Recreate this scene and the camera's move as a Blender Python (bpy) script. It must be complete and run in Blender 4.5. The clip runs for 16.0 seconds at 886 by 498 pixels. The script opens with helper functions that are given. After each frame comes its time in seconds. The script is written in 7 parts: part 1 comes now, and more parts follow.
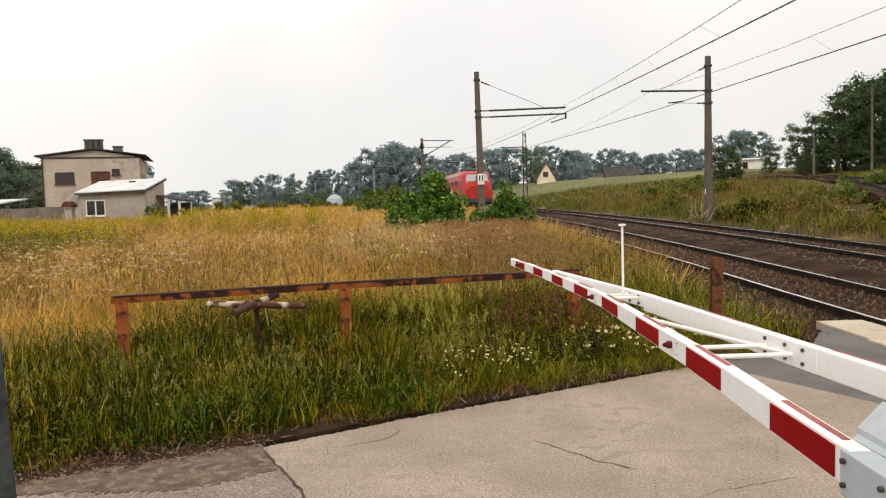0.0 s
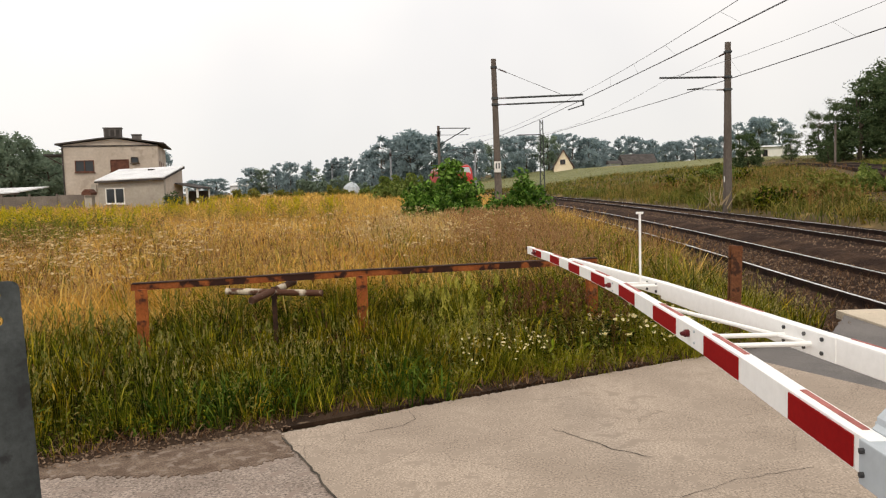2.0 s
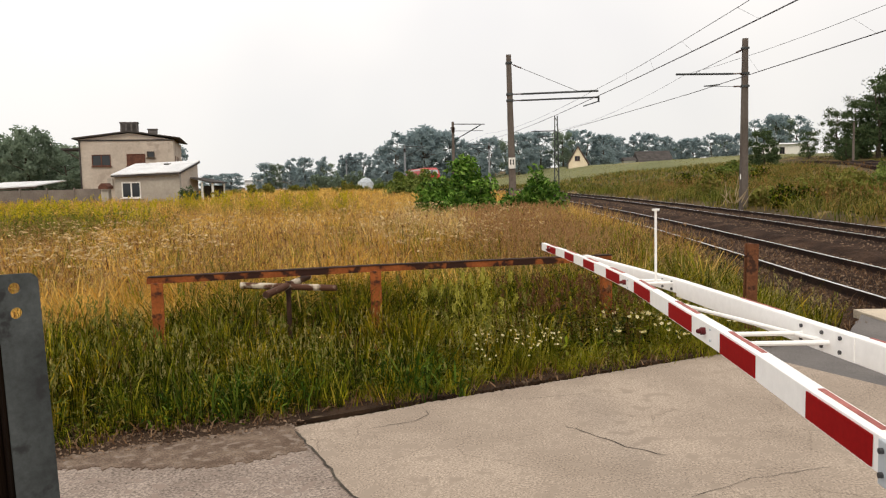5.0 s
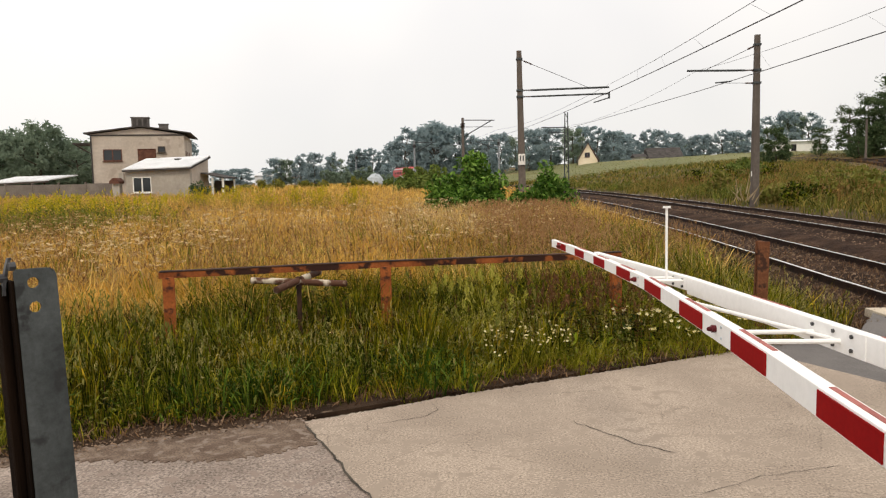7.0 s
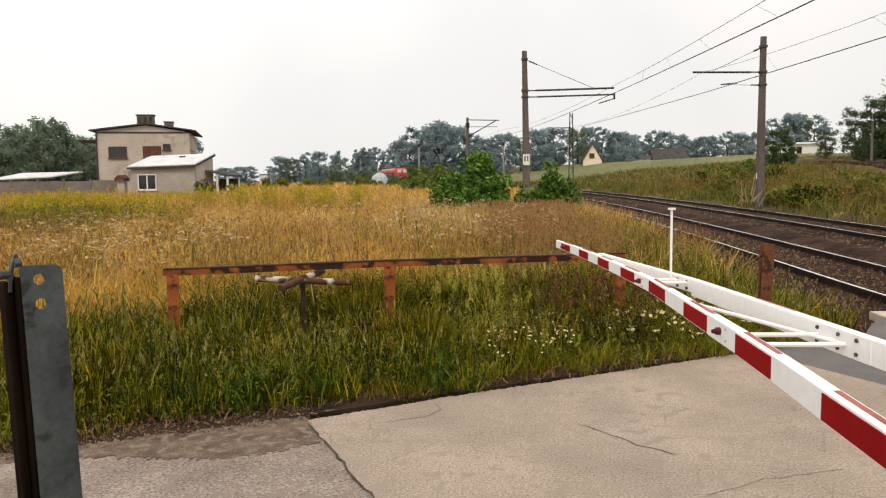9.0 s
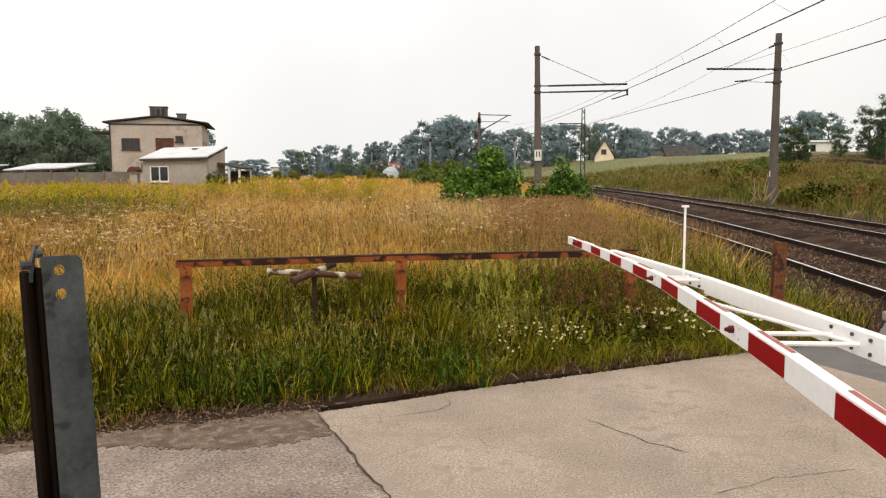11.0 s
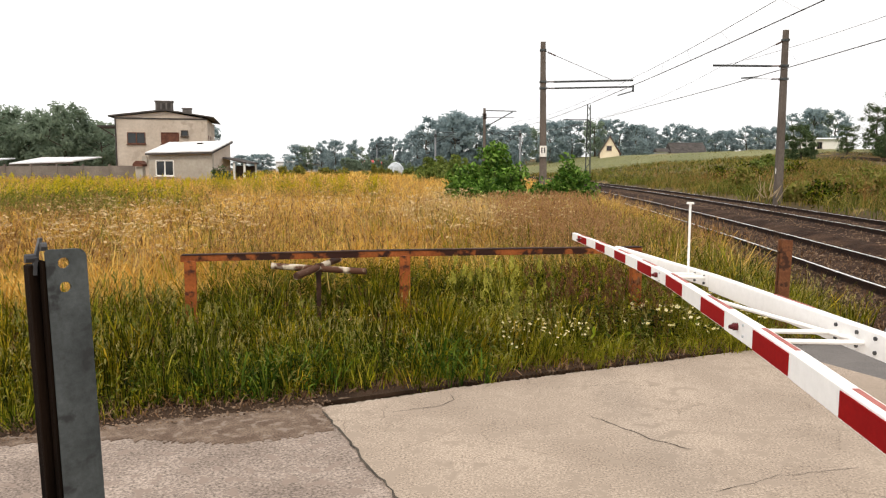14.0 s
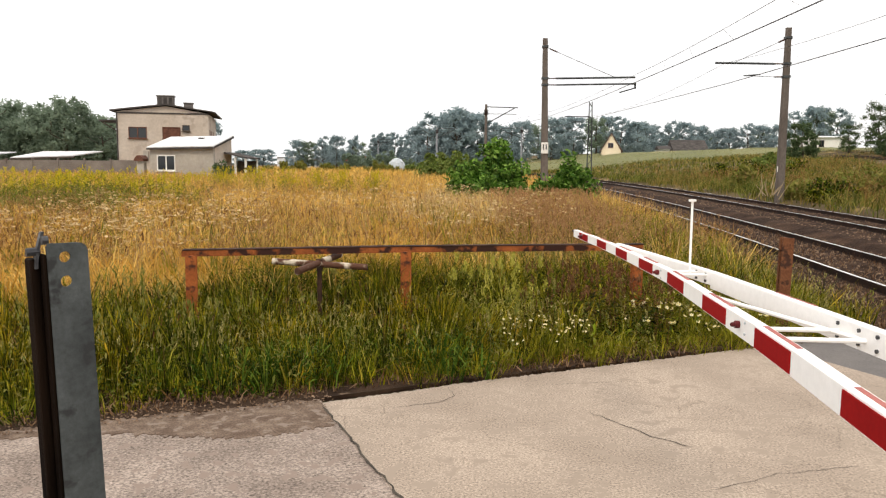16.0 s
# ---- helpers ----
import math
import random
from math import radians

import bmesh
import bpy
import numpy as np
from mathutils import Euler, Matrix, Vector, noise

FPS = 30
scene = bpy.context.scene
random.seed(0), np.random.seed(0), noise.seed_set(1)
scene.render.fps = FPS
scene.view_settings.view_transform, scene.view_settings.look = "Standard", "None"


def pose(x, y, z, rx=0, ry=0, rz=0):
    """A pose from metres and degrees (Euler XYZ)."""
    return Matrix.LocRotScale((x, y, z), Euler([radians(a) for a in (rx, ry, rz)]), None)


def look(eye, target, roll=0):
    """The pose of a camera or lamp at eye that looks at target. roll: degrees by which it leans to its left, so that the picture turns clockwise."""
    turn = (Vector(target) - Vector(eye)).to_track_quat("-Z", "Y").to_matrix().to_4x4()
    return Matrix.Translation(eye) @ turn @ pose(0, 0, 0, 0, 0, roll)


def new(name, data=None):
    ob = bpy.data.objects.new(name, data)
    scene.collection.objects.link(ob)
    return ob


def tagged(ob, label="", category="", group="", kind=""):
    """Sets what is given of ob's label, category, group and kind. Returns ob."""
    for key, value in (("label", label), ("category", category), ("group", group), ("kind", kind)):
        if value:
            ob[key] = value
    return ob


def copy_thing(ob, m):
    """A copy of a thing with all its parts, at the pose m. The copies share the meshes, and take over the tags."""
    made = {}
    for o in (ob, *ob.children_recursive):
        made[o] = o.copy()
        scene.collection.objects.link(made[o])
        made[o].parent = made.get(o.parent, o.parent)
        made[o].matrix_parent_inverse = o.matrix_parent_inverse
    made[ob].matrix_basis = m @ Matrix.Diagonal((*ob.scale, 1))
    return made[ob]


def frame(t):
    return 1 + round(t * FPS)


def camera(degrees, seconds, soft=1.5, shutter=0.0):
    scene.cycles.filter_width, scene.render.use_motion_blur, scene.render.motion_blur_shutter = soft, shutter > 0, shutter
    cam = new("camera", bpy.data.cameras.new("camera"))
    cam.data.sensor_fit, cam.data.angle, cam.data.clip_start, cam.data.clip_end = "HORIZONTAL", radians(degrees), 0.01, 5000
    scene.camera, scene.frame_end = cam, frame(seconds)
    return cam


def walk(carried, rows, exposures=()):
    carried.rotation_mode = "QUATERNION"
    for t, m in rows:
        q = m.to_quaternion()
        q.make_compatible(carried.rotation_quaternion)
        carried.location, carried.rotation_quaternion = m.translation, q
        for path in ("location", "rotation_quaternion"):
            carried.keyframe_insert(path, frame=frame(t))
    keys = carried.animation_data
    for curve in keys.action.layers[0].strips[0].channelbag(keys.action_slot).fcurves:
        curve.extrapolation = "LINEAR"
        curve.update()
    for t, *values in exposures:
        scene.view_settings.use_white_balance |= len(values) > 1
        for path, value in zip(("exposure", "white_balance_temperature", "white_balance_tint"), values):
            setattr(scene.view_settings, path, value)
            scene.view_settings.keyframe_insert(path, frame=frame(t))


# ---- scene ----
cam = camera(60.0, 16.0, soft=1.2)
walk(cam, [
    (0, pose(0.002, 0.001, 1.649, 86.333, 1.715, -0.110)),
    (0.5, pose(0.003, 0.002, 1.647, 86.299, 1.843, 0.438)),
    (1, pose(0.003, 0.001, 1.647, 86.120, 2.056, 0.613)),
    (1.5, pose(0.001, -0.003, 1.648, 85.748, 1.791, 0.949)),
    (2, pose(0.002, 0.000, 1.649, 85.467, 1.720, 1.126)),
    (2.5, pose(-0.001, 0.000, 1.649, 85.445, 1.447, 1.244)),
    (3, pose(-0.001, 0.000, 1.648, 85.197, 1.789, 1.293)),
    (3.5, pose(-0.001, -0.000, 1.647, 85.089, 1.718, 1.380)),
    (4, pose(-0.000, 0.003, 1.647, 85.197, 1.598, 1.572)),
    (6.5, pose(-0.009, -0.006, 1.649, 85.105, 1.209, 2.846)),
    (7, pose(-0.010, -0.010, 1.650, 84.913, 1.174, 2.866)),
    (7.5, pose(-0.012, -0.009, 1.650, 84.908, 1.155, 2.917)),
    (8, pose(-0.010, -0.006, 1.649, 84.891, 1.093, 2.994)),
    (8.5, pose(-0.012, -0.008, 1.649, 84.736, 0.893, 3.131)),
    (9, pose(-0.013, -0.010, 1.651, 84.891, 0.724, 3.184)),
    (11.5, pose(-0.025, -0.020, 1.653, 84.379, 0.083, 4.260)),
    (12, pose(-0.024, -0.020, 1.652, 84.288, 0.110, 4.466)),
    (12.5, pose(-0.023, -0.019, 1.652, 84.216, 0.080, 4.443)),
    (13, pose(-0.020, -0.016, 1.651, 84.163, 0.190, 4.297)),
    (13.5, pose(-0.022, -0.015, 1.651, 84.108, 0.104, 4.274)),
    (14, pose(-0.022, -0.017, 1.652, 84.182, -0.128, 4.368)),
    (14.5, pose(-0.024, -0.018, 1.651, 84.164, -0.165, 4.454)),
    (15, pose(-0.022, -0.018, 1.652, 84.219, -0.213, 4.515)),
    (15.5, pose(-0.021, -0.016, 1.651, 84.145, -0.093, 4.429)),
    (16, pose(-0.025, -0.013, 1.651, 83.901, -0.437, 4.461)),
], exposures=[(0.0, -0.17, 7250, 11.5), (9.0, -0.14, 7250, 11.5), (11.5, -0.06, 7200, 11.5), (12.3, 0.15, 7150, 11.5), (16.0, 0.17, 7150, 11.5)])

# ---- light: bright overcast sky, weak wide sun ----
world = bpy.data.worlds.new("world")
scene.world = world
world.use_nodes = True
wn, wl = world.node_tree.nodes, world.node_tree.links
wn.clear()
SUN_EL, SUN_AZ = 48.0, 188.0          # azimuth clockwise from +y
sky = wn.new("ShaderNodeTexSky")
sky.sky_type = "NISHITA"
sky.sun_disc = False
sky.sun_elevation = radians(SUN_EL)
sky.sun_rotation = radians(SUN_AZ)
dim = wn.new("ShaderNodeVectorMath")
dim.operation = "SCALE"
dim.inputs["Scale"].default_value = 0.12
wl.new(sky.outputs[0], dim.inputs[0])
geo = wn.new("ShaderNodeTexCoord")
sep = wn.new("ShaderNodeSeparateXYZ")
wl.new(geo.outputs["Generated"], sep.inputs[0])
ramp = wn.new("ShaderNodeValToRGB")     # cloud deck: grey-white haze low down, white above
ramp.color_ramp.elements[0].position, ramp.color_ramp.elements[0].color = 0.0, (0.97, 1.01, 1.06, 1)
ramp.color_ramp.elements[1].position, ramp.color_ramp.elements[1].color = 0.30, (1.21, 1.24, 1.30, 1)
e = ramp.color_ramp.elements.new(0.14)
e.color = (1.06, 1.09, 1.14, 1)
wl.new(sep.outputs["Z"], ramp.inputs[0])
cloud = wn.new("ShaderNodeTexNoise")
cloud.inputs["Scale"].default_value = 2.2
cloud.inputs["Detail"].default_value = 3.0
wl.new(geo.outputs["Generated"], cloud.inputs["Vector"])
cr = wn.new("ShaderNodeValToRGB")
cr.color_ramp.elements[0].position, cr.color_ramp.elements[0].color = 0.35, (0.92, 0.935, 0.96, 1)
cr.color_ramp.elements[1].position, cr.color_ramp.elements[1].color = 0.65, (1.06, 1.06, 1.06, 1)
wl.new(cloud.outputs[0], cr.inputs[0])
mul = wn.new("ShaderNodeMix")
mul.data_type, mul.blend_type = "RGBA", "MULTIPLY"
mul.inputs[0].default_value = 1.0
wl.new(ramp.outputs[0], mul.inputs[6])
wl.new(cr.outputs[0], mul.inputs[7])
side_light = wn.new("ShaderNodeMapRange")     # the cloud deck thins out towards -x
side_light.inputs["From Min"].default_value, side_light.inputs["From Max"].default_value = -1.0, 1.0
side_light.inputs["To Min"].default_value, side_light.inputs["To Max"].default_value = 1.12, 0.88
wl.new(sep.outputs["X"], side_light.inputs["Value"])
veil = wn.new("ShaderNodeVectorMath")
veil.operation = "SCALE"
wl.new(mul.outputs[2], veil.inputs[0])
wl.new(side_light.outputs[0], veil.inputs["Scale"])
deck = wn.new("ShaderNodeMix")
deck.data_type = "RGBA"
deck.inputs[0].default_value = 0.94
wl.new(dim.outputs[0], deck.inputs[6])
wl.new(veil.outputs[0], deck.inputs[7])
bg = wn.new("ShaderNodeBackground")
bg.inputs["Strength"].default_value = 1.0
wl.new(deck.outputs[2], bg.inputs["Color"])
wl.new(bg.outputs[0], wn.new("ShaderNodeOutputWorld").inputs[0])

sun_data = bpy.data.lights.new("sun", "SUN")
sun_data.energy, sun_data.angle, sun_data.color = 1.4, radians(12), (1.0, 0.93, 0.82)
sun = new("sun", sun_data)
az, el = radians(SUN_AZ), radians(SUN_EL)
sun.matrix_world = look((math.sin(az) * math.cos(el) * 60, math.cos(az) * math.cos(el) * 60, math.sin(el) * 60), (0, 0, 0))


# ---- materials ----
def mat(name, c1, c2, scale=4.0, fine=60.0, rough=0.85, metal=0.0, bump=0.3, c3=None, c3_at=0.62, c3_scale=1.2, rnd=0.0, stretch=(1, 1, 1), dist=0.01, grain=(0.72, 1.22), spec=0.2, cracks=0.0):
    """Two tones mixed by coarse and fine noise, a third as stains, relief from the fine noise; rnd varies objects."""
    m = bpy.data.materials.new(name)
    m.use_nodes = True
    n, l = m.node_tree.nodes, m.node_tree.links
    b = n["Principled BSDF"]
    b.inputs["Roughness"].default_value, b.inputs["Metallic"].default_value = rough, metal
    b.inputs["Specular IOR Level"].default_value = spec
    tc = n.new("ShaderNodeTexCoord")
    mp = n.new("ShaderNodeMapping")
    mp.inputs["Scale"].default_value = stretch
    l.new(tc.outputs["Object"], mp.inputs[0])

    def nz(s, d=4.0):
        t = n.new("ShaderNodeTexNoise")
        t.inputs["Roughness"].default_value = 0.7 if d > 5 else 0.5
        t.inputs["Scale"].default_value, t.inputs["Detail"].default_value = s, d
        l.new(mp.outputs[0], t.inputs["Vector"])
        return t.outputs[0]

    def ramp_(src, a, z, ca, cz):
        r = n.new("ShaderNodeValToRGB")
        r.color_ramp.elements[0].position, r.color_ramp.elements[1].position = a, z
        r.color_ramp.elements[0].color, r.color_ramp.elements[1].color = (*ca, 1), (*cz, 1)
        l.new(src, r.inputs[0])
        return r.outputs[0]

    def mix(kind, fac, a, z):
        x = n.new("ShaderNodeMix")
        x.data_type, x.blend_type = "RGBA", kind
        for sock, v in ((x.inputs[0], fac), (x.inputs[6], a), (x.inputs[7], z)):
            if isinstance(v, (int, float)):
                sock.default_value = v
            elif isinstance(v, tuple):
                sock.default_value = (*v, 1)
            else:
                l.new(v, sock)
        return x.outputs[2]
    big, small = nz(scale), nz(fine, 6.0)
    col = ramp_(big, 0.35, 0.65, c1, c2)
    col = mix("MULTIPLY", 1.0, col, ramp_(small, 0.32, 0.68, (grain[0],) * 3, (grain[1],) * 3))
    if c3:
        col = mix("MIX", ramp_(nz(c3_scale, 5.0), c3_at, c3_at + 0.06, (0, 0, 0), (1, 1, 1)), col, c3)
    if cracks:
        bend = mix("ADD", 0.55, mp.outputs[0], nz(4.0, 6.0))
        vo = n.new("ShaderNodeTexVoronoi")
        vo.feature = "DISTANCE_TO_EDGE"
        vo.inputs["Scale"].default_value = cracks
        l.new(bend, vo.inputs["Vector"])
        thin = ramp_(vo.outputs["Distance"], 0.0, 0.012, (1, 1, 1), (0, 0, 0))
        some = ramp_(nz(0.8, 3.0), 0.46, 0.56, (0, 0, 0), (0.6, 0.6, 0.6))
        col = mix("MIX", mix("MULTIPLY", 1.0, thin, some), col, (0.11, 0.085, 0.065))
    if rnd:
        oi = n.new("ShaderNodeObjectInfo")
        col = mix("MULTIPLY", 1.0, col, ramp_(oi.outputs["Random"], 0.0, 1.0, (1 - rnd,) * 3, (1 + rnd,) * 3))
    l.new(col, b.inputs["Base Color"])
    if bump:
        bp = n.new("ShaderNodeBump")
        bp.inputs["Strength"].default_value, bp.inputs["Distance"].default_value = bump, dist
        l.new(small, bp.inputs["Height"])
        l.new(bp.outputs[0], b.inputs["Normal"])
    return m


def leaf_mat(name, tones, translucent=0.3, rough=0.6, patch=0.0, patch_tone=(1, 1, 1), clump=0.0, depth=0.5):
    """Leaves and blades: a tone for every island, some light let through; patch: metres of a slow drift of tone;
    clump: metres of a noise that darkens and lightens the tone by depth."""
    m = bpy.data.materials.new(name)
    m.use_nodes = True
    n, l = m.node_tree.nodes, m.node_tree.links
    b = n["Principled BSDF"]
    b.inputs["Roughness"].default_value = rough
    b.inputs["Specular IOR Level"].default_value = 0.08
    g = n.new("ShaderNodeNewGeometry")
    r = n.new("ShaderNodeValToRGB")
    while len(r.color_ramp.elements) < len(tones):
        r.color_ramp.elements.new(0.5)
    for i, c in enumerate(tones):
        r.color_ramp.elements[i].position = i / (len(tones) - 1)
        r.color_ramp.elements[i].color = (*c, 1)
    l.new(g.outputs["Random Per Island"], r.inputs[0])
    col = r.outputs[0]
    if patch:
        tc = n.new("ShaderNodeTexCoord")
        t = n.new("ShaderNodeTexNoise")
        t.inputs["Scale"].default_value, t.inputs["Detail"].default_value = 1 / patch, 3.0
        l.new(tc.outputs["Object"], t.inputs["Vector"])
        k = n.new("ShaderNodeValToRGB")
        k.color_ramp.elements[0].position, k.color_ramp.elements[1].position = 0.42, 0.62
        k.color_ramp.elements[0].color, k.color_ramp.elements[1].color = (1, 1, 1, 1), (*patch_tone, 1)
        l.new(t.outputs[0], k.inputs[0])
        x = n.new("ShaderNodeMix")
        x.data_type, x.blend_type = "RGBA", "MULTIPLY"
        x.inputs[0].default_value = 1.0
        l.new(col, x.inputs[6])
        l.new(k.outputs[0], x.inputs[7])
        col = x.outputs[2]
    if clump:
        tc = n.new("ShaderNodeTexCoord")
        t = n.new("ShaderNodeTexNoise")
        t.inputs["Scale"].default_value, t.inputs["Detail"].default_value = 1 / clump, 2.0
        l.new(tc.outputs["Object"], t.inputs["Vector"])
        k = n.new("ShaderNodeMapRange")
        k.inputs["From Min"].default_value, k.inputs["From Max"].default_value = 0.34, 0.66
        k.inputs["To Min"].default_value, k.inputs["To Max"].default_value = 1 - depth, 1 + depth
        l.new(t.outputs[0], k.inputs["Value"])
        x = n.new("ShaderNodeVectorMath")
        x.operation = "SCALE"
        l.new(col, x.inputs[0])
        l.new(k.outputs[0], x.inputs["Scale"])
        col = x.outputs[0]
    l.new(col, b.inputs["Base Color"])
    tr = n.new("ShaderNodeBsdfTranslucent")
    l.new(col, tr.inputs["Color"])
    ms = n.new("ShaderNodeMixShader")
    ms.inputs[0].default_value = translucent
    l.new(b.outputs[0], ms.inputs[1])
    l.new(tr.outputs[0], ms.inputs[2])
    l.new(ms.outputs[0], n["Material Output"].inputs[0])
    return m


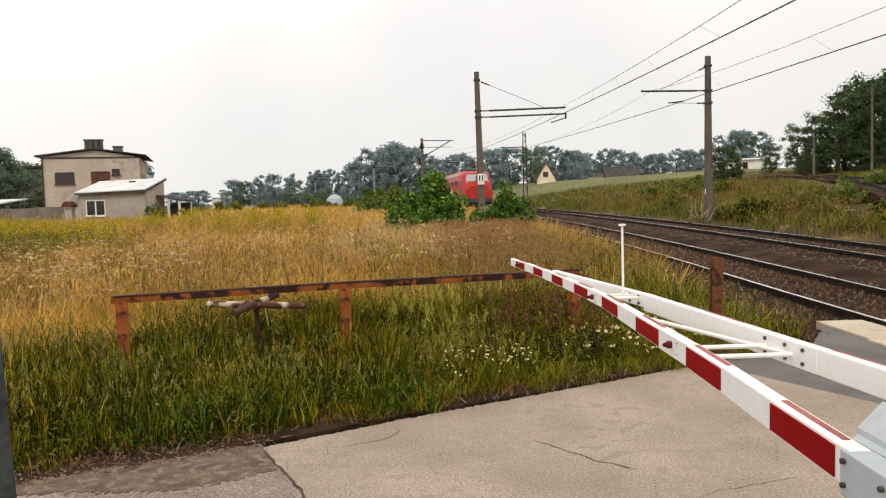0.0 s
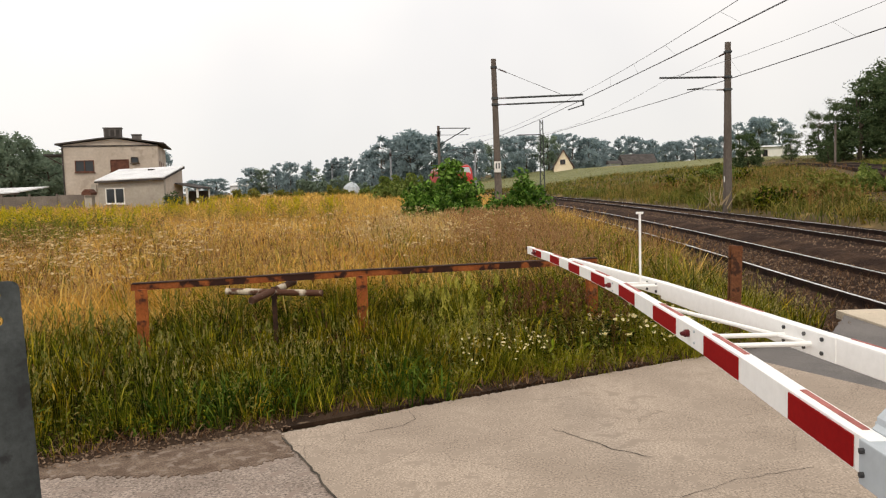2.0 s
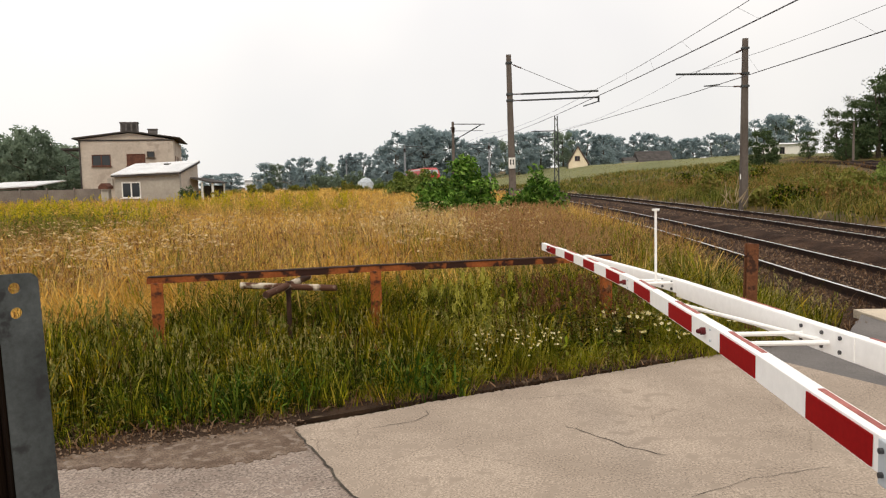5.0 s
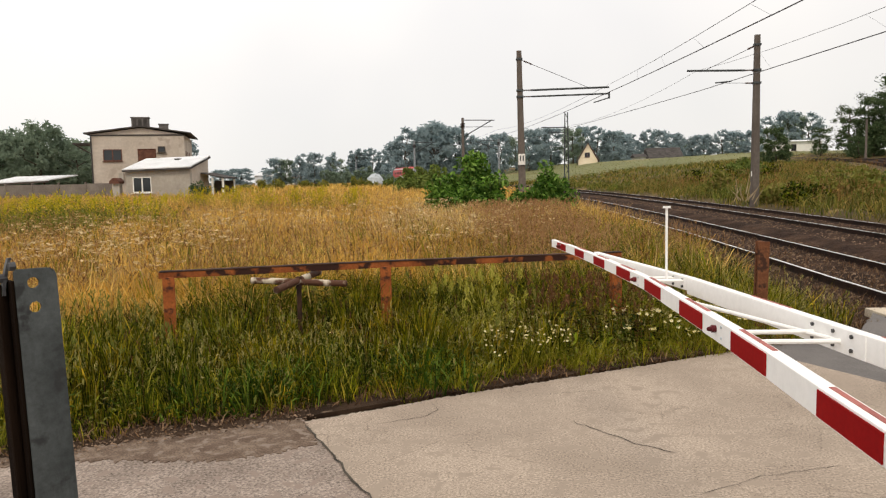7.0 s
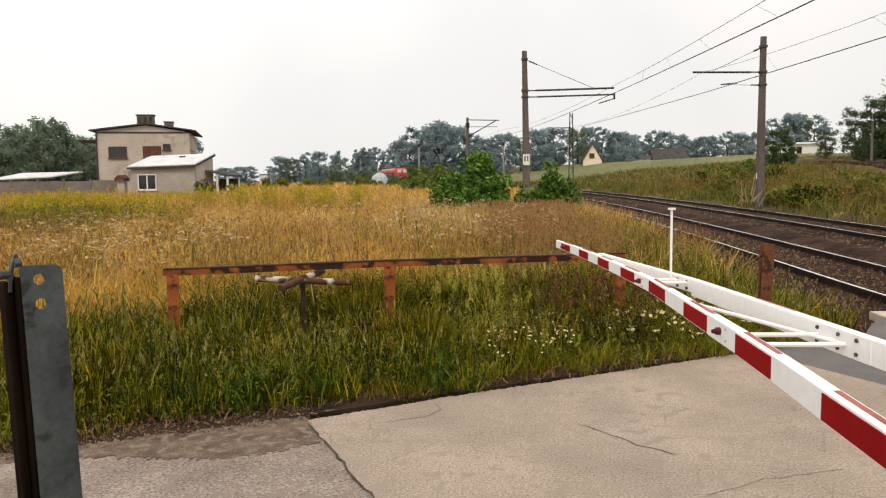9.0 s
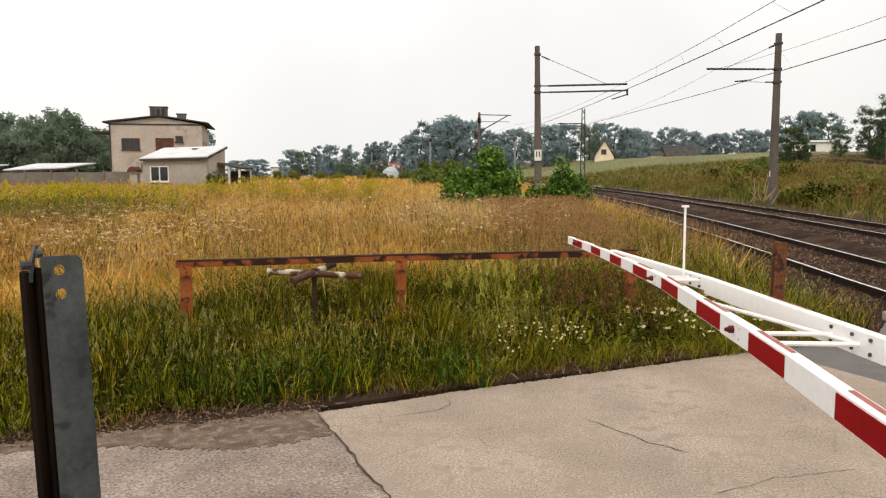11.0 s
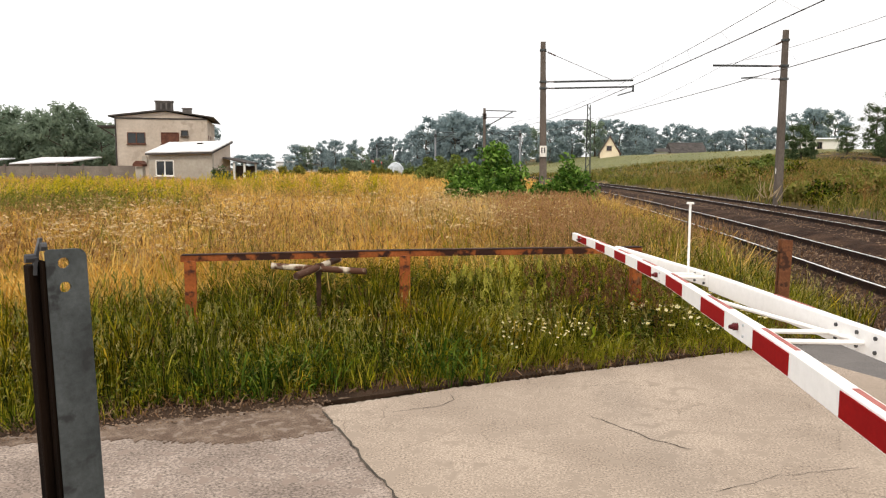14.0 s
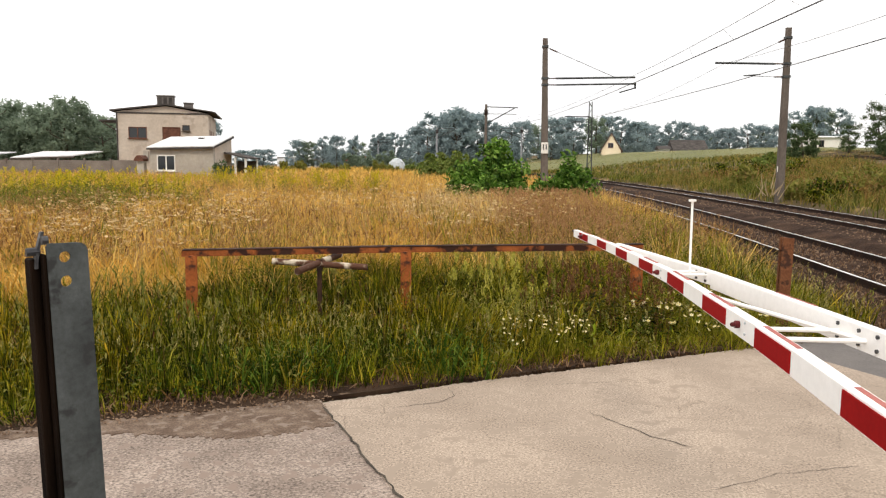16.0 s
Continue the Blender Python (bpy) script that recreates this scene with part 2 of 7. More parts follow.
M = dict(
    soil=mat("meadow_soil", (0.060, 0.044, 0.020), (0.13, 0.09, 0.038), 0.5, 9.0, 0.95, bump=0.6, c3=(0.28, 0.19, 0.075), c3_at=0.58, c3_scale=0.25, dist=0.03),
    turf=mat("field_turf", (0.145, 0.155, 0.070), (0.20, 0.20, 0.092), 0.12, 1.6, 0.95, bump=0.6, c3=(0.27, 0.23, 0.115), c3_at=0.58, c3_scale=0.07, dist=0.08),
    old_asphalt=mat("chipped_asphalt", (0.205, 0.164, 0.138), (0.30, 0.245, 0.208), 2.2, 62.0, 0.92, bump=0.5, c3=(0.26, 0.204, 0.17), c3_at=0.56, c3_scale=11.0, dist=0.005, grain=(0.30, 1.85), spec=0.1),
    concrete_road=mat("pale_road_surface", (0.395, 0.322, 0.258), (0.305, 0.246, 0.196), 1.3, 70.0, 0.92, bump=0.4, c3=(0.325, 0.264, 0.211), c3_at=0.55, c3_scale=9.0, dist=0.003, grain=(0.45, 1.58), spec=0.1, cracks=2.3),
    dark_asphalt=mat("dark_asphalt", (0.13, 0.12, 0.115), (0.18, 0.165, 0.155), 1.5, 90.0, 0.85, bump=0.6, dist=0.006),
    crack=mat("crack_filling", (0.05, 0.042, 0.035), (0.09, 0.075, 0.06), 9.0, 60.0, 0.95),
    damp=mat("damp_stained_asphalt", (0.105, 0.070, 0.050), (0.185, 0.135, 0.10), 7.0, 80.0, 0.9, bump=0.5, dist=0.005, grain=(0.4, 1.7), c3=(0.23, 0.18, 0.145), c3_at=0.56, c3_scale=14.0),
    dirt=mat("damp_soil", (0.028, 0.015, 0.008), (0.062, 0.036, 0.021), 3.0, 40.0, 0.95, bump=0.9, dist=0.02, c3=(0.17, 0.12, 0.08), c3_at=0.62, c3_scale=9.0),
    panel=mat("crossing_panel", (0.62, 0.53, 0.41), (0.53, 0.45, 0.35), 2.0, 50.0, 0.85, rnd=0.07, c3=(0.42, 0.35, 0.27), c3_at=0.63, c3_scale=5.0),
    ballast=mat("brown_ballast", (0.026, 0.013, 0.008), (0.070, 0.040, 0.025), 1.6, 18.0, 0.95, bump=1.0, c3=(0.030, 0.016, 0.010), c3_at=0.52, c3_scale=0.6, dist=0.05, grain=(0.5, 1.6), spec=0.1),
    stone=mat("ballast_stone", (0.045, 0.026, 0.017), (0.30, 0.205, 0.14), 14.0, 60.0, 0.92, spec=0.1),
    sleeper=mat("old_sleeper", (0.035, 0.023, 0.017), (0.085, 0.060, 0.045), 3.0, 30.0, 0.9, rnd=0.2, spec=0.1),
    # rust, darkened further so its colour carries the rails' shadow
    rail_rust_shade=mat("rail_side_rust_and_shade", (0.014, 0.007, 0.005), (0.040, 0.019, 0.012), 3.0, 40.0, 0.8),
    rail_top=mat("worn_rail_head", (0.80, 0.78, 0.76), (0.88, 0.86, 0.84), 3.0, 40.0, 0.24, 0.9, bump=0.03),
    rust=mat("orange_rust", (0.20, 0.052, 0.016), (0.36, 0.105, 0.028), 6.0, 45.0, 0.85, bump=0.5, c3=(0.05, 0.020, 0.014), c3_at=0.58, c3_scale=6.5),
    patched_rust=mat("rust_with_dark_patches", (0.22, 0.060, 0.018), (0.34, 0.10, 0.028), 6.0, 45.0, 0.85, bump=0.5, c3=(0.035, 0.014, 0.010), c3_at=0.49, c3_scale=5.0),
    dark_rust=mat("dark_rust", (0.030, 0.017, 0.013), (0.075, 0.036, 0.022), 6.0, 40.0, 0.85, bump=0.5),
    brown_rust=mat("brown_rust", (0.11, 0.040, 0.019), (0.20, 0.078, 0.034), 7.0, 45.0, 0.85, bump=0.6, c3=(0.05, 0.022, 0.014), c3_at=0.55, c3_scale=7.0),
    peeling=mat("peeling_white_paint", (0.46, 0.38, 0.28), (0.60, 0.53, 0.43), 9.0, 50.0, 0.7, c3=(0.085, 0.036, 0.02), c3_at=0.425, c3_scale=6.0, bump=0.4),
    white=mat("white_paint", (0.88, 0.875, 0.855), (0.91, 0.905, 0.89), 3.0, 30.0, 0.45, bump=0.03, c3=(0.78, 0.76, 0.72), c3_at=0.72, c3_scale=4.0, grain=(0.95, 1.03)),
    red=mat("red_reflective_sheet", (0.25, 0.004, 0.005), (0.29, 0.006, 0.006), 4.0, 60.0, 0.8, bump=0.0, grain=(0.9, 1.1), spec=0.1),
    red_worn=mat("worn_red_top", (0.34, 0.10, 0.085), (0.44, 0.15, 0.125), 9.0, 60.0, 0.6, bump=0.1),
    lens=mat("red_lamp_glass", (0.085, 0.010, 0.014), (0.13, 0.016, 0.018), 20.0, 60.0, 0.3, bump=0.0),
    grey_paint=mat("grey_painted_steel", (0.43, 0.475, 0.51), (0.48, 0.525, 0.555), 3.0, 40.0, 0.5, bump=0.03, c3=(0.38, 0.41, 0.43), c3_at=0.70, c3_scale=7.0, grain=(0.94, 1.05)),
    post_grey=mat("weathered_zinc_grey", (0.044, 0.050, 0.050), (0.080, 0.090, 0.090), 6.0, 50.0, 0.7, 0.0, bump=0.3, c3=(0.032, 0.034, 0.034), c3_at=0.58, c3_scale=16.0),
    bolt=mat("dark_bolt", (0.06, 0.06, 0.065), (0.12, 0.12, 0.12), 30.0, 90.0, 0.5, 0.6, bump=0.1),
    concrete_pole=mat("aged_concrete_pole", (0.10, 0.082, 0.07), (0.16, 0.135, 0.118), 1.2, 25.0, 0.9, bump=0.3, stretch=(1, 1, 0.3)),
    # far poles' concrete: lighter and bluer, with the haze in its tone
    hazy_concrete=mat("hazy_concrete_pole", (0.24, 0.26, 0.28), (0.30, 0.32, 0.34), 1.2, 25.0, 0.9, bump=0.3, stretch=(1, 1, 0.3)),
    steel_dark=mat("dark_galvanised_steel", (0.055, 0.06, 0.065), (0.09, 0.10, 0.10), 4.0, 40.0, 0.6, 0.4, bump=0.1),
    wire=mat("overhead_wire", (0.10, 0.10, 0.11), (0.14, 0.14, 0.15), 4.0, 40.0, 0.6, 0.4, bump=0.0),
    insulator=mat("brown_insulator", (0.06, 0.035, 0.03), (0.09, 0.05, 0.04), 9.0, 40.0, 0.3, bump=0.0),
    plaster=mat("grey_beige_plaster", (0.48, 0.41, 0.345), (0.56, 0.49, 0.42), 0.7, 5.0, 0.92, bump=0.2, c3=(0.41, 0.345, 0.29), c3_at=0.6, c3_scale=0.8, grain=(0.88, 1.1)),
    shed_plaster=mat("grey_cement_render", (0.36, 0.325, 0.28), (0.43, 0.395, 0.345), 0.9, 5.0, 0.92, bump=0.2, c3=(0.30, 0.268, 0.23), c3_at=0.6, c3_scale=1.1, grain=(0.88, 1.1)),
    wall_grey=mat("grey_concrete_slabs", (0.15, 0.125, 0.11), (0.22, 0.19, 0.165), 1.0, 12.0, 0.92, rnd=0.1),
    felt=mat("dark_roofing_felt", (0.05, 0.045, 0.042), (0.09, 0.08, 0.075), 1.2, 20.0, 0.9),
    tin=mat("pale_sheet_roof", (0.62, 0.63, 0.64), (0.74, 0.75, 0.76), 0.8, 20.0, 0.55, bump=0.1, c3=(0.42, 0.36, 0.31), c3_at=0.64, c3_scale=0.9),
    brick_chimney=mat("sooty_chimney", (0.11, 0.10, 0.095), (0.18, 0.165, 0.155), 2.0, 20.0, 0.9),
    shutter=mat("brown_shutter", (0.10, 0.042, 0.028), (0.16, 0.068, 0.045), 3.0, 30.0, 0.7),
    tar_wood=mat("tarred_timber", (0.003, 0.002, 0.0015), (0.018, 0.010, 0.006), 9.0, 40.0, 0.9, bump=0.5, spec=0.04, stretch=(1, 1, 0.15)),
    wood_dark=mat("weathered_dark_wood", (0.055, 0.042, 0.034), (0.10, 0.08, 0.065), 3.0, 30.0, 0.85),
    cream=mat("cream_house_paint", (0.80, 0.68, 0.50), (0.86, 0.75, 0.58), 0.6, 9.0, 0.85),
    bungalow=mat("white_house_paint", (0.76, 0.75, 0.71), (0.82, 0.81, 0.77), 0.6, 9.0, 0.85),
    tile_roof=mat("dark_tile_roof", (0.12, 0.065, 0.055), (0.18, 0.10, 0.085), 0.8, 9.0, 0.8),
    loco_red=mat("locomotive_red", (0.42, 0.028, 0.026), (0.50, 0.042, 0.036), 0.6, 12.0, 0.4, bump=0.0),
    loco_grey=mat("dirty_underframe_grey", (0.06, 0.058, 0.055), (0.11, 0.10, 0.095), 1.2, 12.0, 0.8),
    loco_white=mat("light_grey_roof_band", (0.62, 0.60, 0.60), (0.72, 0.70, 0.70), 1.2, 12.0, 0.5, bump=0.0),
    plastic=mat("milky_greenhouse_film", (0.66, 0.70, 0.69), (0.78, 0.81, 0.80), 1.5, 9.0, 0.4, bump=0.1),
    bark=mat("bark", (0.07, 0.055, 0.042), (0.13, 0.105, 0.08), 3.0, 20.0, 0.95, bump=0.8, stretch=(1, 1, 0.3), dist=0.03),
    thresh=mat("dead_stalk", (0.30, 0.22, 0.13), (0.42, 0.33, 0.21), 3.0, 20.0, 0.9),
)
glass = bpy.data.materials.new("window_glass")
glass.use_nodes = True
gb = glass.node_tree.nodes["Principled BSDF"]
gb.inputs["Base Color"].default_value, gb.inputs["Roughness"].default_value = (0.02, 0.024, 0.028, 1), 0.06
M["glass"] = glass
sky_glass = bpy.data.materials.new("sloped_cab_glass")
sky_glass.use_nodes = True
gb = sky_glass.node_tree.nodes["Principled BSDF"]
gb.inputs["Base Color"].default_value, gb.inputs["Roughness"].default_value, gb.inputs["Metallic"].default_value = (0.45, 0.46, 0.44, 1), 0.12, 0.8
M["sky_glass"] = sky_glass
L = dict(
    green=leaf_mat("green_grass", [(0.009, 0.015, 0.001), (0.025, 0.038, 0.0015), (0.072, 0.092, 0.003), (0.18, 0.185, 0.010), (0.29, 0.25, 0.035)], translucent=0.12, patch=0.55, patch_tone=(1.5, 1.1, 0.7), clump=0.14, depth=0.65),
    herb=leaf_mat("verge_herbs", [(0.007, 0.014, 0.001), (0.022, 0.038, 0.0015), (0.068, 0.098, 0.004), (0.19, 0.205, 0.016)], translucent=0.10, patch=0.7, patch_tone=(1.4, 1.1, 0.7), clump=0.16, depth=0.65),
    lush=leaf_mat("lush_grass", [(0.014, 0.036, 0.003), (0.040, 0.082, 0.006), (0.15, 0.22, 0.030)], translucent=0.16, clump=0.2, depth=0.4),
    olive=leaf_mat("olive_grass", [(0.090, 0.100, 0.006), (0.17, 0.175, 0.012), (0.26, 0.24, 0.020), (0.34, 0.29, 0.04)], translucent=0.3, clump=0.2, depth=0.45),
    straw=leaf_mat("dry_grass", [(0.60, 0.32, 0.062), (0.76, 0.48, 0.12), (0.87, 0.63, 0.22), (0.48, 0.29, 0.065)], translucent=0.35, patch=1.4, patch_tone=(0.80, 0.70, 0.50), clump=0.35, depth=0.25),
    rusty=leaf_mat("rusty_dead_grass", [(0.10, 0.045, 0.015), (0.22, 0.11, 0.035), (0.40, 0.24, 0.08)], translucent=0.2),
    pale=leaf_mat("bleached_grass", [(0.58, 0.40, 0.17), (0.70, 0.52, 0.25), (0.46, 0.33, 0.13)], translucent=0.3),
    tan=leaf_mat("greenish_seed_heads", [(0.24, 0.23, 0.06), (0.38, 0.32, 0.11), (0.54, 0.45, 0.20)], translucent=0.3),
    seed=leaf_mat("reddish_seed_heads", [(0.27, 0.135, 0.060), (0.38, 0.21, 0.095), (0.50, 0.32, 0.15)], translucent=0.35),
    dock=leaf_mat("brown_dock", [(0.085, 0.036, 0.016), (0.14, 0.062, 0.028), (0.20, 0.10, 0.045)], translucent=0.15),
    gold=leaf_mat("goldenrod", [(0.42, 0.33, 0.015), (0.60, 0.47, 0.025), (0.26, 0.26, 0.03)], translucent=0.35),
    goldleaf=leaf_mat("goldenrod_foliage", [(0.085, 0.115, 0.015), (0.15, 0.175, 0.025), (0.24, 0.24, 0.04)], translucent=0.3, clump=0.9, depth=0.45),
    yellow_weed=leaf_mat("yellow_green_weed", [(0.24, 0.25, 0.035), (0.38, 0.36, 0.06), (0.52, 0.46, 0.11)], translucent=0.3),
    weed=leaf_mat("meadow_weed", [(0.13, 0.155, 0.030), (0.21, 0.21, 0.045), (0.28, 0.23, 0.07)], translucent=0.35),
    bank=leaf_mat("bank_grass", [(0.060, 0.066, 0.012), (0.125, 0.115, 0.024), (0.23, 0.175, 0.042), (0.38, 0.24, 0.08)], translucent=0.2, patch=3.0, patch_tone=(0.6, 0.9, 0.6), clump=1.1, depth=0.4),
    field=leaf_mat("field_grass", [(0.19, 0.205, 0.085), (0.25, 0.26, 0.115), (0.32, 0.31, 0.15)], translucent=0.2, patch=9.0, patch_tone=(1.1, 0.95, 0.8)),
    petal=leaf_mat("white_petals", [(0.58, 0.50, 0.22), (0.72, 0.66, 0.42)], translucent=0.2),
    yolk=leaf_mat("flower_heart", [(0.55, 0.36, 0.03), (0.62, 0.43, 0.05)], translucent=0.1),
    umbel=leaf_mat("dried_umbels", [(0.36, 0.23, 0.09), (0.54, 0.39, 0.19), (0.70, 0.54, 0.30)], translucent=0.25),
    bush=leaf_mat("bush_leaves", [(0.022, 0.065, 0.009), (0.075, 0.165, 0.020), (0.23, 0.37, 0.08)], translucent=0.28, rough=0.45, clump=0.3, depth=0.45),
    thicket=leaf_mat("thicket_leaves", [(0.085, 0.13, 0.026), (0.14, 0.185, 0.042), (0.21, 0.245, 0.065)], translucent=0.3, clump=0.8, depth=0.35),
    # leaves paled beyond foliage green, standing in for distance haze
    far_leaf=leaf_mat("haze_paled_leaves", [(0.185, 0.245, 0.175), (0.22, 0.285, 0.205), (0.26, 0.325, 0.23)], translucent=0.58),
    # grey-blue distance haze mixed into the leaf colour
    haze_leaf=leaf_mat("haze_tinted_leaves", [(0.28, 0.36, 0.375), (0.31, 0.395, 0.41), (0.34, 0.425, 0.435)], translucent=0.62),
    dark_leaf=leaf_mat("alder_leaves", [(0.050, 0.085, 0.040), (0.080, 0.12, 0.055), (0.12, 0.16, 0.070)], translucent=0.35),
    litter=leaf_mat("dry_litter", [(0.060, 0.028, 0.015), (0.13, 0.070, 0.035), (0.27, 0.17, 0.10)], translucent=0.1),
)


# ---- mesh helpers ----
def part(name, bm, material, parent=None, label="", smooth=False):
    """Links a bmesh as one mesh object, under a thing or part where one is given."""
    me = bpy.data.meshes.new(name)
    bm.normal_update()
    bm.to_mesh(me)
    bm.free()
    for mt in (material if isinstance(material, (list, tuple)) else [material]):
        me.materials.append(mt)
    if smooth:
        me.polygons.foreach_set("use_smooth", [True] * len(me.polygons))
    ob = new(name, me)
    if parent:
        ob.parent = parent
    return tagged(ob, label)


def raw(name, verts, faces, material, parent=None, label=""):
    me = bpy.data.meshes.new(name)
    me.from_pydata(verts, [], faces)
    me.materials.append(material)
    ob = new(name, me)
    if parent:
        ob.parent = parent
    return tagged(ob, label)


def box(bm, x0, x1, y0, y1, z0, z1, bevel=0.0, m=None):
    vs = bmesh.ops.create_cube(bm, size=1.0)["verts"]
    for v in vs:
        v.co = Vector((x0 + (v.co.x + 0.5) * (x1 - x0), y0 + (v.co.y + 0.5) * (y1 - y0), z0 + (v.co.z + 0.5) * (z1 - z0)))
    if bevel:
        es = list({e_ for v in vs for e_ in v.link_edges})
        r = bmesh.ops.bevel(bm, geom=es, offset=bevel, segments=2, affect="EDGES", profile=0.6)
        vs = list({v for f_ in r["faces"] for v in f_.verts} | {v for v in vs if v.is_valid})
    if m:
        bmesh.ops.transform(bm, matrix=m, verts=vs)
    return vs


def bx(*a, **k):
    bm = bmesh.new()
    box(bm, *a, **k)
    return bm


def tube(bm, p0, p1, r0, r1=None, seg=10):
    """A capped, tapered tube from p0 to p1."""
    p0, p1 = Vector(p0), Vector(p1)
    d = p1 - p0
    m = Matrix.Translation((p0 + p1) / 2) @ d.to_track_quat("Z", "Y").to_matrix().to_4x4()
    return bmesh.ops.create_cone(bm, cap_ends=True, segments=seg, radius1=r0, radius2=r0 if r1 is None else r1, depth=d.length, matrix=m)["verts"]


def tb(*a, **k):
    bm = bmesh.new()
    tube(bm, *a, **k)
    return bm


def beam(bm, p0, p1, w, h, bevel=0.0):
    """A straight bar of section w x h whose top runs from p0 to p1."""
    p0, p1 = Vector(p0), Vector(p1)
    d = p1 - p0
    side = d.cross(Vector((0, 0, 1))).normalized()
    up = side.cross(d).normalized()
    r = Matrix((side, d.normalized(), up)).transposed().to_4x4()
    return box(bm, -w / 2, w / 2, 0, d.length, -h, 0, bevel, Matrix.Translation(p0) @ r)


def bar(*a, **k):
    bm = bmesh.new()
    beam(bm, *a, **k)
    return bm


def prism(pts, y0, y1):
    """A slab whose front outline (x, z) runs from y0 to y1."""
    bm = bmesh.new()
    f_ = bm.faces.new([bm.verts.new((x, y0, z)) for x, z in pts])
    ex = bmesh.ops.extrude_face_region(bm, geom=[f_])["geom"]
    bmesh.ops.translate(bm, vec=(0, y1 - y0, 0), verts=[v for v in ex if isinstance(v, bmesh.types.BMVert)])
    bmesh.ops.recalc_face_normals(bm, faces=bm.faces[:])
    return bm


def smooth01(t):
    t = np.clip(t, 0, 1)
    return t * t * (3 - 2 * t)


# ---- plan ----
def track_x(y):
    """The near track's centre line: a wide bend to the left."""
    return 6.3 - (y - 25.0) ** 2 / 880.0


def rail_z(y):
    return 0.05 + 0.0078 * np.clip(np.asarray(y, float) - 12.0, 0, 90)


def edge_v(x, y):
    """Distance beyond the road's far edge."""
    return (y - 6.12 - 0.5 * x) * 0.894


FAR = 3.75      # from track to track


def ground_z(x, y):
    x, y = np.asarray(x, float), np.asarray(y, float)
    base = 0.010 * np.clip(y - 10, 0, 90)
    u = x - track_x(np.clip(y, -60, 300))
    right = 2.0 * smooth01((u - 9.0) / 25) + 0.125 * np.clip(u - 34, 0, 20) * smooth01((y - 92) / 48)
    right = right * smooth01((y + 5) / 30)
    lump = 0.06 * np.sin(x * 0.9 + 1.3 * np.sin(y * 0.35)) * np.sin(y * 0.7 + x * 0.2) * smooth01((edge_v(x, y) - 0.3) / 2)
    bed = 1 - smooth01((np.abs(u - FAR / 2) - 3.9) / 1.6)           # under the two tracks
    far_ = smooth01((np.hypot(x, y) - 500) / 600)
    z = base + right + lump
    z = z * (1 - bed) + (rail_z(y) - 0.33) * bed
    road = 1 - smooth01((edge_v(x, y) + 0.06) / 0.12)
    z = z * (1 - road) + (np.minimum(z, 0) - 0.06) * road
    return z * (1 - far_) + 4.0 * far_ * (y > 0)


# ground: one sheet to the horizon
gx = np.unique(np.concatenate([np.linspace(-4000, -300, 16), np.linspace(-300, -40, 40), np.linspace(-40, -8, 54), np.linspace(-8, 22, 91), np.linspace(22, 70, 60), np.linspace(70, 300, 40), np.linspace(300, 4000, 16)]))
gy = np.unique(np.concatenate([np.linspace(-4000, -60, 12), np.linspace(-60, 0, 20), np.linspace(0, 16, 65), np.linspace(16, 60, 67), np.linspace(60, 300, 80), np.linspace(300, 4000, 16)]))
X, Y = np.meshgrid(gx, gy)
Z = ground_z(X, Y)
nx, ny = len(gx), len(gy)
idx = np.arange(nx * ny).reshape(ny, nx)
quads = np.stack([idx[:-1, :-1], idx[:-1, 1:], idx[1:, 1:], idx[1:, :-1]], -1).reshape(-1, 4)
ground = raw("ground", np.stack([X, Y, Z], -1).reshape(-1, 3).tolist(), quads.tolist(), M["soil"])
ground.data.polygons.foreach_set("use_smooth", [True] * len(ground.data.polygons))
tagged(ground, "rough meadow soil under dry grass and weeds", "ground", kind="structure")


# road: three surfaces joined across the lane
def lane(u_, v_):
    """A point u along the road from the seam and v beyond its far edge (negative: on the road)."""
    o = Vector((-1.416, 5.411, 0))
    return o + Vector((0.894, 0.447, 0)) * u_ + Vector((-0.447, 0.894, 0)) * v_


def ragged(a, b, n, amp, seed):
    r = random.Random(seed)
    out = []
    for i in range(n + 1):
        t = i / n
        p = lane(a[0] + (b[0] - a[0]) * t, a[1] + (b[1] - a[1]) * t)
        k = amp * (0.55 * noise.noise((t * n * 0.11, seed * 3.7, 0)) + 0.45 * (r.random() * 2 - 1) + 0.25 * noise.noise((t * n * 0.45, seed * 1.9, 5))) if 0 < i < n else 0
        d = lane(*b) - lane(*a)
        out.append(p + Vector((-d.y, d.x, 0)).normalized() * k)
    return out


def slab_mesh(outline, z, thick=0.08):
    bm = bmesh.new()
    f_ = bm.faces.new([bm.verts.new((p.x, p.y, z)) for p in outline])
    if f_.normal.z < 0:
        f_.normal_flip()
    low = bmesh.ops.extrude_face_region(bm, geom=[f_])["geom"]
    bmesh.ops.translate(bm, vec=(0, 0, -thick), verts=[v for v in low if isinstance(v, bmesh.types.BMVert)])
    bmesh.ops.recalc_face_normals(bm, faces=bm.faces[:])
    return bm


seam = ragged((0.0, -0.40), (0.10, -9.0), 60, 0.016, 5)
corner = ragged((0.02, -0.30), (0.0, -0.40), 3, 0.02, 6)
far_edge = ragged((0.02, -0.30), (1.0, -0.22), 50, 0.03, 7) + ragged((1.02, -0.21), (4.4, -0.06), 170, 0.03, 17)
dark_line = ragged((4.35, -0.05), (4.45, -9.0), 8, 0.01, 8)
light = far_edge + dark_line + seam[::-1] + corner[::-1][1:-1]
road_1 = part("road_1", slab_mesh(light, 0.0), M["concrete_road"])
tagged(road_1, "pale worn road surface with fine cracks", "road", kind="structure")
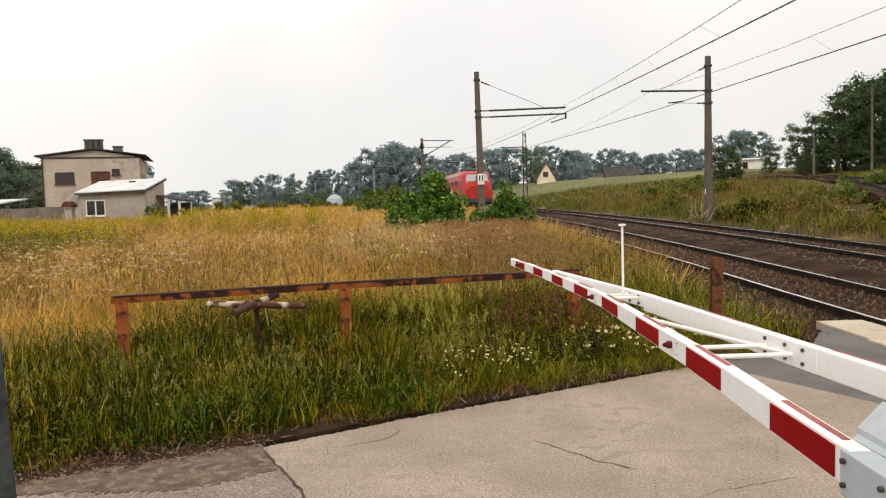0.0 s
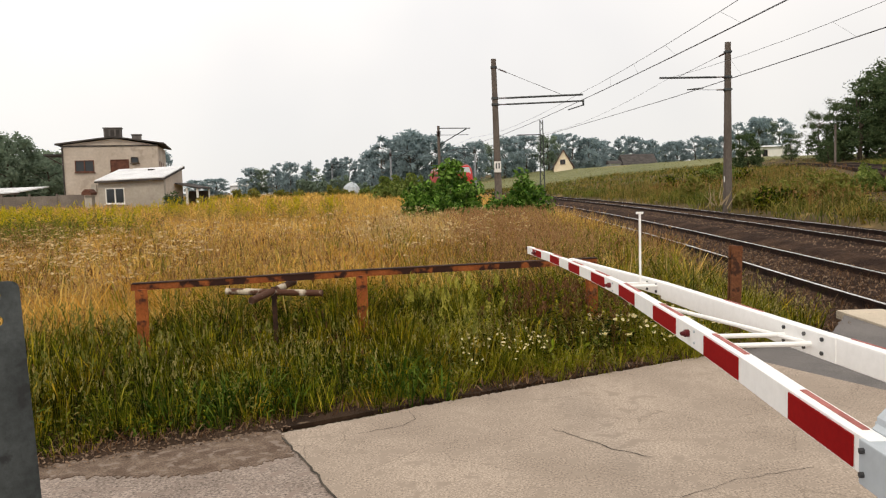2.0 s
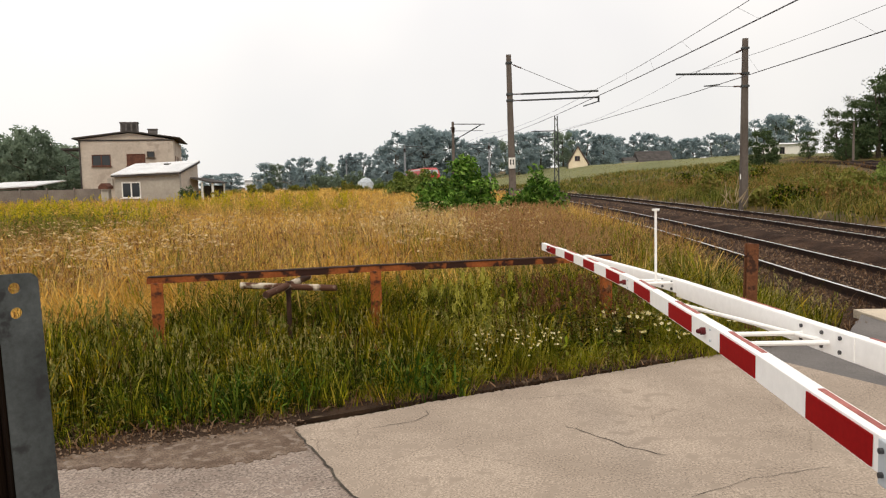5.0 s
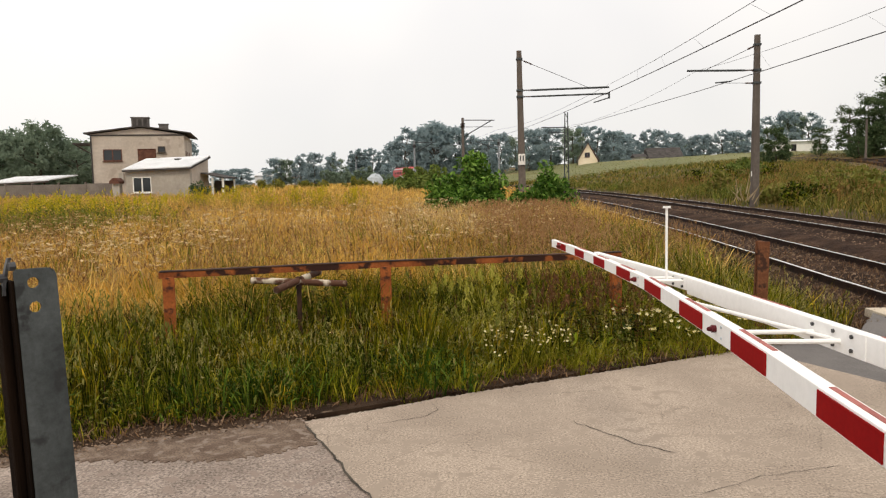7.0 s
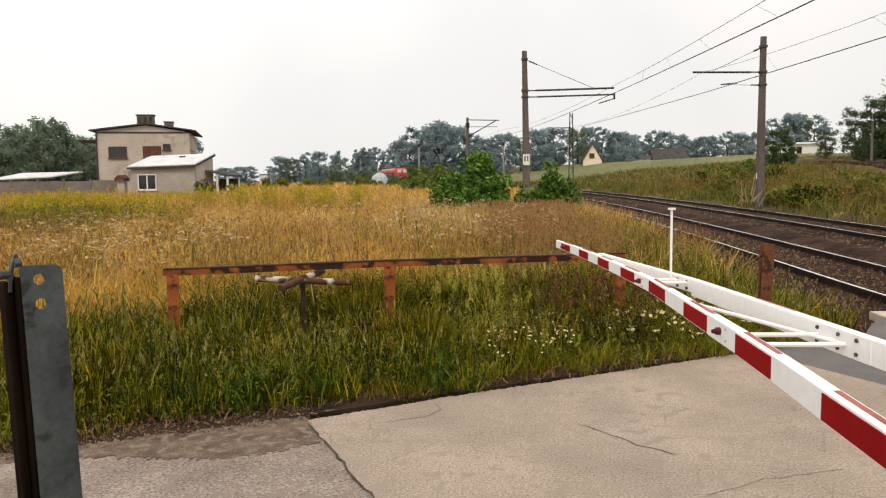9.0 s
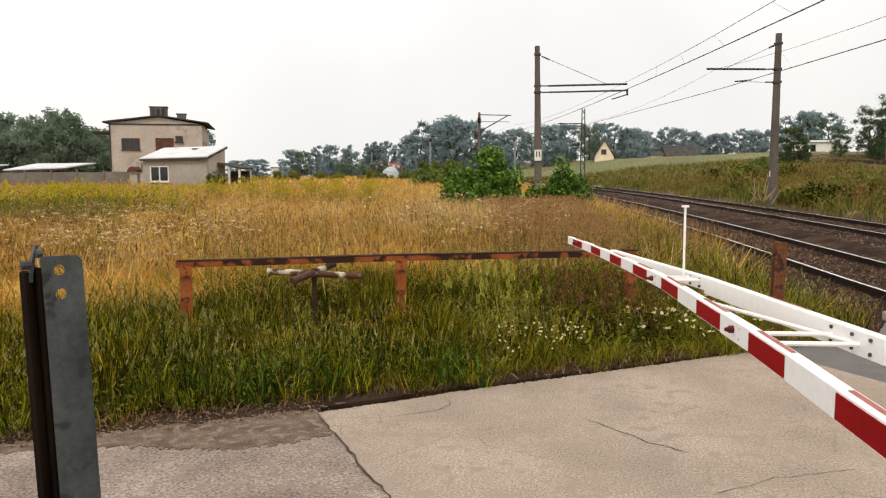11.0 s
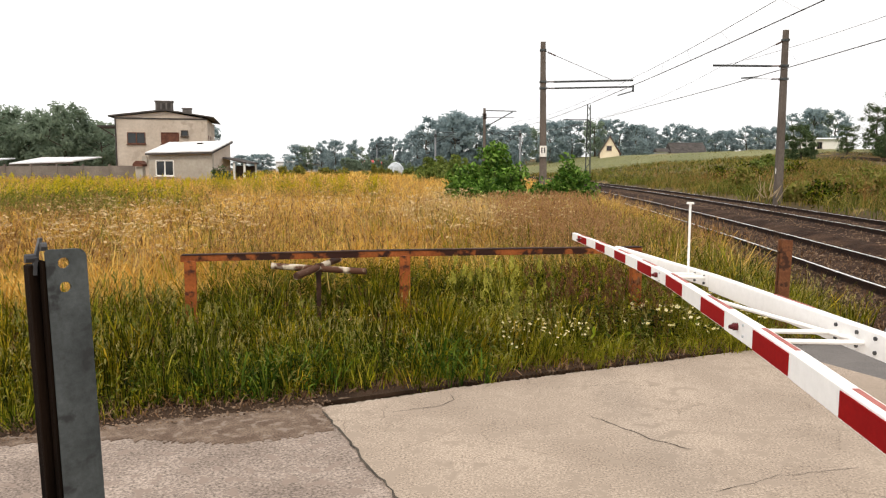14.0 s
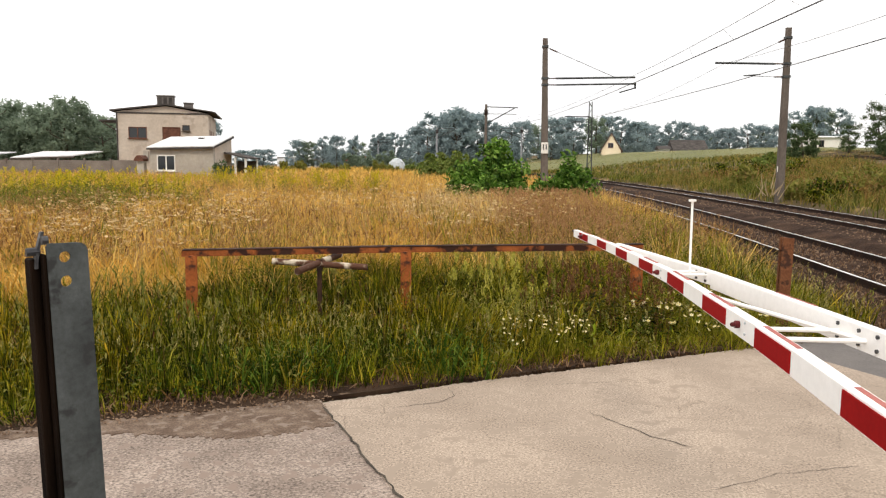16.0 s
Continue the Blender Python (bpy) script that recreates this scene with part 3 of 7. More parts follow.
left = corner + seam[1:] + [lane(-45, -9.0)] + ragged((-45, -0.02), (0.02, -0.02), 160, 0.05, 9)
road_2 = part("road_2", slab_mesh(left, -0.004), M["old_asphalt"])
tagged(road_2, "old stony asphalt of the road's other section", "road", kind="structure")
right_ = ragged((4.36, -0.05), (6.05, 0.08), 16, 0.03, 10) + ragged((6.1, 0.10), (7.22, 0.80), 14, 0.03, 19) + [lane(7.6, 0.62), lane(10.0, -0.55), lane(30, -0.6), lane(30, -9.0)] + dark_line[::-1]
road_3 = part("road_3", slab_mesh(right_, -0.006), M["dark_asphalt"])
tagged(road_3, "dark asphalt approach beside the railway tracks", "road", kind="structure")


def crack(points, w, parent, seed, z=0.003):
    """A ribbon of dirt along a wandering crack."""
    r = random.Random(seed)
    pts = []
    for a, b in zip(points[:-1], points[1:]):
        n = max(2, int((Vector(b) - Vector(a)).length / 0.05))
        for i in range(n):
            pts.append(Vector(a).lerp(Vector(b), i / n) + Vector((r.uniform(-1, 1), r.uniform(-1, 1))) * 0.010)
    pts.append(Vector(points[-1]))
    bm = bmesh.new()
    prev = None
    for i, p in enumerate(pts):
        d = (pts[min(i + 1, len(pts) - 1)] - pts[max(i - 1, 0)]).normalized()
        k = w * (0.35 + 0.65 * r.random()) * (0.3 if i in (0, len(pts) - 1) else 1)
        pair = [bm.verts.new((p.x - d.y * k, p.y + d.x * k, z)), bm.verts.new((p.x + d.y * k, p.y - d.x * k, z))]
        if prev:
            bm.faces.new((prev[0], prev[1], pair[1], pair[0]))
        prev = pair
    bmesh.ops.recalc_face_normals(bm, faces=bm.faces[:])
    return part("crack", bm, M["crack"], parent)


crack([p.to_2d() for p in seam[:14]], 0.011, road_1, 1)
crack([(0.58, 5.12), (0.79, 4.85), (0.92, 4.68), (1.12, 4.52)], 0.0045, road_1, 2)
crack([(-0.75, 5.08), (-0.45, 5.24), (-0.35, 5.39), (-0.41, 5.60)], 0.003, road_1, 3)
crack([(1.1, 3.9), (1.5, 4.15), (2.0, 4.3)], 0.0025, road_1, 5)
crack([(0.35, 5.75), (0.9, 5.9), (1.2, 5.88)], 0.002, road_1, 6)
# soil washed along the edge
rim = ragged((-45, 0.9), (4.9, 0.50), 260, 0.05, 11) + ragged((4.9, 0.02), (0.9, -0.13), 260, 0.06, 12) + ragged((0.0, -0.20), (-9, -0.10), 460, 0.08, 13) + [lane(-45, -0.1)]
verge = part("verge", slab_mesh(rim, 0.0035, 0.03), M["dirt"])
damp = part("damp_patch", slab_mesh(ragged((0.03, -0.25), (-0.02, -0.80), 40, 0.04, 31) + ragged((-0.1, -0.80), (-0.55, -0.84), 30, 0.06, 32) + ragged((-0.6, -0.82), (-1.5, -0.40), 70, 0.08, 33) + ragged((-1.6, -0.36), (-6.5, -0.24), 260, 0.07, 34) + [lane(-6.5, -0.1), lane(-0.1, -0.1)], 0.001, 0.02), M["damp"], road_2, "damp dark stain on the asphalt")
tagged(verge, "damp brown soil along the road edge", "ground", kind="structure")


# ---- railway ----
def sweep(bm, profile, offset, y0, y1, step, dz=0.0, faces_of=None):
    """Sweeps a closed profile (across, up) along the line of the track."""
    rings = []
    n = int((y1 - y0) / step)
    for i in range(n + 1):
        y = y0 + (y1 - y0) * i / n
        s = -(y - 25) / 440.0
        nrm = Vector((1, -s, 0)).normalized()
        c = Vector((track_x(y), y, float(rail_z(y)) + dz)) + nrm * offset
        rings.append([bm.verts.new(c + nrm * a + Vector((0, 0, b))) for a, b in profile])
    k = len(profile)
    for r0, r1 in zip(rings[:-1], rings[1:]):
        for j in range(k):
            f_ = bm.faces.new((r0[j], r0[(j + 1) % k], r1[(j + 1) % k], r1[j]))
            f_.material_index = 1 if faces_of and j in faces_of else 0
    bm.faces.new(rings[0][::-1])
    bm.faces.new(rings[-1])
    bmesh.ops.recalc_face_normals(bm, faces=bm.faces[:])


RAIL = [(-0.07, -0.155), (-0.07, -0.14), (-0.012, -0.12), (-0.012, -0.04), (-0.036, -0.03), (-0.036, -0.005), (-0.028, 0.0), (0.028, 0.0), (0.036, -0.005), (0.036, -0.03), (0.012, -0.04), (0.012, -0.12), (0.07, -0.14), (0.07, -0.155)]
BED = [(-3.4, -0.46), (-2.0, -0.15), (-1.35, -0.125), (1.35, -0.125), (2.0, -0.15), (3.4, -0.46)]
tracks = []
for number, off, dz in ((1, 0.0, 0.0), (2, FAR, 0.12)):
    bm = bmesh.new()
    sweep(bm, BED, off, -60, 300, 1.5, dz)
    bed = part("railway_track_%d" % number, bm, M["ballast"])
    tagged(bed, "railway track on brown ballast, bending away", "railway track", kind="structure")
    for s in (-0.755, 0.755):
        bm = bmesh.new()
        sweep(bm, RAIL, off + s, -60, 300, 1.5, dz, faces_of=(6,))
        part("rail", bm, [M["rail_rust_shade"], M["rail_top"]], bed, "rusty steel rail with a polished head")
    tracks.append((bed, off, dz))


def sleeper_mesh():
    bm = bx(-1.3, 1.3, -0.125, 0.125, -0.12, 0.0, bevel=0.015)
    me = bpy.data.meshes.new("sleeper")
    bm.to_mesh(me)
    bm.free()
    me.materials.append(M["sleeper"])
    return me


# ---- barrier arm over the road ----
def arm_z(y):
    return 1.207 - 0.010 * max(0.0, y - 3.4)


def barrier():
    root = tagged(new("level_crossing_barrier"), "lowered red and white striped barrier arm with two converging beams", "barrier")
    H = 0.058
    ys = [1.30, 1.353, 1.63, 1.93, 2.21, 2.50, 2.79, 3.09, 3.39, 3.67, 3.96, 4.25, 4.54, 4.83, 5.12, 5.41, 5.70, 5.92]

    def nx_(y):     # the near beam's centre line: straight, then bent beyond the joint
        return float(np.interp(y, [1.0, 1.35, 2.2, 3.4, 3.96, 4.54, 5.12, 5.70, 5.95], [0.712, 0.7165, 0.721, 0.720, 0.695, 0.661, 0.620, 0.559, 0.533]))

    def top_z(y):    # the near beam sags a little towards its clamp
        return arm_z(y) - 0.014 * float(smooth01((2.2 - y) / 0.9))
    for i, (a, b) in enumerate(zip(ys[:-1], ys[1:])):
        ta = (a - 1) / 6
        wd = 0.040 - 0.014 * ta
        bm = bmesh.new()
        h = H * (1.0 - 0.10 * ta) * float(np.interp(a, [1.9, 3.2], [1.20, 1.05]))
        beam(bm, (nx_(a), a, top_z(a)), (nx_(b), b, top_z(b)), wd, h, 0.003)
        seg = part("beam_section", bm, M["white"], root, "white painted aluminium beam")
        if i % 2 == 1:
            w = wd / 2 + 0.0015
            bm = bmesh.new()
            beam(bm, (nx_(a) - w, a + 0.002, top_z(a) - 0.006), (nx_(b) - w, b - 0.002, top_z(b) - 0.006), 0.003, h - 0.011)
            part("red_stripe", bm, M["red"], seg, "red reflective stripe")
            bm = bmesh.new()
            beam(bm, (nx_(a) + 0.006, a + 0.01, top_z(a) + 0.0015), (nx_(b) + 0.006, b - 0.01, top_z(b) + 0.0015), 0.014, 0.003)
            part("top_stripe", bm, M["red_worn"], seg, "worn red stripe on the beam's top")
    tip = bmesh.new()
    tube(tip, (nx_(5.92), 5.92, arm_z(5.92) - 0.02), (nx_(5.95) - 0.01, 5.99, arm_z(5.95) - 0.015), 0.012, 0.008)
    part("end_cap", tip, M["rust"], root, "rusty end cap")

    def fx(y):      # the far beam's line
        return float(np.interp(y, [1.0, 1.86, 2.1, 3.41, 4.75], [1.175, 1.080, 1.045, 0.895, 0.690]))
    fy = [1.0, 2.14, 3.38, 4.75]
    for a, b in zip(fy[:-1], fy[1:]):
        bm = bmesh.new()
        beam(bm, (fx(a), a, arm_z(a)), (fx(b), b, arm_z(b)), 0.034, 0.074 if a < 3 else 0.060, 0.004)
        part("rear_beam", bm, M["white"], root, "white rear beam of the barrier arm")
    for y in (1.80, 2.55):
        bm = bmesh.new()
        beam(bm, (fx(y) + 0.012, y, arm_z(y) + 0.0015), (fx(y + 0.28) + 0.012, y + 0.28, arm_z(y + 0.28) + 0.0015), 0.007, 0.003)
        part("top_stripe", bm, M["red_worn"], root, "worn red stripe on the rear beam's top")
    for ya, yb, dz in ((2.36, 2.36, -0.040), (2.22, 2.22, -0.040), (3.18, 2.16, -0.042), (3.42, 3.42, -0.02), (3.52, 3.52, -0.02)):
        part("strut", tb((nx_(ya), ya, arm_z(ya) + dz), (fx(yb), yb, arm_z(yb) + dz), 0.0075, seg=8), M["white"], root, "thin white tubular strut")
    for y in (2.16, 2.25, 2.36, 3.42, 3.52):
        for dz in (-0.016, -0.056 if y < 3 else -0.046):
            bm = tb((fx(y) - 0.016, y, arm_z(y) + dz), (fx(y) - 0.026, y, arm_z(y) + dz), 0.006, seg=6)
            part("bolt", bm, M["bolt"], root, "dark bolt")
    part("joint_plate", bar((fx(2.10) - 0.0185, 2.10, arm_z(2.1) - 0.002), (fx(2.44) - 0.0185, 2.44, arm_z(2.44) - 0.002), 0.003, 0.070), M["white"], root, "white joint plate")
    for y in (2.36, 3.55, 5.60):
        bm = bmesh.new()
        x = nx_(y) - 0.018
        tube(bm, (x, y, arm_z(y) - 0.028), (x - 0.014, y, arm_z(y) - 0.028), 0.012, seg=12)
        tube(bm, (x - 0.013, y, arm_z(y) - 0.028), (x - 0.026, y - 0.004, arm_z(y) - 0.028), 0.009, 0.006, seg=12)
        part("warning_lamp", bm, M["lens"], root, "small dark red warning lamp")
        for dy, dz in ((-0.06, -0.012), (-0.06, -0.046)):
            part("bolt", tb((x - 0.001, y + dy, arm_z(y) + dz), (x - 0.005, y + dy, arm_z(y) + dz), 0.004, seg=6), M["grey_paint"], root)
    rod = part("upright_rod", tb((0.822, 3.5, arm_z(3.5) - 0.03), (0.822, 3.5, 1.508), 0.0055, seg=8), M["white"], root, "thin white upright rod with a flat cap")
    part("cap", tb((0.822, 3.5, 1.506), (0.822, 3.5, 1.515), 0.017, seg=12), M["white"], rod)
    # clamp and drive
    clamp = part("clamp_plate", bar((0.684, 1.305, arm_z(1.3) - 0.008), (0.672, 0.60, arm_z(0.6) - 0.008), 0.010, 0.080, 0.003), M["grey_paint"], root, "grey clamp plate with bolts")
    part("clamp_body", bar((0.712, 1.30, arm_z(1.3) - 0.012), (0.705, 0.60, arm_z(0.6) - 0.012), 0.044, 0.068, 0.003), M["grey_paint"], clamp)
    for y, dz in ((1.288, -0.012), (1.288, -0.054), (1.17, -0.016), (1.17, -0.054), (1.12, -0.012)):
        x = 0.679 - 0.017 * (1.305 - y)
        part("bolt", tb((x, y, arm_z(y) + dz - 0.013), (x - 0.007, y, arm_z(y) + dz - 0.013), 0.0055, seg=6), M["bolt"], clamp)
    bm = prism([(0.738, 1.08), (0.738, 1.205), (0.80, 1.268), (0.96, 1.268), (1.02, 1.20), (1.02, 1.08)], 0.70, 1.385)
    bmesh.ops.bevel(bm, geom=bm.edges[:], offset=0.012, segments=2, affect="EDGES")
    part("hub_casing", bm, M["grey_paint"], root, "light grey chamfered hub casing")
    part("drive_cabinet", bx(0.66, 1.26, 0.28, 0.78, 0.0, 1.06, bevel=0.015), M["grey_paint"], root, "grey steel drive cabinet")
    return root


barrier()


# ---- arm rest post beside the camera ----
def rest_post():
    root = tagged(new("barrier_rest_post"), "weathered grey steel post with bolt holes and dark timber edge", "post")
    root.matrix_world = pose(-0.874, 1.49, 0, 0, -1.7, 0) @ pose(0, 0, 0, 0, 0, 46)
    bm = bmesh.new()
    n = 8
    r = 0.018
    out = [(-0.037, 0.0), (0.046, 0.0), (0.042, 1.49 - r)]
    out += [(0.042 - r + r * math.cos(a), 1.49 - r + r * math.sin(a)) for a in [i * math.pi / 2 / n for i in range(1, n + 1)]]
    out += [(-0.033, 1.492), (-0.037, 1.486)]
    loops = [out] + [[(-0.003 + 0.0115 * math.cos(k * math.pi / 9), z + 0.0115 * math.sin(k * math.pi / 9)) for k in range(18)] for z in (1.462, 1.412)]
    rim_edges = []
    for loop in loops:      # the plate's outline and its two bolt holes
        vs = [bm.verts.new((x, 0.0, z)) for x, z in loop]
        rim_edges += [bm.edges.new((a, b)) for a, b in zip(vs, vs[1:] + vs[:1])]
    bmesh.ops.triangle_fill(bm, use_beauty=True, use_dissolve=False, edges=rim_edges)
    ex = bmesh.ops.extrude_face_region(bm, geom=bm.faces[:])["geom"]
    bmesh.ops.translate(bm, vec=(0, 0.008, 0), verts=[v for v in ex if isinstance(v, bmesh.types.BMVert)])
    bmesh.ops.recalc_face_normals(bm, faces=bm.faces[:])
    part("front_plate", bm, M["post_grey"], root, "grey weathered steel plate with two bolt holes")
    part("flange", bx(-0.043, -0.037, 0.002, 0.085, 0.0, 1.470, bevel=0.002), M["tar_wood"], root, "dark side flange")
    part("timber_insert", bx(-0.062, -0.043, 0.030, 0.080, 0.0, 1.46, bevel=0.006), M["tar_wood"], root, "dark tarred timber strip")
    bm = bmesh.new()
    prev = None
    for i in range(9):
        a = i / 8
        p = Vector((-0.052 + 0.016 * a ** 1.6, 0.030, 1.440 + 0.075 * a))
        q = [bm.verts.new(p + Vector((dx, dy, 0))) for dx, dy in ((-0.003, -0.008), (0.003, -0.008), (0.003, 0.008), (-0.003, 0.008))]
        if prev:
            for j in range(4):
                bm.faces.new((prev[j], prev[(j + 1) % 4], q[(j + 1) % 4], q[j]))
        else:
            bm.faces.new(q[::-1])
        prev = q
    bm.faces.new(prev)
    part("clip", bm, M["bolt"], root, "bent dark steel clip")
    part("bolt", tb((-0.068, 0.030, 1.475), (-0.043, 0.030, 1.475), 0.009, seg=8), M["bolt"], root, "dark bolt head")
    part("bolt", tb((-0.042, 0.014, 1.498), (-0.030, 0.014, 1.498), 0.009, seg=8), M["bolt"], root, "dark bolt head")
    return root


rest_post()


# ---- rusty fence of old rails ----
def rail_section(bm, h, w=0.105, d=0.12):
    """An upright length of old rail: web, head and foot."""
    box(bm, -w / 2, w / 2, -d / 2, -d / 2 + 0.022, -0.3, h, 0.005)
    box(bm, -0.012, 0.012, -d / 2 + 0.022, d / 2 - 0.035, -0.3, h, 0.0)
    box(bm, -0.034, 0.034, d / 2 - 0.035, d / 2, -0.3, h, 0.006)


fence = tagged(new("rail_fence"), "low orange rusty fence of old rail lengths in tall grass", "fence")
ends = [Vector((-2.98, 6.76, 0.885)), Vector((-0.955, 7.33, 0.895)), Vector((1.44, 7.96, 0.888))]
way = (ends[2] - ends[0]).normalized()
yaw = math.degrees(math.atan2(way.y, way.x))
for p in (ends[0] + way * 0.13, ends[1], ends[2] - way * 0.10):
    bm = bmesh.new()
    rail_section(bm, p.z - 0.055)
    ob = part("fence_post", bm, M["rust"], fence, "rusty upright post")
    ob.matrix_world = pose(p.x, p.y - 0.03, 0.0, 0, 0, yaw)
for a, b in ((ends[0], ends[1]), (ends[1], ends[2])):
    a = a + way * (0.04 if a is ends[0] else 0)
    b = b - way * (0.03 if b is ends[2] else 0)
    bm = bmesh.new()
    beam(bm, a + Vector((0, -0.030, -0.012)), b + Vector((0, -0.030, -0.012)), 0.016, 0.055, 0.003)
    rail_ = part("top_rail", bm, M["patched_rust"], fence, "orange rusty top rail with dark stains")
    part("top_flange", bar(a, b, 0.085, 0.012, bevel=0.003), M["dark_rust"], rail_, "dark rusty top flange")
post2 = tagged(new("rail_post"), "brown rusty old rail set upright beside the track", "post")
post2.matrix_world = pose(2.87, 8.12, 0, 0, 1.5, 8)
bm = bmesh.new()
rail_section(bm, 0.955, 0.12, 0.13)
part("rail_length", bm, M["brown_rust"], post2)
# pedestrian turnstile
stile = tagged(new("turnstile"), "pedestrian turnstile cross of peeling white rusty tubes", "turnstile")
part("pivot_post", tb((-1.70, 6.9, -0.2), (-1.70, 6.9, 0.715), 0.022), M["dark_rust"], stile, "dark pivot post")
part("arm", tb((-2.14, 6.9, 0.772), (-1.26, 6.92, 0.728), 0.030, seg=12), M["peeling"], stile, "peeling white tube")
part("arm", tb((-1.80, 6.50, 0.735), (-1.60, 7.32, 0.795), 0.032, seg=12), M["peeling"], stile, "peeling white tube")
# dark discs on the closed tube ends imitate the shade of a hollow
for end, out_ in (((-2.14, 6.9, 0.772), (-2.143, 6.9, 0.772)), ((-1.80, 6.50, 0.735), (-1.801, 6.496, 0.735)), ((-1.26, 6.92, 0.728), (-1.257, 6.92, 0.728))):
    part("open_end", tb(end, out_, 0.024, seg=12), M["dark_rust"], stile, "dark disc standing in for the shaded hollow of the tube")
part("hub", tb((-1.70, 6.9, 0.69), (-1.70, 6.9, 0.80), 0.028), M["dark_rust"], stile)


# ---- catenary poles and wires ----
def insulator(bm, a, b, r=0.045):
    a, b = Vector(a), Vector(b)
    for i in range(5):
        p, q = a.lerp(b, i / 5), a.lerp(b, (i + 0.6) / 5)
        tube(bm, p, q, r, r * 0.7, 8)
    tube(bm, a, b, r * 0.4, seg=6)


def concrete_pole(foot, top, side, arm_dir, reach, arm_z, low_z, stay_z, stay_at, plate=None, low_reach=None, label=""):
    """A tapered concrete pole with one tubular cantilever, its stay and steady arm."""
    root = tagged(new("catenary_pole"), label or "tapered weathered concrete overhead line pole with tubular cantilever", "utility pole", group="overhead line poles")
    bm = bmesh.new()
    foot, top = Vector(foot), Vector(top)
    ring = []
    for k in range(13):
        t = k / 12
        c, w = foot.lerp(top, t), 0.190 - 0.070 * t
        ring.append([bm.verts.new(c + Vector((w * sx, w * 0.85 * sy, 0))) for sx, sy in ((-0.7, -1), (0.7, -1), (1, -0.7), (1, 0.7), (0.7, 1), (-0.7, 1), (-1, 0.7), (-1, -0.7))])
    for a, b in zip(ring[:-1], ring[1:]):
        for j in range(8):
            bm.faces.new((a[j], a[(j + 1) % 8], b[(j + 1) % 8], b[j]))
    bm.faces.new(ring[-1])
    part("shaft", bm, M["concrete_pole"], root, "tapered brownish concrete shaft")

    def on(z):
        return foot.lerp(top, (z - foot.z) / (top.z - foot.z))
    d = Vector((arm_dir[0], arm_dir[1], 0)).normalized()
    a = on(arm_z)
    tip = a + d * reach + Vector((0, 0, 0.05))
    part("cantilever_tube", tb(a + d * 0.55, tip, 0.048, seg=8), M["steel_dark"], root, "dark cantilever tube")
    bm = bmesh.new()
    insulator(bm, a + d * 0.12, a + d * 0.58)
    part("insulator", bm, M["insulator"], root, "brown ribbed insulator")
    low = on(low_z)
    lr = low_reach or reach
    end = low + d * lr + Vector((0, 0, 0.05))
    if low_reach is None:
        part("lower_tube", tb(low + d * 0.55, end, 0.042, seg=8), M["steel_dark"], root, "dark lower tube")
        part("drop_bracket", tb(end + Vector((0, 0, 0.06)), end - Vector((0, 0, 0.24)), 0.05, seg=6), M["steel_dark"], root)
        part("steady_arm", tb(end - Vector((0, 0, 0.2)), end - d * 0.75 - Vector((0, 0, 0.42)), 0.028, seg=6), M["steel_dark"], root)
    else:
        part("steady_arm", tb(end, end - d * 0.75 + Vector((0, 0, 0.06)), 0.03, seg=6), M["steel_dark"], root)
        part("pull_wire", tb(low + d * 0.5, end, 0.012, seg=5), M["wire"], root)
    bm = bmesh.new()
    insulator(bm, low + d * 0.12, low + d * 0.55)
    part("insulator", bm, M["insulator"], root, "brown ribbed insulator")
    s = on(stay_z)
    e_ = a + d * stay_at + Vector((0, 0, 0.08))
    part("stay_wire", tb(s, e_, 0.013, seg=5), M["wire"], root, "thin stay wire")
    bm = bmesh.new()
    insulator(bm, s.lerp(e_, 0.07), s.lerp(e_, 0.19), 0.05)
    part("insulator", bm, M["insulator"], root, "brown ribbed insulator")
    for z in (arm_z, low_z, stay_z):
        c = on(z)
        w = 0.215 - 0.075 * (z - foot.z) / (top.z - foot.z) + 0.012
        part("clamp_band", bx(c.x - w, c.x + w, c.y - w * 0.9, c.y + w * 0.9, z - 0.05, z + 0.05, bevel=0.006), M["steel_dark"], root)
    if plate:
        c = on(plate)
        pl = part("number_plate", bx(c.x - 0.17, c.x + 0.17, c.y - 0.235, c.y - 0.225, plate - 0.27, plate + 0.27, bevel=0.003), M["bungalow"], root, "white plate with dark marks")
        for dx in (-0.07, 0.07):
            part("mark", bx(c.x + dx - 0.03, c.x + dx + 0.03, c.y - 0.24, c.y - 0.236, plate - 0.08, plate + 0.18), M["bolt"], pl)
    return root


concrete_pole((2.03, 38.5, -0.1), (1.92, 38.5, 7.92), 1, (1, 0), 4.35, 6.0, 5.69, 7.52, 3.3, plate=2.62)
concrete_pole((12.85, 37.0, 0.0), (12.87, 37.0, 8.09), -1, (-1, 0), 3.2, 6.48, 5.89, 7.64, 2.3, low_reach=1.9)
white_tag = part("marker_tag", bx(12.60, 12.635, 36.75, 36.77, 1.55, 1.80), M["bungalow"], bpy.data.objects["catenary_pole.001"], "small white marker tag")


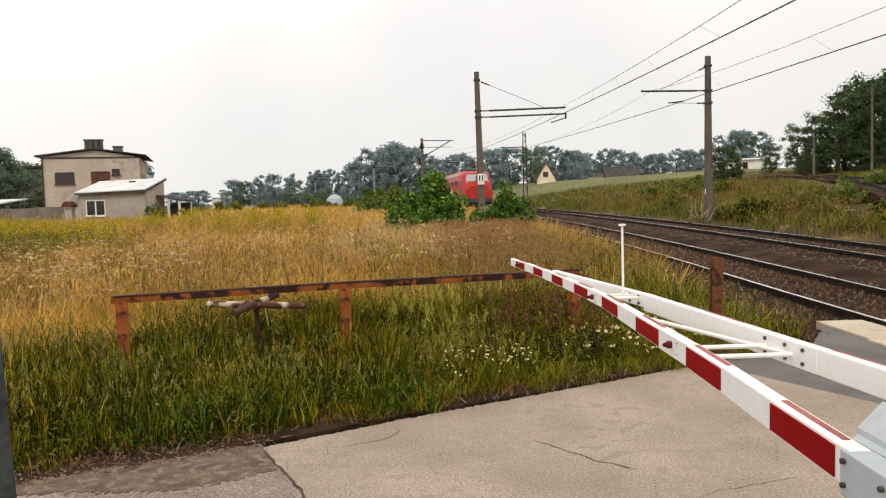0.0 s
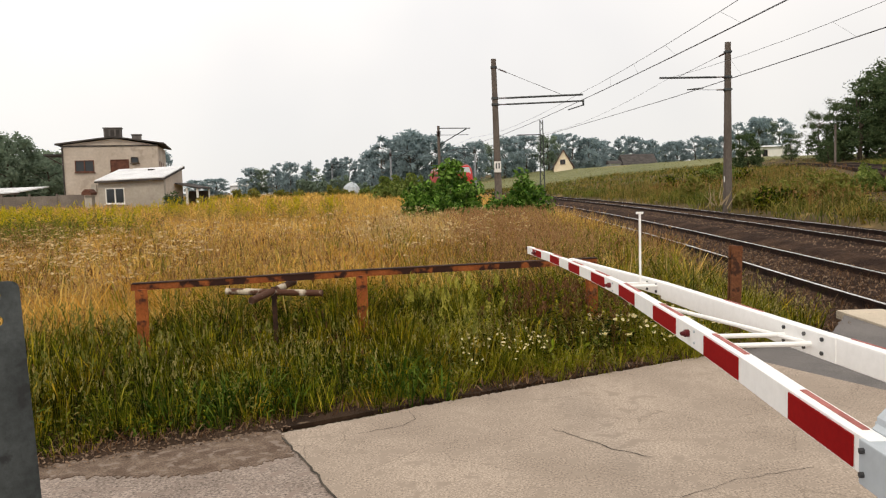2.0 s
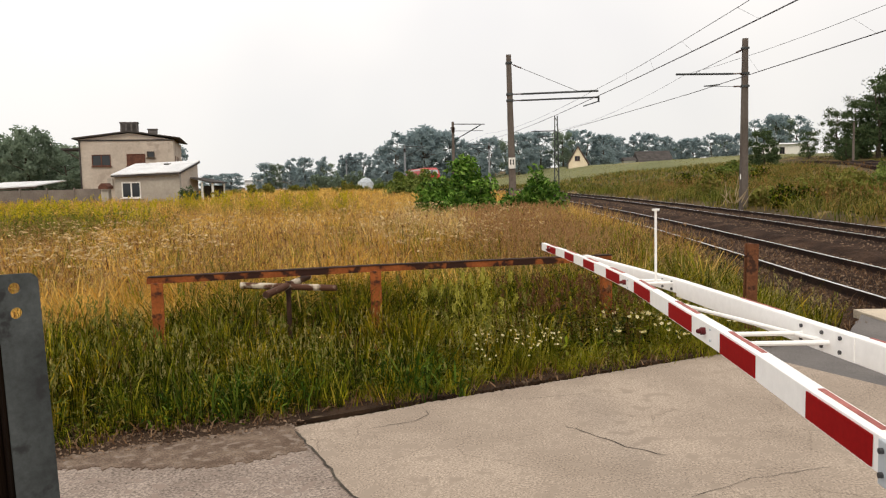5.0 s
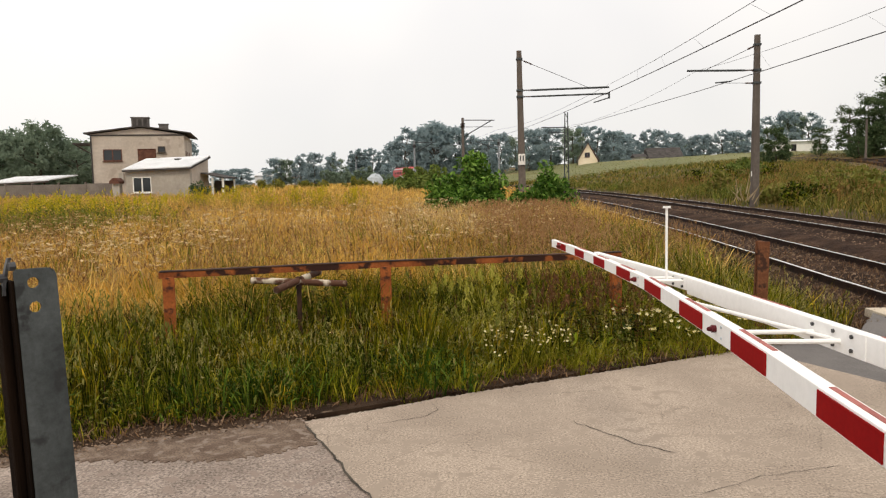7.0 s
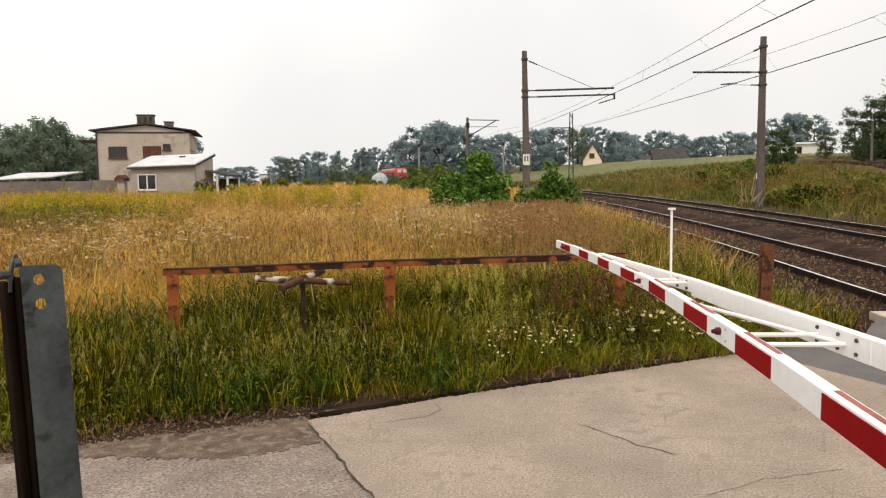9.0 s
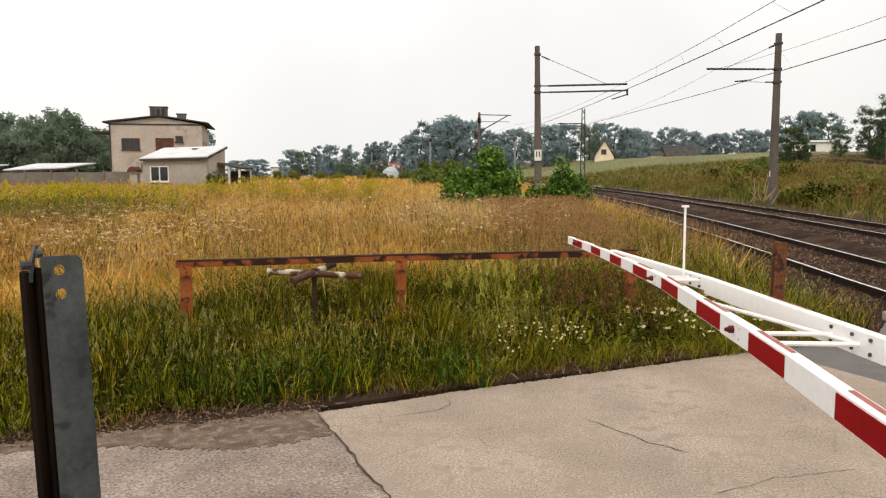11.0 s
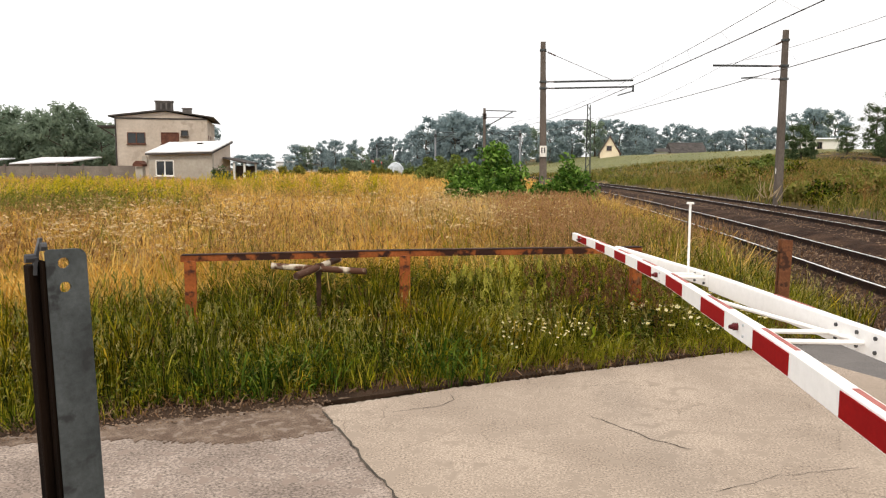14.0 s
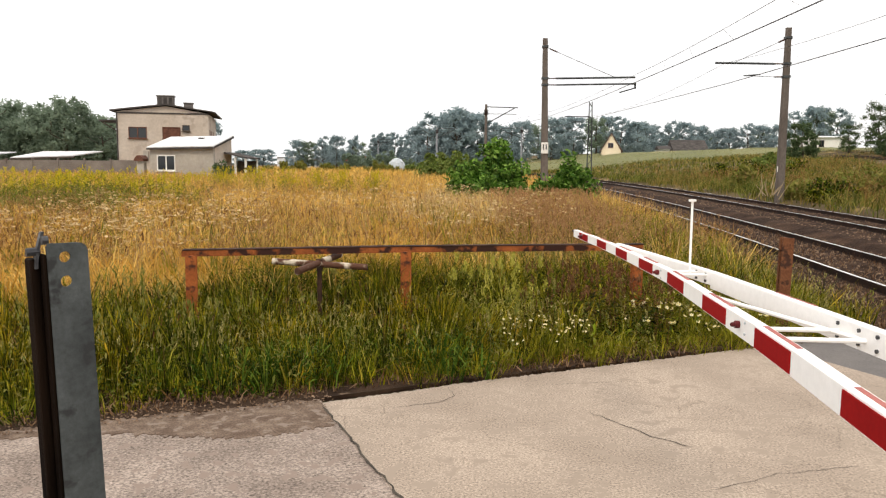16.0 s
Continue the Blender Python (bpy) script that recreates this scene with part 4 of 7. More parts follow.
def lattice_pole(x, y, z0, z1, arm_to, arm_z):
    root = tagged(new("lattice_pole"), "slim dark steel lattice overhead line pole", "utility pole", group="overhead line poles")
    for dx, dy in ((-0.16, -0.12), (0.16, -0.12), (0.16, 0.12), (-0.16, 0.12)):
        part("leg", tb((x + dx * 1.5, y + dy * 1.5, z0), (x + dx * 0.8, y + dy * 0.8, z1), 0.05, seg=4), M["steel_dark"], root)
    bm = bmesh.new()
    n = 12
    for i in range(n):
        za, zb = z0 + (z1 - z0) * i / n, z0 + (z1 - z0) * (i + 1) / n
        s = -1 if i % 2 else 1
        for dy in (-0.13, 0.13):
            tube(bm, (x - 0.19 * s, y + dy, za), (x + 0.19 * s, y + dy, zb), 0.02, seg=4)
    part("bracing", bm, M["steel_dark"], root)
    part("cantilever_tube", tb((x, y, arm_z), (arm_to, y, arm_z + 0.02), 0.05, seg=6), M["steel_dark"], root)
    part("steady_arm", tb((x, y, arm_z - 0.55), (arm_to + 0.8, y, arm_z - 0.5), 0.03, seg=6), M["steel_dark"], root)
    return root


lattice_pole(8.75, 80, 0.6, 8.36, 6.2, 6.85)


def far_pole(x, y, z0, z1, r, to, label):
    """A pole with a raked cantilever, farther down the line."""
    root = tagged(new("catenary_pole"), label, "utility pole", group="overhead line poles")
    # beyond 100 m the shaft takes the haze-toned concrete
    part("shaft", tb((x, y, z0), (x, y, z1), r * 1.2, r * 0.85, 8), M["hazy_concrete"] if y > 100 else M["concrete_pole"], root)
    part("top_tube", tb((x, y, z1 - 0.25), (to, y, z1 - 0.35), 0.05, seg=6), M["steel_dark"], root)
    part("raked_tube", tb((x, y, z1 - 2.1), (to - 0.4, y, z1 - 0.4), 0.055, seg=6), M["steel_dark"], root)
    part("lower_tube", tb((x, y, z1 - 1.0), (to - 0.2, y, z1 - 1.05), 0.03, seg=6), M["steel_dark"], root)
    bm = bmesh.new()
    insulator(bm, (x, y, z1 - 0.6), (x, y, z1 - 1.2), 0.28)
    part("insulator", bm, M["insulator"], root)
    return root


far_pole(-1.98, 85, 0.5, 8.47, 0.16, 1.5, "grey overhead line pole with a raked cantilever")
far_pole(-11.6, 134, 0.6, 8.6, 0.17, -8.0, "overhead line pole far down the line, haze put into its colour")
far_pole(-32.0, 196, 0.6, 8.8, 0.17, -28.0, "overhead line pole far down the line, haze put into its colour")
far_pole(3.2, 140, 0.6, 9.0, 0.17, -0.5, "overhead line pole far down the line, haze put into its colour")
for x_, y_, h_ in ((51.5, 92, 13.5), (46.5, 96, 8.0)):
    pl = tagged(new("wooden_pole"), "plain grey wooden pole before dark trees", "utility pole")
    part("shaft", tb((x_, y_, 1.0), (x_, y_, h_), 0.16, 0.12, 8), M["concrete_pole"], pl)


def wire(name, pts, r, label, sag=0.0, droppers=None):
    """A cable through its supports; droppers hang from it to a second cable."""
    root = tagged(new(name), label, "cable")
    bm = bmesh.new()
    line_ = []
    for a, b in zip(pts[:-1], pts[1:]):
        a, b = Vector(a), Vector(b)
        for i in range(10):
            p = a.lerp(b, i / 10)
            p.z -= sag * 4 * (i / 10) * (1 - i / 10)
            line_.append(p)
    line_.append(Vector(pts[-1]))
    prev = None
    for p in line_:
        q = [bm.verts.new(p + Vector((r * math.cos(k), 0, r * math.sin(k)))) for k in (0, 1.2566, 2.5133, 3.7699, 5.0265)]
        if prev:
            for j in range(5):
                bm.faces.new((prev[j], prev[(j + 1) % 5], q[(j + 1) % 5], q[j]))
        prev = q
    part("cable", bm, M["wire"], root)
    if droppers:
        for p, q in droppers:
            part("dropper", tb(p, q, r * 0.4, seg=4), M["wire"], root, "thin dropper wire")
    return root


nc = [(7.32, -14, 4.85), (5.96, 38.5, 5.67), (2.1, 85, 6.45), (-8.3, 134, 6.6)]
nm = [(5.60, -14, 5.33), (6.28, 38.5, 6.17), (1.8, 85, 7.1), (-8.3, 134, 7.4)]


def at(pts, y, sag=0.0):
    for a, b in zip(pts[:-1], pts[1:]):
        if a[1] <= y <= b[1]:
            t = (y - a[1]) / (b[1] - a[1])
            p = Vector(a).lerp(Vector(b), t)
            p.z -= sag * 4 * t * (1 - t)
            return p


wire("contact_wire", nc, 0.016, "grey overhead contact wire above the near track", 0.185)
wire("messenger_wire", nm, 0.008, "grey messenger wire with droppers", 0.427, [(at(nm, y, 0.427), at(nc, y, 0.185)) for y in (13.5, 17.8, 22.6, 26.8, 31)])
fc = [(10.1, -14, 4.35), (10.25, 36.8, 5.59), (6.4, 80, 6.1), (-2.6, 140, 6.5)]
fm = [(8.6, -14, 5.88), (10.09, 36.8, 6.50), (6.4, 80, 6.95), (-2.6, 140, 7.4)]
wire("contact_wire", fc, 0.016, "grey overhead contact wire above the far track", 0.03)
wire("messenger_wire", fm, 0.007, "thin grey messenger wire above the far track", 0.85, [(at(fm, y, 0.85), at(fc, y, 0.03)) for y in (20, 28)])


# ---- buildings ----
def window(parent, x0, x1, z0, z1, y, material, frame_material, bars=1, depth=0.10):
    """A window set into a wall that faces -y."""
    w = part("window", bx(x0, x1, y - 0.006, y + depth, z0, z1), material, parent)
    t = 0.07
    for a, b, c, d in ((x0 - t, x1 + t, z1, z1 + t), (x0 - t, x1 + t, z0 - t, z0), (x0 - t, x0, z0, z1), (x1, x1 + t, z0, z1)):
        part("frame", bx(a, b, y - 0.05, y + 0.02, c, d, bevel=0.008), frame_material, w)
    for i in range(bars):
        c = x0 + (x1 - x0) * (i + 1) / (bars + 1)
        part("mullion", bx(c - 0.045, c + 0.045, y - 0.04, y, z0, z1), frame_material, w)
    part("sill", bx(x0 - 0.15, x1 + 0.15, y - 0.16, y - 0.002, z0 - 0.14, z0 - 0.08, bevel=0.01), frame_material, w)
    return w


house = tagged(new("house"), "two-storey grey-beige plastered house with a shallow dark roof", "house")
walls = part("wall", prism([(-34.1, 0.0), (-26.3, 0.0), (-26.3, 6.25), (-29.9, 6.86), (-34.1, 6.32)], 66, 75.5), M["plaster"], house, "grey-beige stained plaster wall")
part("parapet_band", bx(-34.15, -26.25, 65.94, 66.0, 6.16, 6.28, bevel=0.01), M["felt"], house, "dark flashing band")
part("roof", prism([(-34.6, 6.33), (-29.9, 6.93), (-25.7, 6.33), (-25.7, 6.43), (-29.9, 7.05), (-34.6, 6.45)], 65.7, 75.9), M["felt"], house, "shallow dark felt roof")
for x0, x1, y0, y1, z in ((-30.8, -29.35, 67.0, 67.9, 7.80), (-28.9, -28.1, 71, 71.7, 7.50)):
    ch = part("chimney", bx(x0, x1, y0, y1, 6.3, z, bevel=0.02), M["brick_chimney"], house, "sooty grey chimney")
    part("cap", bx(x0 - 0.07, x1 + 0.07, y0 - 0.07, y1 + 0.07, z, z + 0.10, bevel=0.015), M["brick_chimney"], ch)
for i in range(3):
    x0 = -30.68 + i * 0.45
    part("flue_band", bx(x0, x0 + 0.30, 66.97, 67.0, 6.9, 7.7), M["felt"], house)
window(house, -33.05, -31.65, 4.05, 4.92, 66, M["glass"], M["shutter"], 1)
window(house, -30.2, -28.8, 4.05, 4.95, 66, M["shutter"], M["shutter"], 0)
window(house, -28.5, -28.0, 4.75, 5.15, 66, M["glass"], M["wood_dark"], 0)
window(house, -28.6, -27.8, 4.05, 4.15, 66, M["shutter"], M["shutter"], 0)
for y0 in (67.2, 69.2, 71.2):
    w = part("window", bx(-26.32, -26.29, y0, y0 + 0.8, 4.0, 4.85), M["shutter"], house)
part("balcony_roof", bx(-35.6, -34.0, 66.2, 69.5, 5.45, 5.60, bevel=0.02), M["felt"], house, "small dark canopy on the side wall")
part("canopy_post", tb((-35.45, 66.4, 5.45), (-34.1, 66.4, 4.6), 0.05, seg=6), M["wood_dark"], house)
part("downpipe", tb((-34.05, 65.92, 0.3), (-34.05, 65.92, 6.2), 0.06, seg=8), M["felt"], house, "dark downpipe")
part("step_stone", bx(-31.9, -31.5, 65.6, 66.0, 2.2, 2.9), M["shed_plaster"], house)

house.matrix_world = Matrix.Translation((-34.1, 66, 0)) @ pose(0, 0, 0, 0, 0, 17) @ Matrix.Translation((34.1, -66, 0))
shed = tagged(new("outbuilding"), "low grey rendered outbuilding with a pale sheet roof", "shed")
part("wall", prism([(-25.95, -0.2), (-21.15, -0.2), (-21.15, 2.93), (-25.95, 2.82)], 55, 55.3), M["shed_plaster"], shed, "grey cement rendered wall")
# side wall takes the paler plaster to stand in for light from the right
bm = bmesh.new()
f_ = bm.faces.new([bm.verts.new((-21.15, y, z)) for y, z in ((55.3, -0.2), (58.8, -0.2), (58.8, 3.72), (55.3, 2.95))])
ex = bmesh.ops.extrude_face_region(bm, geom=[f_])["geom"]
bmesh.ops.translate(bm, vec=(-0.3, 0, 0), verts=[v for v in ex if isinstance(v, bmesh.types.BMVert)])
bmesh.ops.recalc_face_normals(bm, faces=bm.faces[:])
part("wall", bm, M["plaster"], shed, "side wall in paler plaster, imitating stronger light on that side")
part("wall", bx(-25.95, -25.65, 55.3, 58.8, -0.2, 2.9), M["shed_plaster"], shed)
part("wall", bx(-25.65, -21.45, 58.5, 58.8, -0.2, 3.5), M["shed_plaster"], shed)
rf = bmesh.new()
ring = [(-26.05, 54.7, 2.86), (-21.0, 54.7, 2.98), (-21.0, 58.9, 3.88), (-26.05, 58.9, 3.76)]
f_ = rf.faces.new([rf.verts.new(p) for p in ring])
ex = bmesh.ops.extrude_face_region(rf, geom=[f_])["geom"]
bmesh.ops.translate(rf, vec=(0, 0, 0.09), verts=[v for v in ex if isinstance(v, bmesh.types.BMVert)])
bmesh.ops.recalc_face_normals(rf, faces=rf.faces[:])
part("roof", rf, M["tin"], shed, "pale sheet metal roof with rusty patches")
part("fascia", bar((-26.05, 54.68, 2.88), (-21.0, 54.68, 3.0), 0.03, 0.14), M["felt"], shed, "dark eaves board")
part("fascia", bar((-20.98, 54.7, 3.0), (-20.98, 58.9, 3.90), 0.03, 0.14), M["felt"], shed, "dark eaves board")
window(shed, -25.35, -24.1, 1.3, 2.3, 55, M["glass"], M["bungalow"], 1)
part("roof_vent", bx(-23.3, -22.9, 57.6, 58.0, 3.4, 3.75), M["felt"], shed)
pillar = tagged(new("gate_pillar"), "pale gate pillar with a small dark red hood", "pillar")
part("shaft", bx(-26.9, -26.4, 54.9, 55.4, -0.2, 1.9, bevel=0.03), M["shed_plaster"], pillar, "pale rendered shaft")
part("hood", prism([(-27.05, 1.92), (-26.35, 1.92), (-26.35, 2.1), (-26.55, 2.34), (-26.8, 2.34), (-27.05, 2.1)], 54.7, 55.6), M["shutter"], pillar, "dark red hood")
lean = tagged(new("lean_to"), "small dark lean-to roof with posts beside the outbuilding", "shed")
part("roof", prism([(-21.1, 2.55), (-19.3, 2.15), (-19.3, 2.25), (-21.1, 2.65)], 57, 60), M["felt"], lean)
for x_, y_ in ((-19.5, 57.2), (-19.5, 59.8), (-20.3, 57.2)):
    part("support", tb((x_, y_, 0.2), (x_, y_, 2.25), 0.09, seg=6), M["bungalow"], lean)
part("back_wall", bx(-21.0, -19.5, 59.6, 59.75, 0.2, 2.0), M["wood_dark"], lean)
post_ = tagged(new("field_post"), "short dark post with a board in the meadow", "post")
part("stake", tb((-16.7, 50, 0.1), (-16.7, 50, 1.5), 0.05, seg=6), M["wood_dark"], post_)
part("board", bx(-17.1, -16.3, 49.95, 50.0, 1.38, 1.52), M["wood_dark"], post_)

yard = tagged(new("garden_wall"), "low grey concrete slab wall round the yard", "wall")
for i in range(17):
    x0 = -61.5 + i * 2.1
    if x0 > -28:
        break
    part("panel", bx(x0, x0 + 2.0, 57.0, 57.08, -0.2, 1.98 - 0.02 * (i % 3), bevel=0.01), M["wall_grey"], yard)
    part("post", bx(x0 - 0.09, x0 + 0.03, 56.96, 57.12, -0.2, 2.1, bevel=0.01), M["wall_grey"], yard)
for x0, x1, za, zb, y in ((-41.2, -35.6, 2.12, 2.70, 62), (-52.5, -42.4, 2.05, 2.55, 60)):
    sh = tagged(new("low_shed"), "low shed with a pale sheet roof behind the wall", "shed")
    part("wall", bx(x0 + 0.5, x1 - 1.4, y + 0.2, y + 4, 0, za - 0.12), M["wood_dark"], sh)
    bm = bmesh.new()
    f_ = bm.faces.new([bm.verts.new(q_) for q_ in ((x0, y - 0.3, za), (x1, y - 0.3, za + 0.2), (x1, y + 4.4, zb + 0.05), (x0, y + 4.4, zb))])
    ex = bmesh.ops.extrude_face_region(bm, geom=[f_])["geom"]
    bmesh.ops.translate(bm, vec=(0, 0, 0.09), verts=[v for v in ex if isinstance(v, bmesh.types.BMVert)])
    bmesh.ops.recalc_face_normals(bm, faces=bm.faces[:])
    part("roof", bm, M["tin"], sh, "pale sheet roof")
    part("eaves_board", bar((x0, y - 0.33, za), (x1, y - 0.33, za + 0.2), 0.04, 0.14), M["wood_dark"], sh)
    part("post", tb((x1 - 0.6, y + 0.1, 0), (x1 - 0.6, y + 0.1, za + 0.1), 0.07, seg=6), M["wood_dark"], sh)

dome = tagged(new("garden_dome"), "small milky plastic greenhouse dome in the meadow", "greenhouse")
bm = bmesh.new()
bmesh.ops.create_icosphere(bm, subdivisions=2, radius=1.05, matrix=Matrix.Translation((-13.2, 95, 1.55)) @ Matrix.Diagonal((1, 1, 1.1, 1)))
part("cover", bm, M["plastic"], dome)
bm = bmesh.new()
bmesh.ops.create_icosphere(bm, subdivisions=2, radius=1.075, matrix=Matrix.Translation((-13.2, 95, 1.55)) @ Matrix.Diagonal((1, 1, 1.1, 1)))
bmesh.ops.wireframe(bm, faces=bm.faces[:], thickness=0.05)
part("ribs", bm, M["grey_paint"], dome, "thin pale ribs")


def gable_house(name, x0, x1, y0, y1, z0, eave, ridge, wall, roof, label, along="y"):
    root = tagged(new(name), label, "house", group="houses on the rise")
    xm = (x0 + x1) / 2
    if along == "y":
        part("wall", prism([(x0, z0), (x1, z0), (x1, eave), (xm, ridge), (x0, eave)], y0, y1), wall, root)
        part("roof", prism([(x0 - 0.4, eave - 0.3), (xm, ridge + 0.02), (x1 + 0.4, eave - 0.3), (x1 + 0.4, eave - 0.05), (xm, ridge + 0.3), (x0 - 0.4, eave - 0.05)], y0 - 0.4, y1 + 0.4), roof, root)
    else:
        part("wall", bx(x0, x1, y0, y1, z0, eave), wall, root)
        bm = bmesh.new()
        ym = (y0 + y1) / 2
        f_ = bm.faces.new([bm.verts.new((x0 - 0.4, y, z)) for y, z in ((y0 - 0.5, eave), (ym, ridge), (y1 + 0.5, eave))])
        ex = bmesh.ops.extrude_face_region(bm, geom=[f_])["geom"]
        bmesh.ops.translate(bm, vec=(x1 - x0 + 0.8, 0, 0), verts=[v for v in ex if isinstance(v, bmesh.types.BMVert)])
        bmesh.ops.recalc_face_normals(bm, faces=bm.faces[:])
        part("roof", bm, roof, root)
    return root


gh = gable_house("gable_house", 23.7, 28.3, 190, 199, 3.5, 5.9, 9.9, M["cream"], M["tile_roof"], "cream gabled house with a steep dark tile roof")
gh.matrix_world = Matrix.Translation((26.1, 190, 0)) @ pose(0, 0, 0, 0, 0, -6) @ Matrix.Translation((-26.1, -190, 0))
window(gh, 25.3, 26.4, 6.7, 7.7, 190, M["glass"], M["tile_roof"], 1)
wh = gable_house("bungalow", 57.0, 64.6, 150, 159, 3.5, 7.7, 8.15, M["bungalow"], M["tin"], "white bungalow with a flat pale roof", "x")
window(wh, 57.6, 58.4, 6.0, 7.1, 150, M["glass"], M["wood_dark"], 1)
window(wh, 58.9, 59.7, 6.0, 7.1, 150, M["glass"], M["wood_dark"], 1)
gable_house("farmhouse", 47.5, 56.5, 220, 230, 4.0, 6.6, 9.8, M["wood_dark"], M["felt"], "low house with a broad dark roof before the trees", "x")
gable_house("small_house", 42.2, 45.0, 214, 219, 4.0, 6.9, 7.9, M["bungalow"], M["felt"], "small white house before the trees", "x")
gable_house("far_hall", -76.0, -62.0, 255, 270, 0.5, 4.6, 5.8, M["tin"], M["tin"], "long pale hall far across the meadow", "x")
gable_house("far_house", -60, -55, 240, 248, 0.5, 3.0, 4.2, M["bungalow"], M["tile_roof"], "small white house far across the meadow", "x")


# ---- locomotive ----
def loco():
    root = tagged(new("locomotive"), "red electric locomotive with pale roof band on the track", "locomotive")

    def hull(sections, material, name, label=""):
        bm = bmesh.new()
        rings = []
        for y, prof in sections:
            rings.append([bm.verts.new((x, y, z)) for x, z in prof])
        k = len(rings[0])
        for a, b in zip(rings[:-1], rings[1:]):
            for j in range(k):
                bm.faces.new((a[j], a[(j + 1) % k], b[(j + 1) % k], b[j]))
        bm.faces.new(rings[0])
        bm.faces.new(rings[-1][::-1])
        bmesh.ops.recalc_face_normals(bm, faces=bm.faces[:])
        return part(name, bm, material, root, label)

    def prof(w, zt, r, zb=0.95):
        return [(-w, zb), (-w, zt - 0.9), (-w + 0.12, zt - 0.35), (-w + 0.45, zt), (w - 0.45, zt), (w - 0.12, zt - 0.35), (w, zt - 0.9), (w, zb)]
    hull([(0.0, prof(1.25, 2.35, 0)), (0.25, prof(1.42, 2.6, 0)), (1.1, prof(1.48, 3.65, 0)), (1.9, prof(1.5, 3.85, 0)),
          (17.4, prof(1.5, 3.85, 0)), (18.2, prof(1.48, 3.65, 0)), (19.05, prof(1.42, 2.6, 0)), (19.3, prof(1.25, 2.35, 0))], M["loco_red"], "body", "red locomotive body with sloped cab ends")
    part("underframe", bx(-1.35, 1.35, 0.3, 19.0, 0.55, 0.95, bevel=0.05), M["loco_grey"], root, "dirty grey underframe")
    for y in (-0.02, 19.02):
        part("buffer_beam", bx(-1.3, 1.3, y, y + 0.3, 0.75, 1.15, bevel=0.04), M["loco_grey"], root)
    for s in (-0.87, 0.87):
        part("buffer", tb((s, -0.5, 1.05), (s, 0.0, 1.05), 0.2, 0.1, 10), M["loco_grey"], root)
    for y in (4.2, 15.1):
        bg_ = part("bogie", bx(-1.15, 1.15, y - 2.2, y + 2.2, 0.25, 0.62, bevel=0.06), M["loco_grey"], root, "dark bogie")
        for yy in (y - 1.4, y + 1.4):
            for s in (-0.8, 0.72):
                part("wheel", tb((s, yy, 0.575), (s + 0.1, yy, 0.575), 0.575, seg=18), M["rail_rust_shade"], bg_)
    for s in (0, 1):
        y = 0.30 if s == 0 else 19.0
        bm = bmesh.new()
        d = 1 if s == 0 else -1
        vs = [bm.verts.new(p) for p in ((-1.12, y - 0.03 * d + 0.18 * d, 2.62), (1.12, y - 0.03 * d + 0.18 * d, 2.62), (1.02, y + 0.68 * d, 3.42), (-1.02, y + 0.68 * d, 3.42))]
        bm.faces.new(vs)
        geom = bmesh.ops.extrude_face_region(bm, geom=bm.faces[:])["geom"]
        bmesh.ops.translate(bm, vec=(0, -0.10 * d, 0.08), verts=[v for v in geom if isinstance(v, bmesh.types.BMVert)])
        bmesh.ops.recalc_face_normals(bm, faces=bm.faces[:])
        part("windscreen", bm, M["sky_glass"], root, "raked windscreen reflecting the pale sky")
        for x in (-0.95, 0.95):
            part("headlight", bx(x - 0.2, x + 0.2, y - 0.14 * d - 0.1, y - 0.14 * d + 0.1, 1.55, 1.75, bevel=0.03), M["loco_white"], root)
        part("pillar", bx(-0.07, 0.07, y + 0.10 * d - 0.30, y + 0.10 * d + 0.36, 2.62, 3.40, bevel=0.02), M["loco_grey"], root, "dark post between the cab windows")
        part("front_band", bx(-1.0, 1.0, y - 0.20 * d - 0.06, y - 0.20 * d + 0.06, 2.0, 2.25, bevel=0.02), M["loco_white"], root, "pale band with lettering too far to read")
    for s in (-1, 1):
        part("roof_band", bx(s * 1.33 - 0.10, s * 1.33 + 0.10, 2.4, 16.9, 3.42, 3.62, bevel=0.02), M["loco_white"], root, "pale band along the roof edge")
        for i in range(5):
            y = 3.5 + i * 2.7
            part("side_grille", bx(s * 1.5 - 0.03, s * 1.5 + 0.03, y, y + 1.6, 2.55, 2.9), M["loco_grey"], root)
    part("side_mark", bx(-1.54, -1.50, 7.0, 10.5, 1.7, 2.2), M["loco_white"], root, "pale side mark")
    for y in (3.4, 15.9):
        part("pantograph_base", bx(-0.8, 0.8, y - 0.9, y + 0.9, 3.86, 4.05, bevel=0.03), M["loco_grey"], root)
    bm = bmesh.new()
    tube(bm, (0, 16.6, 4.05), (0, 15.0, 4.75), 0.05, seg=6)
    tube(bm, (0, 15.0, 4.75), (0, 16.2, 5.4), 0.04, seg=6)
    tube(bm, (-0.8, 16.2, 5.42), (0.8, 16.2, 5.42), 0.04, seg=6)
    part("pantograph", bm, M["steel_dark"], root, "raised pantograph")
    return root


engine = loco()


